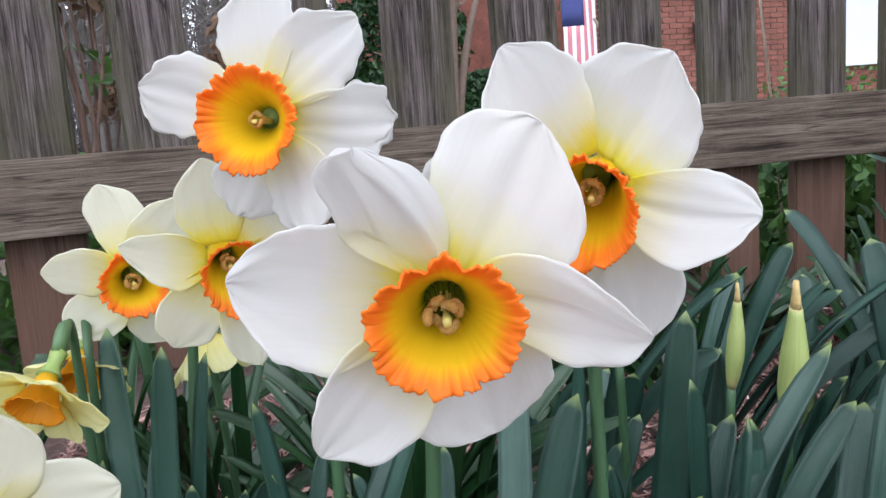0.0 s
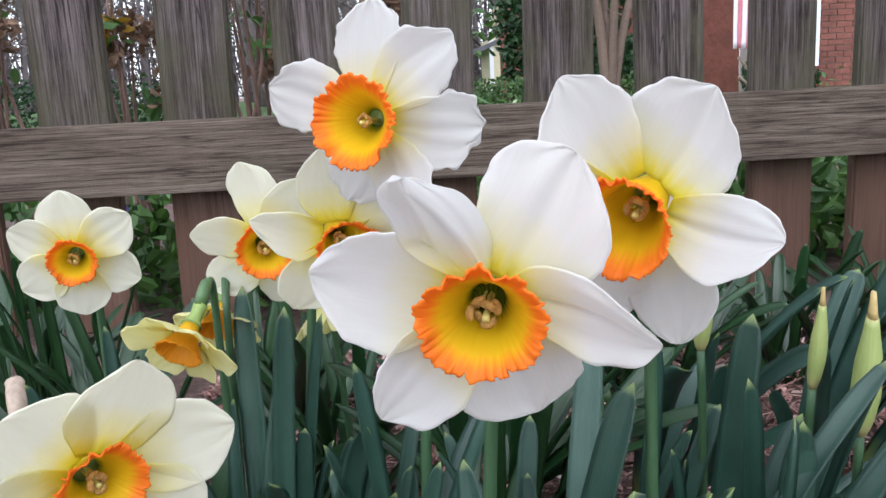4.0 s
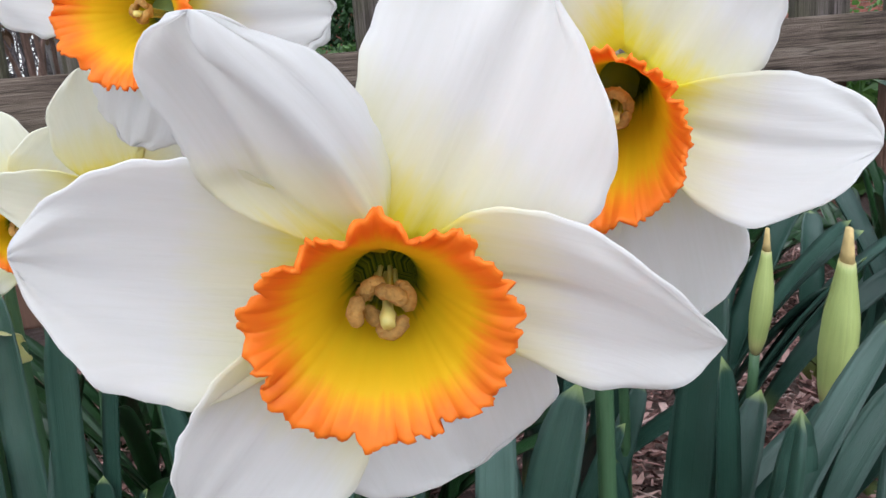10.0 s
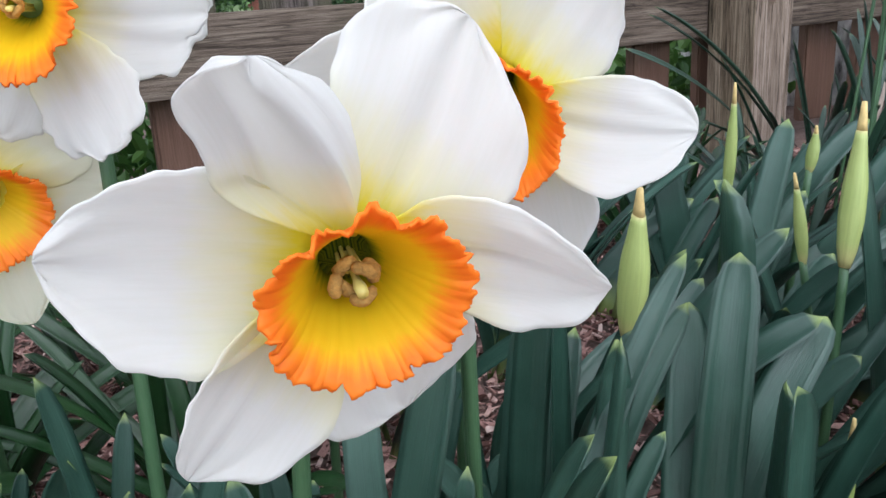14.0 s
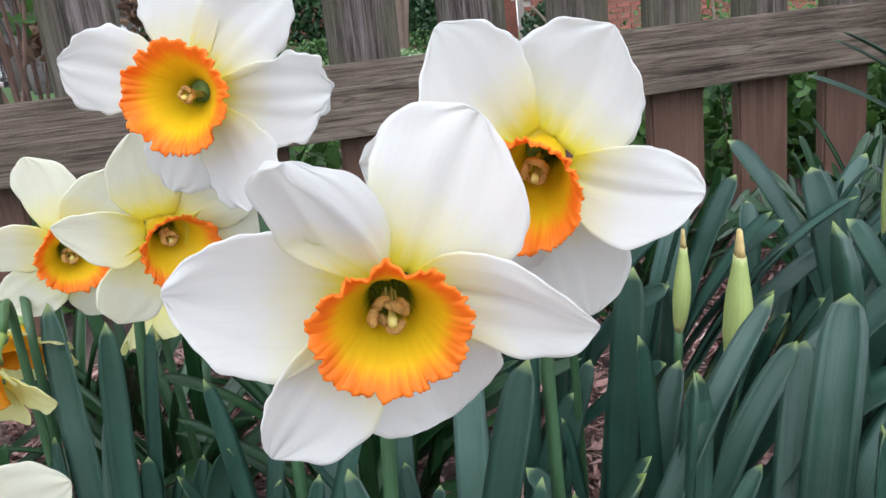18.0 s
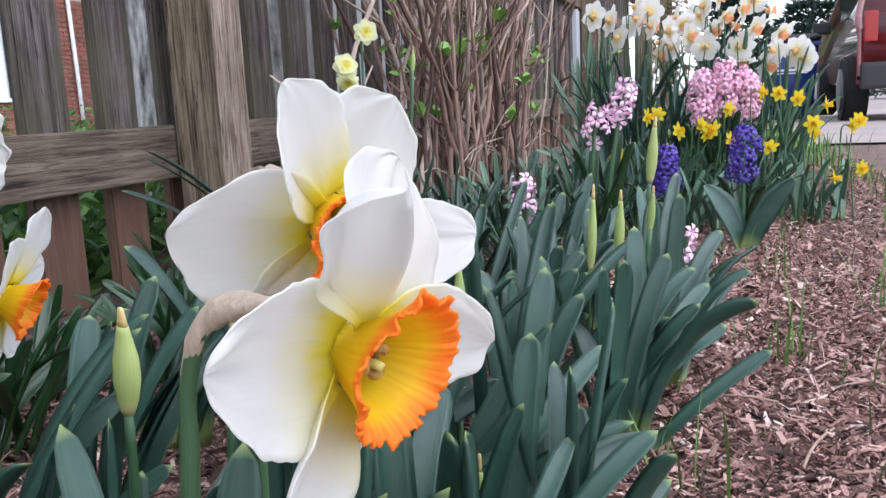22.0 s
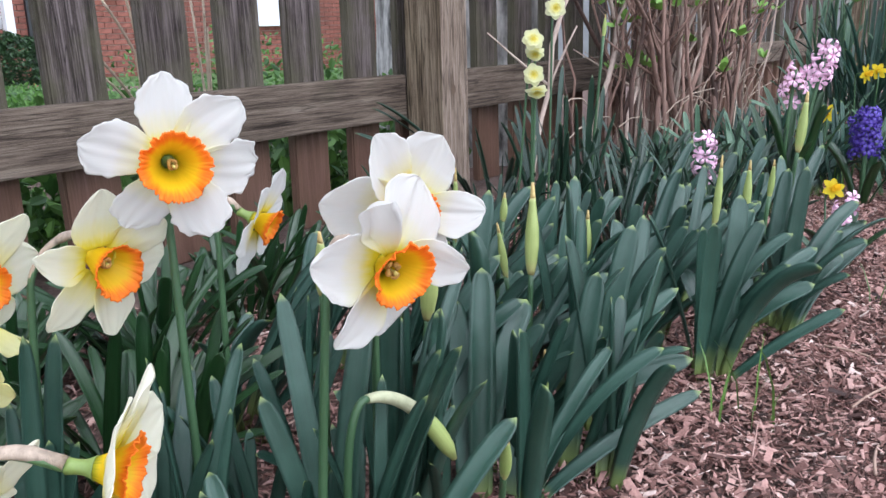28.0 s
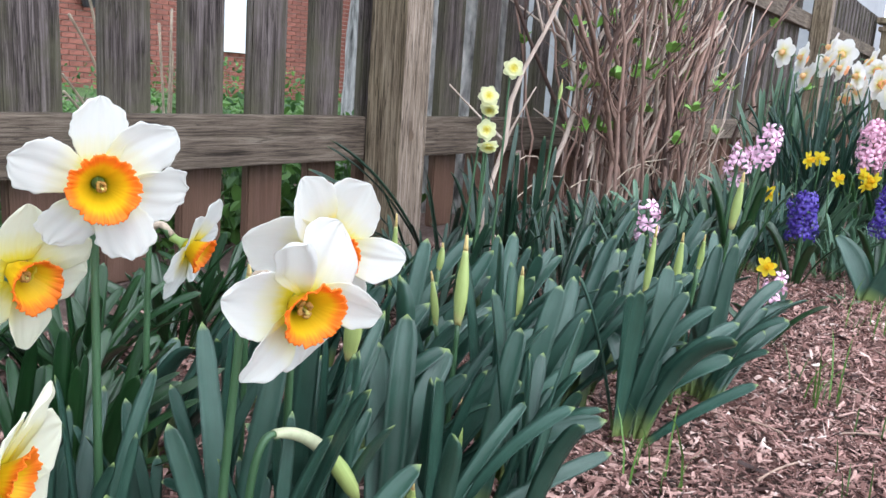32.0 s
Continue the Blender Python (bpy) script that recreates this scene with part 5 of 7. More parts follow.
# ---------------------------------------------------------------- dormant shrub before the fence
BARK_DARK = plain("dark_shrub_bark", (0.085, 0.050, 0.040), 0.85, 0.4, 220, bumpy=0.5, dist=0.001, stretch=(1, 1, 0.15))
BARK = plain("brown_shrub_bark", (0.235, 0.145, 0.114), 0.85, 0.4, 220, bumpy=0.5, dist=0.001, stretch=(1, 1, 0.15))
BARK_PALE = plain("pale_shrub_bark", (0.42, 0.33, 0.275), 0.85, 0.35, 200, bumpy=0.5, dist=0.001, stretch=(1, 1, 0.15))
GREENLEAF = plain("fresh_green_leaf", (0.19, 0.36, 0.065), 0.5, 0.25, 120)


def small_leaf(mat, size, name="leaf"):
    v = [(0, 0, 0), (0.35, 0.3, 0.05), (0.35, 0, -0.03), (0.35, -0.3, 0.05), (0.75, 0.22, 0.08), (0.75, 0, 0.0), (0.75, -0.22, 0.08), (1.0, 0, -0.05)]
    f = [(0, 2, 1), (0, 3, 2), (1, 2, 5, 4), (2, 3, 6, 5), (4, 5, 7), (5, 6, 7)]
    return mesh(name, [tuple(c * size for c in p) for p in v], f, mat)


def shrub():
    rng = np.random.default_rng(77)
    thing = empty("dormant_shrub", (1.02, -0.22, 0), label="dormant shrub of bare brown stems with opening green buds", category="shrub")
    lf = small_leaf(GREENLEAF, 0.029)
    for k in range(118):
        bx, by = (rng.uniform(-0.62, 0.25) if k % 5 < 2 else rng.normal(0.0, 0.27)), rng.normal(0, 0.06)
        lean = bx * 0.5 + rng.normal(0.04, 0.36)
        if bx < -0.3:
            lean = max(lean, -0.06)
        h = rng.uniform(0.55, 1.05)
        tip = np.array((bx + lean * 0.8, by + rng.normal(-0.03, 0.12), h))
        mid = np.array((bx + lean * rng.uniform(0.1, 0.5), by + rng.normal(0, 0.03), h * 0.5))
        line = bezier([(bx, by, -0.01), mid, tip], 11)
        line[2:-1] += rng.normal(0, 0.0055, (8, 3))
        r = rng.choice((0.0026, 0.0040, 0.0054, 0.0072)) * rng.uniform(0.85, 1.15)
        bark = (BARK, BARK_DARK, BARK_PALE)[int(rng.choice(3, p=(0.54, 0.22, 0.24)))]
        part("branch", tube("branch", line, np.linspace(r, r * 0.55, 11) * (1 + 0.12 * np.sin(np.arange(11) * 2.1 + k)), bark, 7), thing)
        for _ in range(rng.integers(1, 6)):
            i = rng.integers(3, 10)
            d = unit((rng.normal(0, 0.9), rng.normal(0, 0.6), rng.uniform(0.2, 1.5)))
            ln = rng.uniform(0.08, 0.26)
            tw = bezier([line[i], line[i] + d * ln * 0.5 + rng.normal(0, 0.01, 3), line[i] + d * ln + (0, 0, 0.03)], 5)
            part("twig", tube("twig", tw, np.linspace(r * 0.5, r * 0.26, 5), bark, 5), thing)
            if rng.random() < 0.42:
                at = tw[rng.integers(2, 5)]
                for _ in range(rng.integers(4, 8)):
                    ob = part("leaf", lf, thing)
                    e = Euler((rng.uniform(-0.6, 0.6), rng.uniform(-1.4, -0.2), rng.uniform(0, 6.28)))
                    ob.matrix_local = Matrix.Translation(at) @ e.to_matrix().to_4x4() @ Matrix.Scale(rng.uniform(0.7, 1.4), 4)
    for k in range(60):
        a = rng.uniform(0, 6.28)
        r = rng.uniform(0.05, 0.6)
        x, y = r * math.cos(a), 0.3 * r * math.sin(a)
        line = bezier([(x, y, 0.0), (x + rng.normal(0, 0.06), y, rng.uniform(0.1, 0.3)), (x + rng.normal(0, 0.2), y - 0.04, rng.uniform(0.05, 0.3))], 7)
        part("dry_stalk", tube("dry_stalk", line, 0.0016, SPATHE, 5), thing)


shrub()


def viola(at, top):
    thing = empty("viola", (at[0], at[1], 0), label="tiny dark violet viola flower among the leaves", category="flower")
    dark = plain("viola_petal", (0.014, 0.005, 0.035), 0.6, 0.3, 300)
    part("stem", tube("stem", bezier([(0, 0.005, -0.004), (0.004, 0.0, top * 0.6), (0, 0, top)], 6), 0.0012, STEM, 6), thing)
    m = face_matrix((0, -0.001, top), (-0.7, -0.65, 0.3))
    for k in range(5):
        ob = part("petal", petal_mesh("petal", dark, 90 + 72 * k, 0.0078, 0.0078, blunt=2.4, r0=0.001, seed=700 + k), thing)
        ob.matrix_local = m


viola((-0.554, -0.749), 0.045)

# ---------------------------------------------------------------- mulch, weeds, grass
def mulch():
    m, n, l, b = material("wood_chips")
    geo = n.new("ShaderNodeNewGeometry")
    r = ramp(n, [(0.0, (0.022, 0.010, 0.008)), (0.28, (0.150, 0.070, 0.056)), (0.68, (0.40, 0.222, 0.190)), (0.94, (0.56, 0.36, 0.31)), (1.0, (0.72, 0.58, 0.52))])
    l.new(geo.outputs["Random Per Island"], r.inputs[0])
    g = noise_tex(n, l, mapped(n, l, "Object", (1, 1, 1)), 420, 4)
    vr = ramp(n, [(0.3, (0.7, 0.7, 0.7)), (0.7, (1.1, 1.1, 1.1))])
    l.new(g.outputs[0], vr.inputs[0])
    mul = n.new("ShaderNodeMixRGB")
    mul.blend_type = "MULTIPLY"
    mul.inputs[0].default_value = 1
    l.new(r.outputs[0], mul.inputs[1])
    l.new(vr.outputs[0], mul.inputs[2])
    l.new(mul.outputs[0], b.inputs["Base Color"])
    b.inputs["Roughness"].default_value = 0.9
    bump(n, l, b, g.outputs[0], 0.5, 0.001)
    rng = np.random.default_rng(5)
    N = 165000
    near = rng.random(N) < 0.74
    x = np.where(near, rng.uniform(-1.25, 0.55, N), rng.uniform(0.5, 2.6, N))
    y = np.where(near, np.where(rng.random(N) < 0.6, rng.uniform(-1.30, -0.72, N), rng.uniform(-0.8, -0.05, N)), rng.uniform(-1.35, -0.05, N))
    ln = rng.gamma(2.4, 0.0027, N).clip(0.0022, 0.022)
    wd = (ln * rng.uniform(0.22, 0.85, N)).clip(0.0012, 0.012)
    ln[-6000:] = rng.uniform(0.015, 0.055, 6000)
    wd *= 0.68
    ln[:-6000] *= 1.12
    wd[-6000:] = rng.uniform(0.0007, 0.0016, 6000)
    th = rng.uniform(0.0004, 0.0012, N)
    yaw, pit, rol = rng.uniform(0, 6.283, N), rng.normal(0, 0.42, N), rng.normal(0, 0.60, N)
    z = np.array([ground_z(a, c) for a, c in zip(x, y)]) + rng.uniform(0.001, 0.014, N)
    ca, sa, cp, sp, cr, sr = np.cos(yaw), np.sin(yaw), np.cos(pit), np.sin(pit), np.cos(rol), np.sin(rol)
    ax = np.stack([ca * cp, sa * cp, sp], 1)
    ay = np.stack([-sa * cr - ca * sp * sr, ca * cr - sa * sp * sr, cp * sr], 1)
    az = np.cross(ax, ay)
    corners = np.array([(-1, -0.7, -1), (1, -0.5, -1), (0.8, 1, -1), (-0.9, 0.8, -1), (-1, -0.7, 1), (1, -0.5, 1), (0.8, 1, 1), (-0.9, 0.8, 1)]) / 2
    jit = 1 + rng.uniform(-0.55, 0.45, (N, 8, 3)) * np.array((1, 1, 0))
    cc = corners[None] * jit
    v = np.stack([x, y, z], 1)[:, None] + cc[..., :1] * (ln[:, None] * ax)[:, None] + cc[..., 1:2] * (wd[:, None] * ay)[:, None] + cc[..., 2:] * (th[:, None] * az)[:, None]
    quads = np.array([(4, 5, 6, 7), (0, 1, 5, 4), (1, 2, 6, 5), (2, 3, 7, 6), (3, 0, 4, 7)])
    f = (np.arange(N)[:, None, None] * 8 + quads[None]).reshape(-1, 4)
    me = bpy.data.meshes.new("wood_mulch")
    me.from_pydata(v.reshape(-1, 3).tolist(), [], f.tolist())
    me.materials.append(m)
    tagged(new("wood_mulch", me), "brown shredded wood mulch chips covering the bed", "mulch", kind="stuff")


mulch()


def blades(name, spots, label, mat, hmin, hmax, width, per, seed, spread=0.02, kind="", group="", category="grass"):
    """Tufts of thin blades, one object a tuft."""
    for k, (x, y) in enumerate(spots):
        rng = np.random.default_rng(seed + k)
        verts, faces = [], []
        for _ in range(per):
            bx, by = rng.normal(0, spread, 2)
            a = rng.uniform(0, 6.28)
            h = rng.uniform(hmin, hmax)
            d = np.array((math.cos(a), math.sin(a))) * h * rng.uniform(0.05, 0.5)
            o = len(verts)
            sx, sy = -math.sin(a) * width / 2, math.cos(a) * width / 2
            for q, w in ((0, 1), (0.4, 0.95), (0.75, 0.7), (1, 0.05)):
                px, py, pz = bx + d[0] * q * q, by + d[1] * q * q, h * q * (1 - 0.15 * q)
                verts += [(px - sx * w, py - sy * w, pz), (px + sx * w, py + sy * w, pz)]
            faces += [(o + 2 * i, o + 2 * i + 1, o + 2 * i + 3, o + 2 * i + 2) for i in range(3)]
        ob = new(name, mesh(name, verts, faces, mat))
        ob.location = (x, y, ground_z(x, y))
        tagged(ob, label, category, group, kind)


GRASS = plain("spring_grass", (0.10, 0.20, 0.035), 0.5, 0.35, 60)
SPROUT = plain("thin_grass_sprout", (0.075, 0.13, 0.035), 0.55, 0.35, 60)
blades("grass_tuft", [(0.42, -1.21), (0.78, -1.22), (1.2, -1.28), (1.6, -1.26), (1.9, -1.22)], "tuft of fresh green grass at the mulch edge", GRASS, 0.04, 0.10, 0.0035, 34, 400, 0.035, kind="stuff")
blades("grass_sprout", [(-0.05, -1.06), (-0.30, -1.02), (-0.36, -1.12), (0.10, -1.00), (-0.46, -1.02), (0.22, -0.95), (-0.15, -0.90), (-0.55, -1.0), (0.3, -1.05), (-0.1, -1.15), (0.40, -0.86), (-0.22, -0.95)], "sparse green sprouts in the mulch", SPROUT, 0.02, 0.075, 0.0019, 4, 430, 0.014, kind="stuff")
blades("grass_sprout", [(0.303, -1.189), (0.002, -1.151), (-0.46, -1.11), (-0.443, -1.125), (-0.408, -1.156), (-0.22, -0.937), (-0.579, -0.86), (0.58, -0.711), (0.199, -0.936), (0.547, -0.989), (-0.01, -1.077), (-0.108, -1.186)], "slender green grass shoots in the mulch", GRASS, 0.05, 0.13, 0.0024, 9, 470, 0.018, kind="stuff")


WEEDLEAF = leaf_material("grey_green_weed", (0.055, 0.10, 0.048), (0.11, 0.18, 0.085), (0.12, 0.18, 0.08))


def weed(x, y, count, size, seed, label):
    rng = np.random.default_rng(seed)
    thing = empty("weed", (x, y, ground_z(x, y)), label=label, category="weed", group="weeds")
    for k in range(count):
        a = rng.uniform(0, 6.28)
        r = rng.uniform(0.4, 1.0) * size
        tip = (r * math.cos(a), r * math.sin(a), rng.uniform(0.004, 0.025))
        part("leaf", leaf_mesh("leaf", (0, 0, 0.002), tip, rng.uniform(0.015, 0.028), WEEDLEAF, (0.05, -0.05, 1.0), 0.2, nseg=9, taper=1.8, thick=0.06), thing)


weed(-0.34, -1.085, 13, 0.075, 3, "low grey-green weed rosette in the mulch")
weed(-0.26, -1.13, 12, 0.075, 4, "low leafy weed in the mulch")
weed(-0.05, -1.10, 5, 0.04, 5, "small round-leaved weed in the mulch")
weed(0.05, -1.16, 6, 0.05, 6, "small green weed at the mulch edge")
weed(0.39, -0.875, 6, 0.05, 8, "small sprouting plant before the tulip leaves")
TWIG = plain("dry_twig", (0.28, 0.19, 0.145), 0.85, 0.3, 150)
for k, (x, y, a, ln) in enumerate([(-0.42, -1.10, 0.3, 0.10), (-0.30, -1.0, 2.2, 0.07), (-0.15, -0.97, 1.0, 0.06), (-0.48, -0.95, 2.8, 0.09), (0.05, -0.98, 0.6, 0.06), (-0.6, -0.97, 0.1, 0.06), (-0.36, -0.90, 1.4, 0.05), (0.2, -1.05, 2.4, 0.08)]):
    d = np.array((math.cos(a), math.sin(a), 0)) * ln / 2
    c = np.array((x, y, ground_z(x, y) + 0.012))
    tagged(new("twig", tube("twig", bezier([c - d, c + (0.004, 0.006, 0.003), c + d], 6), 0.0013, TWIG, 6)), "dry twig lying on the mulch", "twig", "twigs on the mulch")


# ---------------------------------------------------------------- behind the fence
def leaf_cloud(name, centre, size, count, leaf, mat, label, category, seed, kind="stuff", shell=0.0, parent=None):
    """Many small leaves in an uneven volume, as one mesh."""
    rng = np.random.default_rng(seed)
    p = rng.normal(0, 1, (count, 3))
    p /= np.linalg.norm(p, axis=1)[:, None]
    rad = (shell + (1 - shell) * rng.random(count) ** 0.5)[:, None]
    lump = np.array([1 + 0.3 * noise.noise(Vector(q) * 2.2 + Vector((seed, 0, 0))) for q in p])[:, None]
    c = p * rad * lump * np.array(size)
    u = rng.normal(0, 1, (count, 3))
    u /= np.linalg.norm(u, axis=1)[:, None]
    w = np.cross(u, rng.normal(0, 1, (count, 3)))
    w /= np.linalg.norm(w, axis=1)[:, None]
    s = (leaf * rng.uniform(0.6, 1.3, count))[:, None]
    nrm = np.cross(u, w)
    quad = np.stack([c - u * s * 0.5, c - u * s * 0.2 + w * s * 0.26 + nrm * s * 0.09, c + u * s * 0.2 + w * s * 0.22 + nrm * s * 0.08, c + u * s * 0.5, c + u * s * 0.2 - w * s * 0.22 + nrm * s * 0.08, c - u * s * 0.2 - w * s * 0.26 + nrm * s * 0.09], 1)
    f = (np.arange(count)[:, None, None] * 6 + np.array([(0, 3, 2, 1), (0, 5, 4, 3)])[None]).reshape(-1, 4)
    me = bpy.data.meshes.new(name)
    me.from_pydata(quad.reshape(-1, 3).tolist(), [], f.tolist())
    me.materials.append(mat)
    ob = new(name, me)
    ob.location = centre
    if parent:
        ob.parent = parent
        return tagged(ob, kind="stuff") if count < 20 else ob
    return tagged(ob, label, category, kind=kind)


def foliage_mat(name, lo, hi, rough=0.5):
    m, n, l, b = material(name)
    geo = n.new("ShaderNodeNewGeometry")
    r = ramp(n, [(0.0, lo), (1.0, hi)])
    l.new(geo.outputs["Random Per Island"], r.inputs[0])
    l.new(r.outputs[0], b.inputs["Base Color"])
    b.inputs["Roughness"].default_value = rough
    translucent(m, n, l, b, r.outputs[0], 0.2)
    return m


F_COVER = foliage_mat("ground_cover_leaf", (0.03, 0.085, 0.02), (0.12, 0.25, 0.05))
F_BOX = foliage_mat("boxwood_leaf", (0.012, 0.035, 0.012), (0.03, 0.075, 0.02))
F_HEDGE = foliage_mat("hedge_leaf", (0.03, 0.07, 0.015), (0.07, 0.14, 0.03))
F_DRY = foliage_mat("dry_flower_head", (0.12, 0.065, 0.04), (0.34, 0.22, 0.14), 0.8)
F_YEL = foliage_mat("autumn_leaf", (0.45, 0.26, 0.02), (0.62, 0.38, 0.04), 0.6)
F_PALE = foliage_mat("variegated_leaf", (0.12, 0.20, 0.07), (0.34, 0.42, 0.24))
F_RED = foliage_mat("red_tulip", (0.45, 0.02, 0.01), (0.62, 0.05, 0.03))
F_CON = foliage_mat("conifer_needle", (0.011, 0.028, 0.019), (0.042, 0.080, 0.052))
F_BLUE = foliage_mat("blue_periwinkle", (0.16, 0.14, 0.5), (0.3, 0.26, 0.7))

for k, (x, y, sx, sy, sz, cnt) in enumerate([(-1.9, 0.35, 0.5, 0.2, 0.17, 1300), (-1.2, 0.32, 0.45, 0.18, 0.18, 1500), (-0.55, 0.34, 0.45, 0.2, 0.20, 1600), (0.05, 0.35, 0.4, 0.2, 0.22, 1500), (0.7, 0.45, 0.5, 0.2, 0.25, 1500), (-0.9, 0.9, 0.9, 0.4, 0.22, 1500), (0.6, 1.1, 1.0, 0.4, 0.25, 1500), (1.6, 1.4, 0.9, 0.4, 0.3, 1200), (2.6, 3.4, 1.6, 0.8, 0.42, 1600), (1.2, 3.8, 0.8, 0.4, 0.10, 900), (1.9, 5.6, 0.7, 0.4, 0.06, 700)]):
    leaf_cloud("ground_cover", (x, y, 0.04), (sx, sy, sz), int(cnt * 1.6), 0.036, F_COVER, "leafy green ground cover behind the fence", "ground cover", 700 + k)
leaf_cloud("periwinkle_blooms", (-0.75, 0.30, 0.16), (0.7, 0.14, 0.08), 26, 0.022, F_BLUE, "small blue periwinkle flowers among the leaves", "flowers", 720)
leaf_cloud("pale_foliage", (0.7, 5.5, 0.0), (1.0, 0.5, 0.26), 1100, 0.09, F_PALE, "pale variegated plants before the hedge", "plants", 721)
leaf_cloud("red_tulips", (2.75, 6.9, -0.03), (0.7, 0.3, 0.07), 90, 0.05, F_RED, "red tulips at the foot of a clipped boxwood", "flowers", 722)

boxwood = empty("boxwood", (3.35, 8.0, -0.2), label="dark clipped round boxwood by the brick house", category="shrub")
leaf_cloud("crown", (0, 0, 0.34), (0.38, 0.38, 0.38), 6200, 0.045, F_BOX, "", "", 730, shell=0.75, parent=boxwood)
part("trunk", tube("trunk", bezier([(0, 0, 0), (0.01, 0, 0.2), (0, 0, 0.5)], 5), 0.02, BARK, 6), boxwood)
hedge = empty("hedge", (1.2, 9.5, -0.2), label="low clipped green hedge before a glossy evergreen", category="hedge")
leaf_cloud("foliage", (0, 0, 0.3), (1.6, 0.4, 0.32), 5200, 0.06, F_HEDGE, "", "", 731, shell=0.5, parent=hedge)
bush = empty("evergreen_shrub", (2.75, 10.6, -0.2), label="rounded glossy dark evergreen shrub", category="shrub")
leaf_cloud("crown", (0, 0, 0.75), (0.42, 0.4, 0.42), 3600, 0.09, F_BOX, "", "", 732, shell=0.6, parent=bush)
darkb = empty("evergreen_tree", (1.7, 11.5, -0.3), label="tall dark evergreen behind a bare crape myrtle", category="tree")
leaf_cloud("crown", (0, 0, 1.5), (1.0, 0.7, 1.8), 5200, 0.14, F_BOX, "", "", 733, shell=0.4, parent=darkb)
hedge2 = empty("hedge", (-5.2, 10.0, -0.2), label="dark green hedge along the street", category="hedge")
leaf_cloud("foliage", (0, 0, 0.35), (2.0, 0.5, 0.5), 4200, 0.08, F_BOX, "", "", 734, shell=0.5, parent=hedge2)


def bare_tree(at, height, spread, seed, label, mat, stems=4, r0=0.05, twigs=60, name="bare_tree"):
    rng = np.random.default_rng(seed)
    thing = empty(name, at, label=label, category="tree")
    for k in range(stems):
        a = k * 6.283 / stems + rng.uniform(-0.4, 0.4)
        tip = np.array((spread * math.cos(a) * rng.uniform(0.5, 1), spread * 0.6 * math.sin(a), height * rng.uniform(0.8, 1)))
        line = bezier([(0.02 * math.cos(a), 0.02 * math.sin(a), -0.05), (tip[0] * 0.15, tip[1] * 0.15, height * 0.45), tip], 10)
        part("limb", tube("limb", line, np.linspace(r0, r0 * 0.35, 10), mat, 7), thing)
        for _ in range(twigs // stems):
            i = rng.integers(3, 10)
            d = unit((rng.normal(0, 1), rng.normal(0, 0.7), rng.uniform(0.2, 1.5))) * height * rng.uniform(0.1, 0.35)
            part("branch", tube("branch", bezier([line[i], line[i] + d * 0.5 + rng.normal(0, 0.03, 3), line[i] + d], 5), np.linspace(r0 * 0.3, r0 * 0.08, 5), mat, 5), thing)
    # the haze of fine twigs, one mesh
    if twigs > 40:
        starts = rng.normal(0, 1, (900, 3)) * np.array((spread * 0.75, spread * 0.5, height * 0.22)) + np.array((0, 0, height * 0.62))
        starts = starts[starts[:, 2] > height * 0.15]
        n_t = len(starts)
        way = rng.normal(0, 1, (n_t, 3)) * np.array((0.8, 0.8, 0.5)) + np.array((0, 0, 0.5))
        way /= np.linalg.norm(way, axis=1)[:, None]
        length = rng.uniform(0.07, 0.2, n_t)[:, None] * height
        side = np.cross(way, rng.normal(0, 1, (n_t, 3)))
        side /= np.linalg.norm(side, axis=1)[:, None]
        up = np.cross(way, side)
        rad = rng.uniform(0.008, 0.02, n_t)[:, None]
        end = starts + way * length
        ring = [starts + rad * side, starts - 0.5 * rad * side + 0.87 * rad * up, starts - 0.5 * rad * side - 0.87 * rad * up]
        ring += [q - starts + (end - (q - starts) * 0.6) for q in ring]
        vv = np.stack(ring, 1).reshape(-1, 3)
        ff = (np.arange(n_t)[:, None, None] * 6 + np.array([(0, 1, 4, 3), (1, 2, 5, 4), (2, 0, 3, 5)])[None]).reshape(-1, 4)
        tagged(part("twig_crown", mesh("twig_crown", vv, ff, mat, smooth=False), thing), kind="stuff")
    return thing


MYRTLE = plain("smooth_tan_bark", (0.15, 0.10, 0.075), 0.7, 0.25, 60)
GREYBARK = plain("grey_tree_bark", (0.13, 0.11, 0.105), 0.9, 0.4, 50, bumpy=0.6, dist=0.01)
bare_tree((1.18, 7.0, -0.1), 2.6, 0.75, 41, "bare crape myrtle with several smooth tan stems", MYRTLE, 5, 0.055, 20)
for k, (x, y, h) in enumerate([(-9, 22, 9), (-4.5, 24, 10), (0.5, 32, 11), (-14, 20, 9), (-6.5, 14, 6), (-3.2, 17, 7), (-1.2, 22, 8)]):
    bare_tree((x, y, -0.2), h, h * 0.45, 50 + k, "bare winter tree across the street", GREYBARK, 5, 0.16, 70)


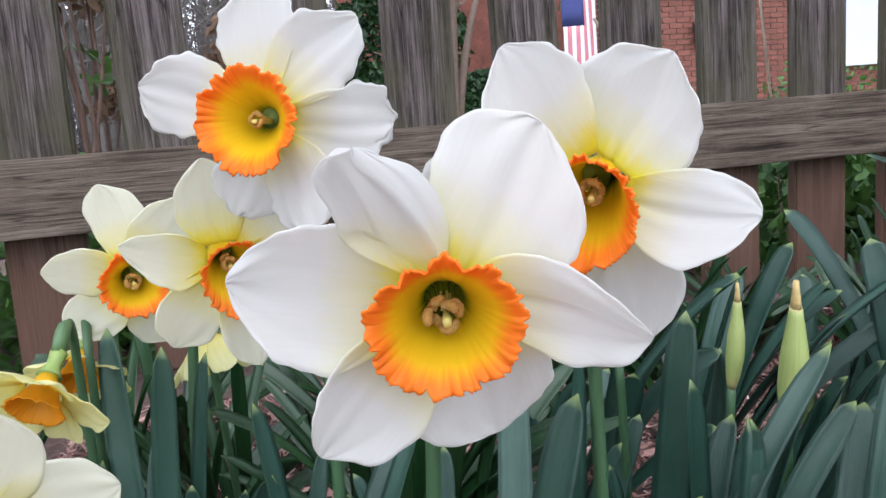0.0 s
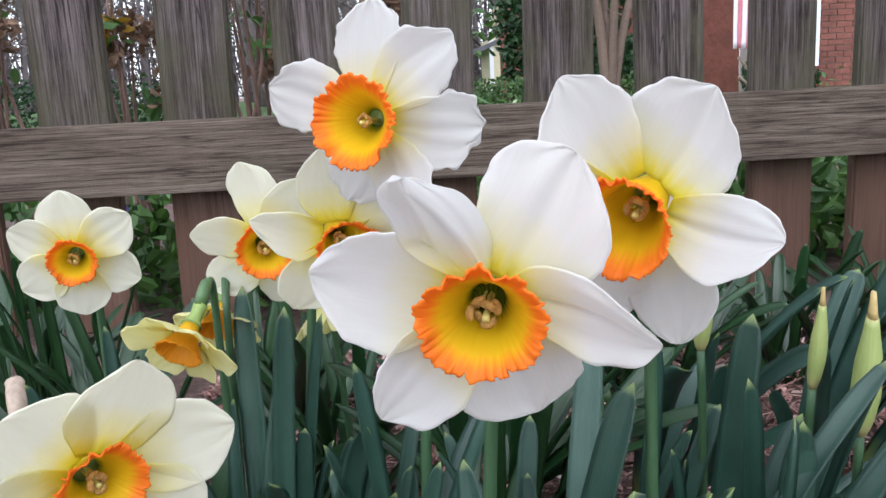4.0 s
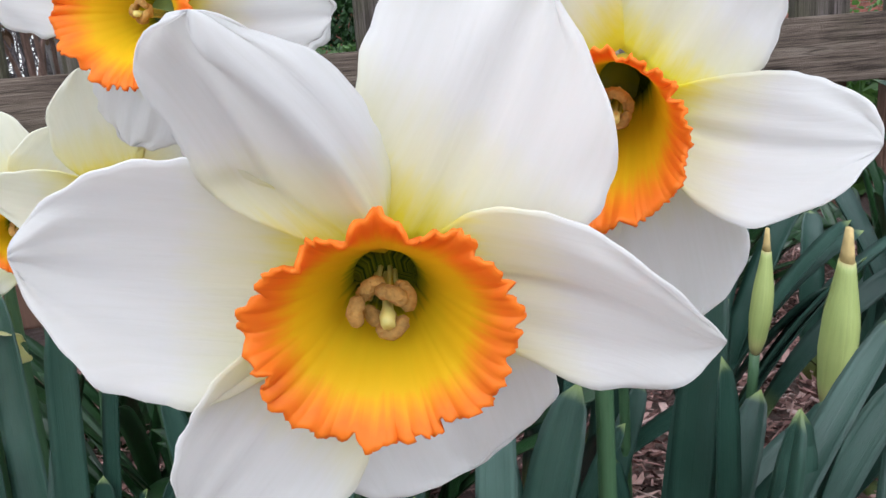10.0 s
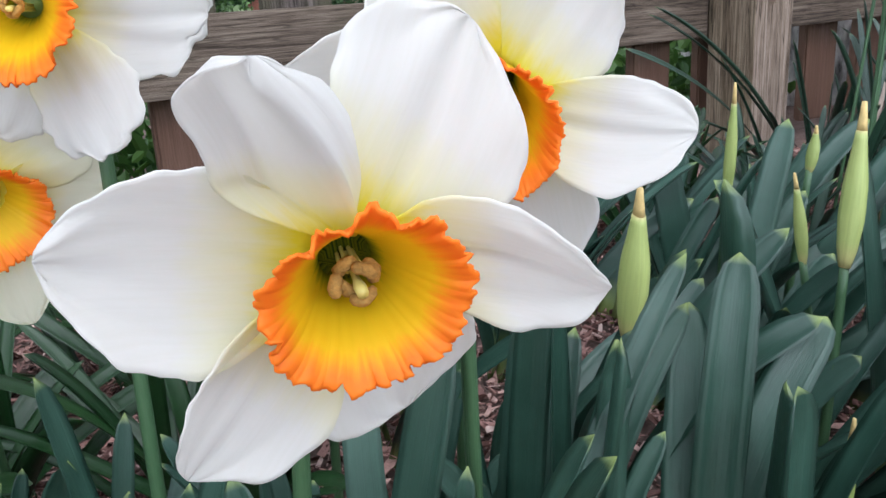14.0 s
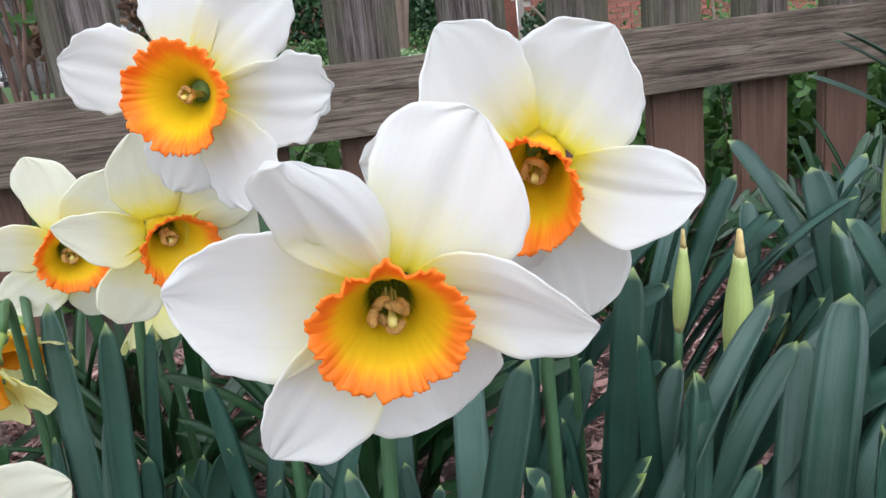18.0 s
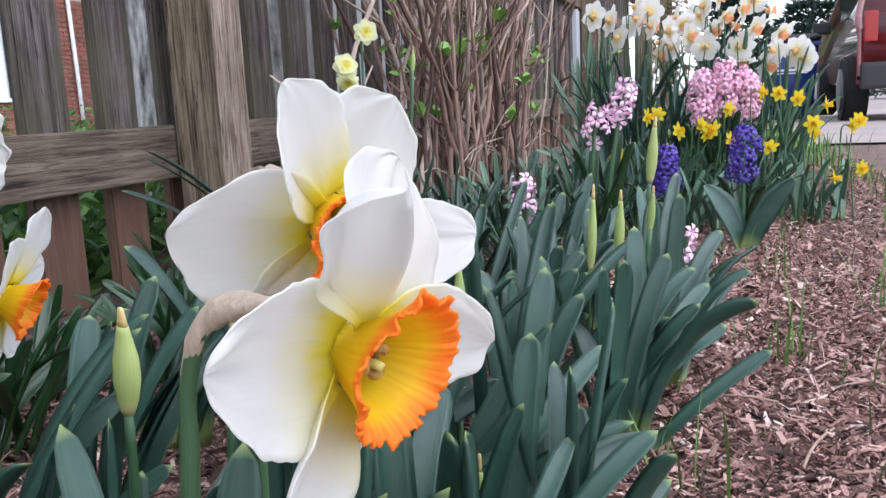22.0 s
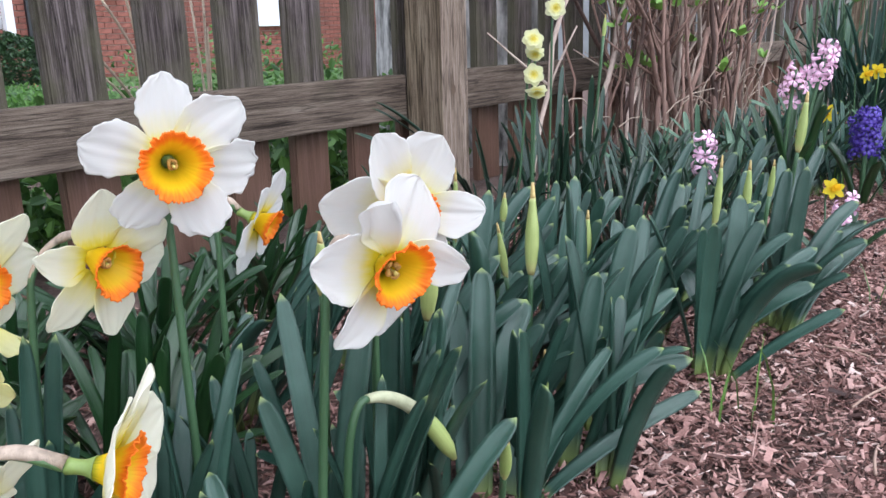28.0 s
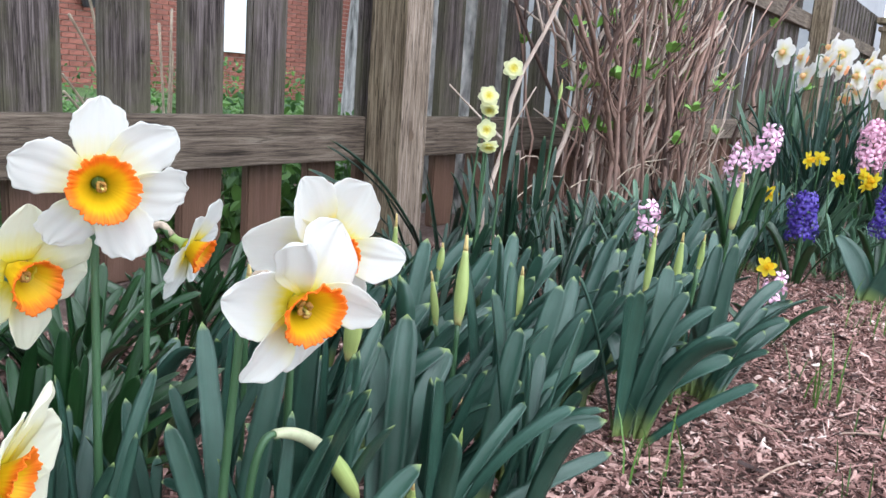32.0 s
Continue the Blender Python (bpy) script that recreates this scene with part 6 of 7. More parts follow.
def far_woods():
    """A belt of bare winter trees far across the street, as one mesh of slim trunks and twigs."""
    rng = np.random.default_rng(91)
    n_t = 6200
    x, y = rng.uniform(-34, 14, n_t), rng.uniform(44, 58, n_t)
    z = 9.5 * rng.random(n_t) ** 1.25
    length, rad = rng.uniform(0.8, 3.2, n_t), rng.uniform(0.02, 0.07, n_t)
    trunk = rng.random(n_t) < 0.05
    z[trunk], length[trunk], rad[trunk] = -0.3, rng.uniform(5, 10, trunk.sum()), rng.uniform(0.08, 0.2, trunk.sum())
    way = rng.normal(0, 1, (n_t, 3)) * np.array((0.7, 0.5, 0.5)) + np.array((0, 0, 0.6))
    way[trunk] = rng.normal(0, 0.06, (trunk.sum(), 3)) + np.array((0, 0, 1.0))
    way /= np.linalg.norm(way, axis=1)[:, None]
    p = np.stack([x, y, z], 1)
    side = np.cross(way, rng.normal(0, 1, (n_t, 3)))
    side /= np.linalg.norm(side, axis=1)[:, None]
    up, end = np.cross(way, side), p + way * length[:, None]
    ring = [np.cos(q) * side + np.sin(q) * up for q in (0.0, 2.094, 4.189)]
    vv = np.stack([p + rad[:, None] * r for r in ring] + [end + 0.3 * rad[:, None] * r for r in ring], 1).reshape(-1, 3)
    ff = (np.arange(n_t)[:, None, None] * 6 + np.array([(0, 1, 4, 3), (1, 2, 5, 4), (2, 0, 3, 5)])[None]).reshape(-1, 4)
    m = foliage_mat("winter_wood_bark", (0.07, 0.058, 0.06), (0.19, 0.155, 0.16), 0.9)
    tagged(new("far_woods", mesh("far_woods", vv, ff, m, smooth=False)), "belt of bare winter trees far across the street", "trees", kind="stuff")


far_woods()


def dry_shrub(at, seed):
    rng = np.random.default_rng(seed)
    thing = empty("dry_hydrangea", at, label="bare shrub with dry brown flower heads behind the fence", category="shrub")
    for k in range(9):
        tip = np.array((rng.normal(0, 0.06), rng.normal(0, 0.06), rng.uniform(0.28, 0.62)))
        line = bezier([(rng.normal(0, 0.05), rng.normal(0, 0.05), 0), tip * np.array((0.3, 0.3, 0.6)), tip], 8)
        part("branch", tube("branch", line, np.linspace(0.005, 0.002, 8), BARK, 6), thing)
        leaf_cloud("flower_head", tuple(tip), (0.055, 0.055, 0.045), 90, 0.024, F_DRY, "", "", seed * 10 + k, parent=thing)
        if k < 5:
            leaf_cloud("dry_foliage", tuple(line[5]), (0.05, 0.05, 0.05), 7, 0.035, F_COVER, "", "", seed * 10 + 50 + k, parent=thing)
    return thing


dry_shrub((-1.49, 0.50, 0), 6)
dry_shrub((-1.25, 0.50, 0), 7)
dry_shrub((-1.05, 0.60, 0), 8)
dry_shrub((-1.75, 0.6, 0), 9)
leaf_cloud("yellow_leaves", (-1.497, 0.47, 0.435), (0.035, 0.03, 0.02), 12, 0.045, F_YEL, "few yellow leaves left on a bare shrub", "leaves", 770)
STALK = plain("pale_dry_stalk", (0.46, 0.37, 0.28), 0.85, 0.3, 150)
for x0, z0, x1, z1 in ((-0.470, 0.335, -0.405, 0.255), (-0.468, 0.305, -0.410, 0.245), (-0.455, 0.437, -0.395, 0.345), (-0.425, 0.505, -0.385, 0.35), (-0.263, 0.05, -0.232, 0.47), (-0.258, 0.05, -0.230, 0.39), (-0.250, 0.03, -0.262, 0.44), (-0.10, 0.02, -0.14, 0.50), (-0.56, 0.02, -0.53, 0.50)):
    line = bezier([(x0, 0.30, z0), ((x0 + x1) / 2 + 0.006, 0.305, (z0 + z1) / 2), (x1, 0.31, z1)], 7)
    if min(z0, z1) > 0.2:
        low = line[0] if z0 < z1 else line[-1]
        line = np.concatenate([line if z0 > z1 else line[::-1], bezier([low, low + (0.02, 0.02, -0.10), (low[0] + 0.03, 0.34, 0.0)], 6)[1:]])
    tagged(new("dry_stalk", tube("dry_stalk", line, 0.0026, STALK, 6)), "pale dry plant stalk behind the fence", "stalk", "dry stalks")
leaf_cloud("spring_shoots", (-0.84, 0.60, 0.42), (0.05, 0.04, 0.07), 16, 0.03, F_COVER, "fresh green shoots on a twig behind the fence", "leaves", 771)
# the old tree trunk close behind the fence
LICHEN = plain("lichen_bark", (0.48, 0.46, 0.44), 0.95, 1.0, 40, bumpy=1.0, dist=0.02, stretch=(1, 1, 0.35))
bm = bmesh.new()
bmesh.ops.create_cone(bm, cap_ends=True, segments=40, radius1=0.26, radius2=0.21, depth=3.0, matrix=Matrix.Translation((0, 0, 1.45)))
bmesh.ops.subdivide_edges(bm, edges=[e for e in bm.edges if abs(e.verts[0].co.z - e.verts[1].co.z) > 1], cuts=60)
for v in bm.verts:
    w = math.atan2(v.co.y, v.co.x)
    k = 1 + 0.05 * noise.noise((math.cos(w) * 6, math.sin(w) * 6, v.co.z * 2.5)) + 0.03 * noise.noise((math.cos(w) * 17, math.sin(w) * 17, v.co.z * 7))
    v.co.x, v.co.y = v.co.x * k, v.co.y * k
trunk = empty("old_tree", (0.80, 0.42, 0), label="old tree trunk with pale lichened bark behind the fence", category="tree")
part("trunk", bm_mesh("trunk", bm, LICHEN, True), trunk)


# ---------------------------------------------------------------- brick house and neighbours
def brick_house():
    y0, zb = 9.6, -0.3
    house = empty("brick_house", (0, y0, zb), label="red brick house with white trim and black shutters", category="house")
    brick = plain("red_brick", (0.225, 0.082, 0.060), 0.9, 0.45, 25, bumpy=0.4, dist=0.004)
    white = plain("white_paint", (0.78, 0.79, 0.82), 0.5, 0.06, 12)
    black = plain("black_shutter_paint", (0.02, 0.02, 0.023), 0.45, 0.3, 30)
    mortar = plain("mortar", (0.33, 0.28, 0.25), 0.95, 0.15, 30)
    bm = bmesh.new()
    for x0, x1, z0, z1 in ((3.70, 7.90, 0, 5.2), (7.90, 9.0, 0, 0.95), (7.90, 9.0, 2.5, 5.2), (9.0, 20, 0, 5.2)):
        bmesh.ops.create_cube(bm, size=1, matrix=Matrix.Translation(((x0 + x1) / 2, 0.12, (z0 + z1) / 2)) @ Matrix.Diagonal((x1 - x0, 0.2, z1 - z0, 1)))
    part("wall", bm_mesh("wall", bm, mortar), house)
    unit_b = box_mesh("brick", (0.205, 0.03, 0.064), brick, 0.004)
    bw, bh = 0.215, 0.075
    rest, n_obj = [], 0
    for row in range(0, 34):
        for col in range(0, 59):
            x = 3.81 + col * bw + (bw / 2 if row % 2 else 0)
            z = 0.04 + row * bh
            if 7.80 < x < 9.1 and 0.90 < z < 2.55:
                continue
            if x < 9.6 and 4 <= row < 22 and n_obj < 300 and (5.2 < x < 6.6 or x > 7.4):
                ob = part("brick", unit_b, house)
                ob.location = (x, 0.012, z)
                n_obj += 1
            else:
                rest.append((x, z))
    o = np.array([(-1, -1, -1), (1, -1, -1), (1, 1, -1), (-1, 1, -1), (-1, -1, 1), (1, -1, 1), (1, 1, 1), (-1, 1, 1)]) * (0.1025, 0.015, 0.032)
    v = (np.array([(x, 0.012, z) for x, z in rest])[:, None] + o[None]).reshape(-1, 3)
    q = np.array([(0, 1, 5, 4), (1, 2, 6, 5), (3, 0, 4, 7), (4, 5, 6, 7), (0, 3, 2, 1)])
    me = mesh("brickwork", v, (np.arange(len(rest))[:, None, None] * 8 + q[None]).reshape(-1, 4), brick, smooth=False)
    tagged(part("brickwork", me, house), kind="stuff")
    win = part("window", box_mesh("window", (1.04, 0.05, 1.50), white, 0.004, (8.40, 0.05, 1.72)), house, "white-framed window with a half-drawn white blind")
    part("blind", box_mesh("blind", (0.90, 0.02, 0.90), plain("white_blind", (0.72, 0.74, 0.80), 0.7, 0.05, 8), 0, (8.40, 0.018, 1.42)), win)
    # the sky's reflection is put into the pane's pale blue base colour
    part("pane", box_mesh("pane", (0.90, 0.012, 0.50), plain("sky_tinted_pane", (0.30, 0.42, 0.46), 0.08, 0.15, 6, bumpy=0.02), 0, (8.40, 0.018, 2.17)), win, "upper pane coloured pale blue to imitate a mirrored sky")
    part("sash_bar", box_mesh("sash_bar", (0.92, 0.03, 0.05), white, 0, (8.40, 0.004, 1.895)), win)
    part("sill", box_mesh("sill", (1.1, 0.12, 0.06), white, 0.005, (8.40, -0.02, 0.93)), win)
    sh = part("shutter", box_mesh("shutter", (0.26, 0.04, 1.56), black, 0.004, (9.03, -0.02, 1.72)), house)
    for k in range(16):
        part("slat", box_mesh("slat", (0.20, 0.012, 0.05), black, 0, (9.03, -0.044, 1.06 + 0.088 * k)), sh)
    part("downspout", tube("downspout", [(10.24, -0.06, 5.1), (10.26, -0.06, 3.0), (10.29, -0.06, 1.5), (10.30, -0.06, 0.2)], 0.035, white, 8), house, "white downspout")
    part("pilaster", box_mesh("pilaster", (0.11, 0.12, 4.4), white, 0.01, (4.09, -0.04, 2.95)), house, "white painted corner board")
    part("door_trim", box_mesh("door_trim", (0.05, 0.10, 2.6), white, 0.008, (4.60, -0.03, 1.95)), house)
    part("shutter", box_mesh("shutter", (0.23, 0.05, 2.6), black, 0.006, (4.45, -0.03, 1.60)), house)
    bm = bmesh.new()
    bmesh.ops.create_cone(bm, cap_ends=True, segments=8, radius1=0.085, radius2=0.135, depth=0.30, matrix=Matrix.Translation((5.53, -0.14, 1.47)))
    bmesh.ops.bevel(bm, geom=list(bm.edges), offset=0.012, segments=2, affect="EDGES")
    lan = part("porch_lantern", bm_mesh("porch_lantern", bm, black), house, "black porch lantern on a wall bracket")
    part("cap", tube("cap", [(5.53, -0.14, 1.62), (5.53, -0.14, 1.66), (5.53, -0.14, 1.72)], np.array([0.15, 0.10, 0.03]), black, 8), lan)
    part("bracket", tube("bracket", bezier([(5.53, 0.0, 2.05), (5.53, -0.14, 2.05), (5.53, -0.14, 1.72)], 8), 0.018, black, 7), lan)
    part("back_plate", box_mesh("back_plate", (0.22, 0.05, 0.30), black, 0.015, (5.51, -0.03, 2.12)), lan)
    part("roof", box_mesh("roof", (17, 1.2, 0.2), plain("dark_shingle", (0.07, 0.065, 0.065), 0.9, 0.3, 20), 0.02, (12, 0.3, 5.3)), house)
    # the darker wing set further back
    dark = plain("shaded_red_brick", (0.20, 0.07, 0.05), 0.9, 0.35, 30)
    wing = empty("brick_wing", (0, 15, -0.3), label="dark red brick wing beyond the hedge", category="house")
    part("wall", box_mesh("wall", (4.6, 0.3, 5.5), dark, 0.02, (3.6, 0, 2.75)), wing)
    part("door", box_mesh("door", (1.1, 0.08, 2.2), black, 0.01, (2.6, -0.18, 1.2)), wing)


brick_house()


def flag():
    thing = empty("flag", (3.18, 8.3, 0), label="striped red and white flag with blue canton hanging from a pole", category="flag")
    red = plain("red_cloth", (0.60, 0.20, 0.24), 0.8, 0.15, 30)
    wht = plain("white_cloth", (0.76, 0.74, 0.78), 0.8, 0.08, 30)
    blu = plain("blue_cloth", (0.05, 0.06, 0.2), 0.8, 0.15, 30)
    w = 0.075
    for k in range(9):
        z1 = 1.25 if k < 5 else 2.1
        rows = []
        for i in range(9):
            z = 0.58 + (z1 - 0.58) * i / 8
            for j in range(3):
                x = (k + j / 2) * w * 0.62
                rows.append((x - 0.21, 0.03 * math.sin(x * 14 + z * 1.5), z))
        ob = part("stripe", mesh("stripe", rows, grid_faces(9, 3), red if k % 2 else wht), thing)
        ob.modifiers.new("thickness", "SOLIDIFY").thickness = 0.004
    rows = [((j / 8) * 0.26 - 0.225, 0.03 * math.sin(((j / 8) * 0.26 - 0.02) * 14 + z * 1.5) - 0.003, z) for z in np.linspace(1.25, 2.1, 6) for j in range(9)]
    ob = part("canton", mesh("canton", rows, grid_faces(6, 9), blu), thing)
    ob.modifiers.new("thickness", "SOLIDIFY").thickness = 0.004
    part("pole", tube("pole", [(0.25, 1.2, 1.6), (0.0, 0.0, 2.12), (-0.1, -0.5, 2.34)], 0.015, plain("white_pole", (0.7, 0.7, 0.7), 0.4, 0.05, 10), 8), thing)


flag()


def cottage():
    thing = empty("yellow_house", (3.6, 30, -0.5), label="distant pale yellow house with grey gable roof", category="house")
    wall = plain("pale_yellow_siding", (0.62, 0.55, 0.36), 0.8, 0.1, 6)
    white = plain("white_gable_trim", (0.78, 0.78, 0.8), 0.6, 0.05, 5)
    roof = plain("grey_shingle", (0.14, 0.14, 0.16), 0.9, 0.25, 8)
    part("wall", box_mesh("wall", (1.7, 3.0, 2.4), wall, 0.02, (0.2, 0, 1.2)), thing)
    part("upper_wall", box_mesh("upper_wall", (1.3, 2.6, 1.4), wall, 0.02, (0.5, 0.6, 3.0)), thing)
    rf = mesh("roof", [(-1.2, -1.6, 1.9), (1.2, -1.6, 2.9), (1.2, 1.6, 2.9), (-1.2, 1.6, 1.9), (-1.2, -1.6, 2.05), (1.2, -1.6, 3.05), (1.2, 1.6, 3.05), (-1.2, 1.6, 2.05)], [(0, 1, 5, 4), (1, 2, 6, 5), (2, 3, 7, 6), (3, 0, 4, 7), (4, 5, 6, 7), (3, 2, 1, 0)], roof, smooth=False)
    part("roof", rf, thing)
    part("trim", box_mesh("trim", (0.14, 0.1, 2.4), white, 0, (-0.66, -1.52, 1.2)), thing)
    win = part("window", box_mesh("window", (0.4, 0.08, 0.6), white, 0.01, (-0.1, -1.54, 0.9)), thing)
    part("pane", box_mesh("pane", (0.3, 0.03, 0.5), roof, 0, (-0.1, -1.59, 0.9)), win)
    g = empty("white_house", (-1.2, 34, -0.5), label="distant white clapboard house", category="house")
    part("wall", box_mesh("wall", (3.0, 3, 2.6), white, 0.02, (0, 0, 1.3)), g)
    part("roof", box_mesh("roof", (3.4, 3.4, 0.5), roof, 0.1, (0, 0, 2.8)), g)


cottage()


# ---------------------------------------------------------------- the far end: drive, bin, car, conifers
def sheet(name, x0, x1, y0, y1, lift, mat, label, category, edge=0.05):
    xs, ys = np.linspace(x0, x1, 40), np.linspace(y0, y1, 14)
    rows = []
    for x in xs:
        for j, y in enumerate(ys):
            yy = y + (edge * noise.noise((x * 1.7, j, 4.0)) if j in (0, 13) else 0)
            rows.append((x, yy, ground_z(x, yy) + lift))
    me = mesh(name, rows, grid_faces(len(xs), len(ys)), mat)
    me.flip_normals()
    return tagged(new(name, me), label, category, kind="structure")


DRIVE = plain("pale_concrete", (0.25, 0.205, 0.19), 0.9, 0.25, 14, bumpy=0.5, dist=0.01)
LAWN = plain("lawn_turf", (0.07, 0.13, 0.03), 0.9, 0.5, 60, bumpy=1.0, dist=0.02)
sheet("driveway", 3.4, 40, -7.0, -1.22, 0.012, DRIVE, "pale worn concrete driveway with ragged edge", "driveway")
sheet("lawn", 4.5, 60, -1.15, -0.25, 0.010, LAWN, "strip of green lawn beside the driveway", "lawn")
sheet("back_lawn", -30, 40, 1.6, 60, 0.006, LAWN, "green garden behind the fence", "lawn", 0.0)
blades("grass_tuft", [(2.2 + 0.35 * k, -1.16 + 0.05 * math.sin(k * 2.3)) for k in range(10)], "tuft of rough grass along the driveway", GRASS, 0.05, 0.12, 0.006, 50, 460, 0.07, kind="stuff")


def bin_():
    zb = ground_z(9.5, -1.5)
    blue = plain("blue_plastic", (0.012, 0.028, 0.14), 0.4, 0.15, 20)
    dark = plain("dark_plastic", (0.012, 0.013, 0.018), 0.5, 0.2, 20)
    white = plain("white_print", (0.75, 0.76, 0.8), 0.6, 0.03, 20)
    thing = empty("recycling_bin", (9.5, -1.51, zb), label="blue plastic wheeled recycling bin with dark lid on the drive", category="bin")
    bm = bmesh.new()
    bmesh.ops.create_cube(bm, size=1, matrix=Matrix.Translation((0, 0, 0.47)) @ Matrix.Diagonal((0.62, 0.56, 0.86, 1)))
    for v in bm.verts:
        if v.co.z < 0.3:
            v.co.x, v.co.y = v.co.x * 0.84, v.co.y * 0.84
    bmesh.ops.bevel(bm, geom=list(bm.edges), offset=0.035, segments=3, affect="EDGES")
    body = part("body", bm_mesh("body", bm, blue, True), thing)
    part("rim", box_mesh("rim", (0.66, 0.60, 0.05), blue, 0.012, (0, 0, 0.885)), body)
    bm = bmesh.new()
    bmesh.ops.create_cube(bm, size=1, matrix=Matrix.Translation((0, 0, 0.95)) @ Matrix.Diagonal((0.70, 0.62, 0.09, 1)))
    for v in bm.verts:
        if v.co.z > 0.95:
            v.co.x, v.co.y = v.co.x * 0.86, v.co.y * 0.86
    bmesh.ops.bevel(bm, geom=list(bm.edges), offset=0.02, segments=3, affect="EDGES")
    part("lid", bm_mesh("lid", bm, dark, True), thing)
    for s in (-1, 1):
        bm = bmesh.new()
        bmesh.ops.create_cone(bm, cap_ends=True, segments=24, radius1=0.13, radius2=0.13, depth=0.05, matrix=Matrix.Translation((-0.24, s * 0.27, 0.13)) @ Matrix.Rotation(radians(90), 4, "X"))
        part("wheel", bm_mesh("wheel", bm, dark, False), thing)
    part("handle", tube("handle", [(-0.37, -0.22, 0.92), (-0.40, -0.2, 0.94), (-0.40, 0.2, 0.94), (-0.37, 0.22, 0.92)], 0.014, dark, 8), thing)
    for k in range(3):
        a0 = radians(90 + 120 * k + 14)
        pts = [(-0.325 + 0.012, 0.055 * math.cos(a0 + q), 0.70 + 0.055 * math.sin(a0 + q)) for q in np.linspace(0, 1.6, 7)]
        part("arrow_mark", tube("arrow_mark", pts, 0.008, white, 6), body)
    part("print_bar", box_mesh("print_bar", (0.006, 0.32, 0.024), white, 0, (-0.312, 0, 0.60)), body)
    part("print_bar", box_mesh("print_bar", (0.006, 0.34, 0.012), white, 0, (-0.310, 0, 0.565)), body)


bin_()


def car():
    zb = ground_z(10, -3)
    m, n, l, b = material("dark_red_car_paint")
    b.inputs["Base Color"].default_value = (0.13, 0.008, 0.010, 1)
    b.inputs["Roughness"].default_value, b.inputs["Coat Weight"].default_value = 0.35, 0.8
    fl = noise_tex(n, l, mapped(n, l, "Object"), 3, 3)
    bump(n, l, b, fl.outputs[0], 0.03, 0.01)
    rubber = plain("tyre_rubber", (0.015, 0.015, 0.016), 0.85, 0.2, 60)
    alloy = plain("grey_alloy", (0.4, 0.4, 0.42), 0.35, 0.1, 20, metal=0.9)
    glass = plain("dark_car_glass", (0.01, 0.012, 0.014), 0.08, 0.1, 5)
    trim = plain("black_trim", (0.02, 0.02, 0.022), 0.6, 0.1, 20)
    thing = empty("parked_car", (8.1, -3.0, zb), label="dark red sport utility car parked on the drive", category="car")
    side = [(0.0, 0.42), (0.05, 0.95), (0.28, 1.08), (0.65, 1.58), (1.0, 1.68), (2.6, 1.66), (3.35, 1.12), (4.3, 1.0), (4.55, 0.75), (4.55, 0.42)]
    verts, k = [], len(side)
    for y, q in ((-0.92, 0.9), (-0.95, 1.0), (0.95, 1.0), (0.92, 0.9)):
        for x, z in side:
            inset = 0.16 * max(0.0, z - 1.05) / 0.6
            verts.append((2.27 + (x - 2.27) * (0.99 if q < 1 else 1), y * (1 - inset), z))
    faces = [(a * k + i, a * k + i + 1, (a + 1) * k + i + 1, (a + 1) * k + i) for a in range(3) for i in range(k - 1)]
    faces += [tuple(range(k))[::-1], tuple(range(3 * k, 4 * k)), tuple(a * k for a in range(4)), tuple(a * k + k - 1 for a in range(4))[::-1]]
    bmm = bmesh.new()
    tmp = mesh("body", verts, faces, m, smooth=False)
    bmm.from_mesh(tmp)
    bmesh.ops.recalc_face_normals(bmm, faces=bmm.faces)
    bmesh.ops.bevel(bmm, geom=list(bmm.edges), offset=0.05, segments=3, affect="EDGES")
    part("body", bm_mesh("body", bmm, m, True), thing)
    for x in (0.9, 3.6):
        for s in (-1, 1):
            bm = bmesh.new()
            bmesh.ops.create_cone(bm, cap_ends=True, segments=32, radius1=0.36, radius2=0.36, depth=0.24, matrix=Matrix.Translation((x, s * 0.88, 0.36)) @ Matrix.Rotation(radians(90), 4, "X"))
            bmesh.ops.bevel(bm, geom=[e for e in bm.edges if len(e.link_faces) == 2 and e.calc_face_angle(0) > 1], offset=0.03, segments=2, affect="EDGES")
            w = part("wheel", bm_mesh("tyre", bm, rubber, False), thing)
            bm = bmesh.new()
            bmesh.ops.create_cone(bm, cap_ends=True, segments=24, radius1=0.23, radius2=0.20, depth=0.26, matrix=Matrix.Translation((x, s * 0.89, 0.36)) @ Matrix.Rotation(radians(90), 4, "X"))
            part("rim", bm_mesh("rim", bm, alloy, False), w)
    for s in (-1, 1):
        part("side_window", box_mesh("side_window", (1.9, 0.02, 0.36), glass, 0.005, (1.75, s * 0.845, 1.36)), thing)
        part("mirror", box_mesh("mirror", (0.12, 0.22, 0.15), trim, 0.03, (3.0, s * 1.02, 1.15)), thing)
        part("tail_light", box_mesh("tail_light", (0.06, 0.12, 0.3), plain("red_lens", (0.3, 0.01, 0.01), 0.2, 0.05, 10), 0.015, (0.05, s * 0.84, 0.98)), thing)
    part("bumper", box_mesh("bumper", (0.16, 1.86, 0.26), trim, 0.04, (-0.02, 0, 0.50)), thing)
    part("rear_window", box_mesh("rear_window", (0.03, 1.3, 0.36), glass, 0.008, (0.44, 0, 1.34)), thing)


car()


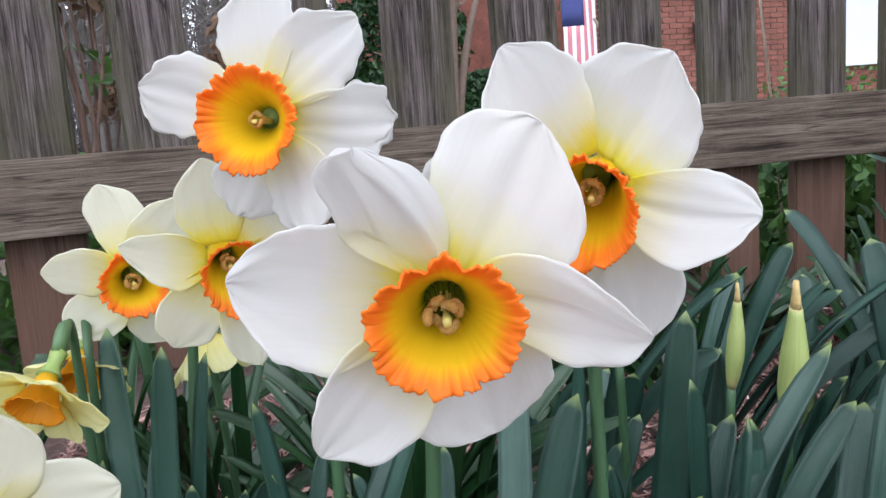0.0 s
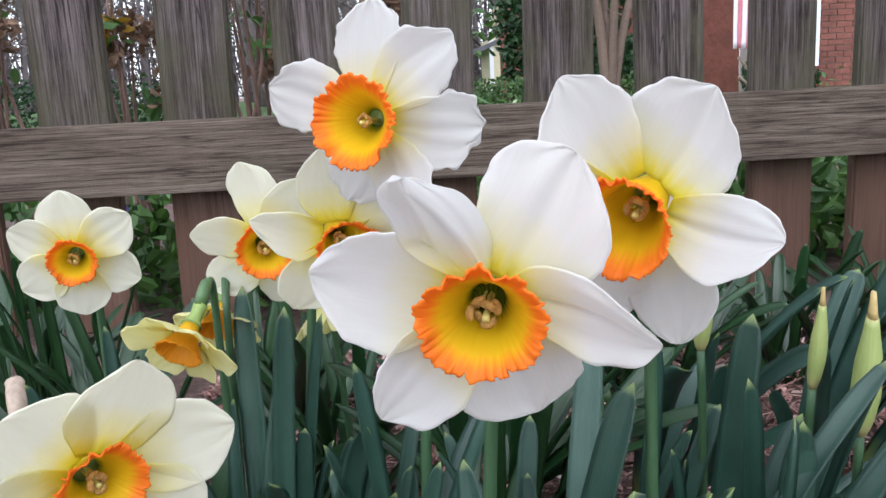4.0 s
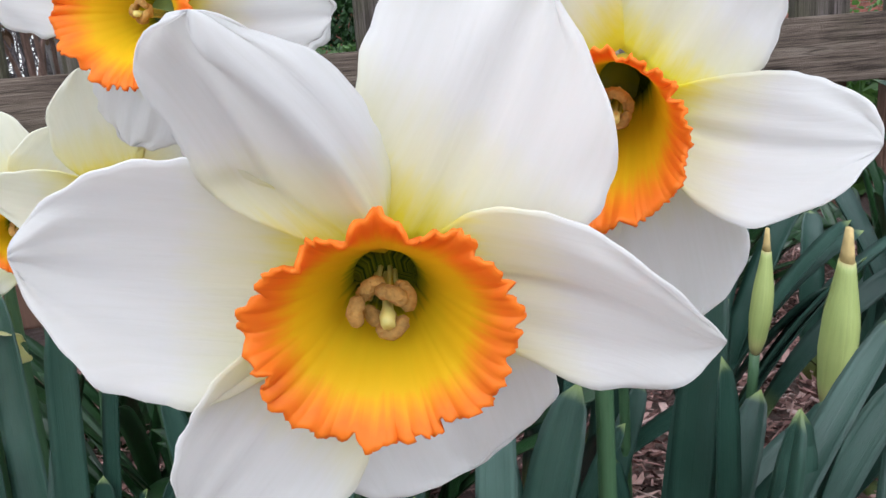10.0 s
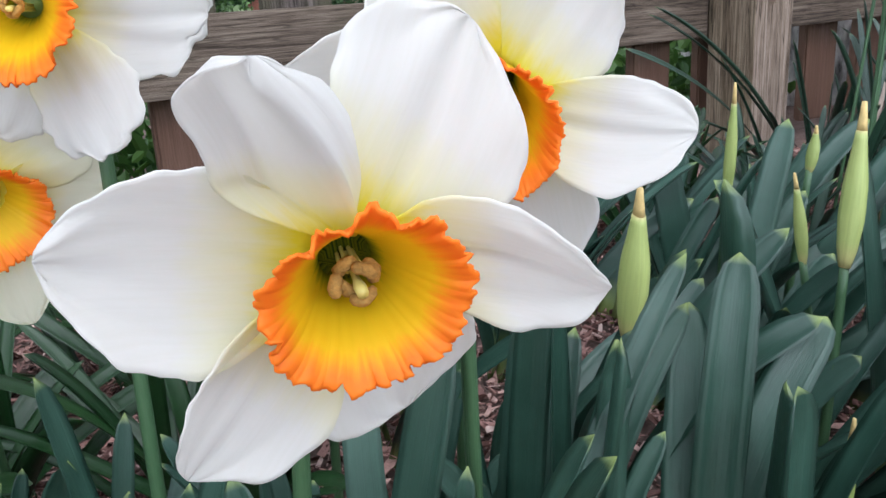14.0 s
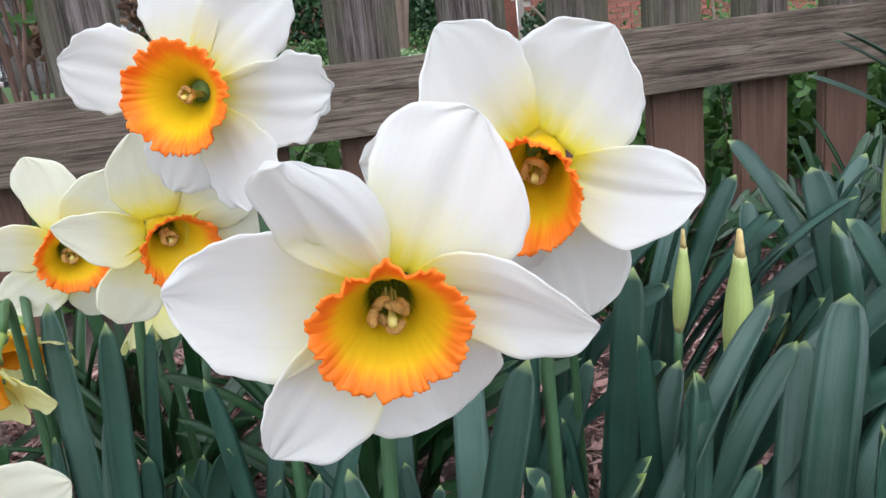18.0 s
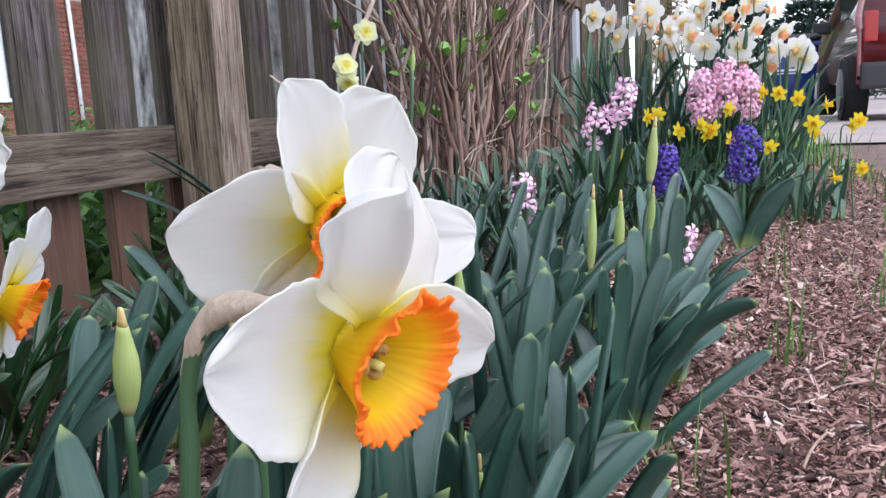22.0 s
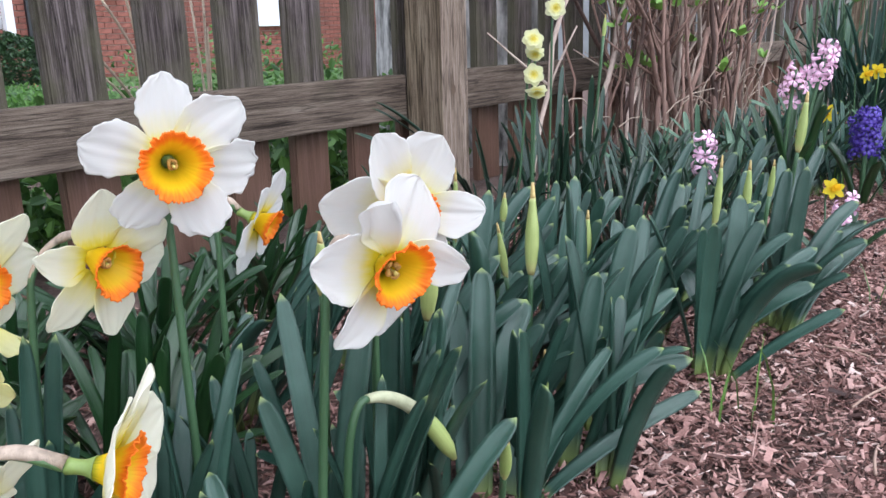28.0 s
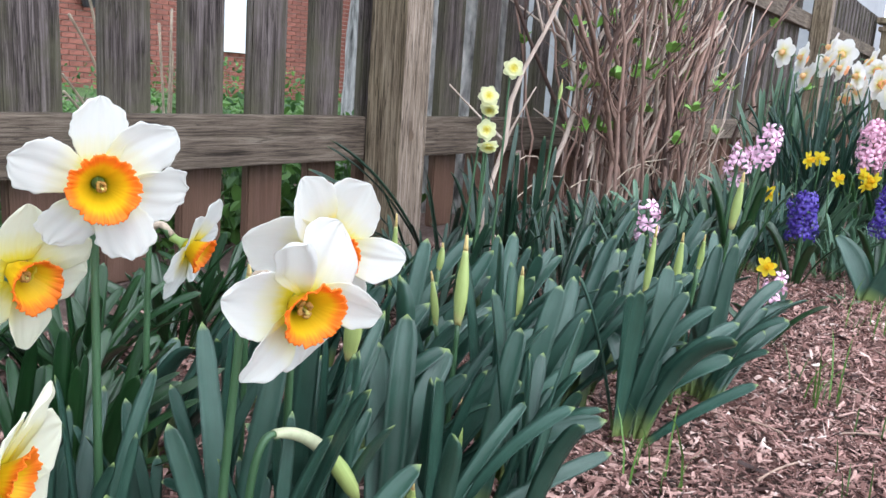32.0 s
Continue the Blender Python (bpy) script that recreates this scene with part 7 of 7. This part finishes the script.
def conifer(at, height, width, seed, label):
    rng = np.random.default_rng(seed)
    thing = empty("conifer", at, label=label, category="tree")
    part("trunk", tube("trunk", [(0, 0, -0.1), (0, 0, height * 0.5), (0, 0, height)], np.array([0.09, 0.05, 0.01]), GREYBARK, 7), thing)
    P, V = [], []
    for k in range(170):
        q = rng.random() ** 0.8
        z = height * (0.04 + 0.96 * q)
        a = rng.uniform(0, 6.28)
        ln = width / 2 * (1 - q) ** 0.8 * rng.uniform(0.75, 1.15) + 0.06
        for i in range(46):
            s = rng.random() ** 0.7
            P.append((ln * s * math.cos(a) + rng.normal(0, 0.05), ln * s * math.sin(a) + rng.normal(0, 0.05), z - 0.16 * ln * s + 0.10 * ln * s * s + rng.normal(0, 0.035)))
            V.append((math.cos(a) + rng.normal(0, 0.6), math.sin(a) + rng.normal(0, 0.6), rng.normal(0.1, 0.5)))
    P, V = np.array(P), np.array(V)
    V /= np.linalg.norm(V, axis=1)[:, None]
    w = np.cross(V, rng.normal(0, 1, V.shape))
    w /= np.linalg.norm(w, axis=1)[:, None]
    quad = np.stack([P, P + V * 0.10 + w * 0.034, P + V * 0.22, P + V * 0.10 - w * 0.034], 1).reshape(-1, 3)
    me = bpy.data.meshes.new("crown")
    me.from_pydata(quad.tolist(), [], np.arange(len(quad)).reshape(-1, 4).tolist())
    me.materials.append(F_CON)
    part("crown", me, thing)


conifer((20.0, -0.95, -0.3), 3.9, 1.9, 61, "dark green spruce beyond the lawn")
conifer((21.5, -2.7, -0.3), 4.8, 2.4, 62, "taller dark green spruce beyond the drive")
conifer((26.0, -5.2, -0.3), 5.5, 3.0, 63, "dark spruce far behind the parked car")

# fence end post with a cap, vine behind it and the grey house beyond
end = empty("capped_post", (6.85, -0.10, 0), label="weathered square fence post with a moulded cap", category="post", kind="structure")
part("shaft", box_mesh("shaft", (0.15, 0.15, 1.5), POSTM, 0.006, (0, 0, 0.35)), end)
part("collar", box_mesh("collar", (0.20, 0.20, 0.04), POSTM, 0.008, (0, 0, 1.06)), end)
part("cap", box_mesh("cap", (0.24, 0.24, 0.05), POSTM, 0.012, (0, 0, 1.13)), end)
vine = empty("vine", (8.9, -0.15, -0.15), label="brown climbing vine with new leaves over a post", category="vine")
part("support", box_mesh("support", (0.14, 0.14, 1.9), POSTM, 0.01, (0, 0, 0.95)), vine)
leaf_cloud("foliage", (0, 0, 1.15), (0.30, 0.30, 0.75), 900, 0.06, F_DRY, "", "", 780, parent=vine)
leaf_cloud("new_leaves", (0, 0, 1.25), (0.30, 0.30, 0.65), 260, 0.06, F_HEDGE, "", "", 781, parent=vine)
grey = empty("grey_house", (15.5, 5.0, -0.3), label="grey sided house behind the fence with white window", category="house")
part("wall", box_mesh("wall", (6, 7, 4.5), plain("grey_siding", (0.30, 0.30, 0.32), 0.8, 0.12, 8), 0.02, (0, 0, 2.25)), grey)
gw = part("window", box_mesh("window", (0.08, 1.1, 1.3), plain("white_window_frame", (0.75, 0.75, 0.76), 0.6, 0.04, 8), 0.01, (-3.03, -1.9, 1.7)), grey)
part("pane", box_mesh("pane", (0.03, 0.9, 1.1), plain("grey_pane", (0.05, 0.06, 0.08), 0.1, 0.1, 8), 0, (-3.08, -1.9, 1.7)), gw)
part("roof", box_mesh("roof", (6.6, 7.6, 0.3), plain("dark_roof", (0.06, 0.06, 0.065), 0.9, 0.2, 8), 0.05, (0, 0, 4.6)), grey)
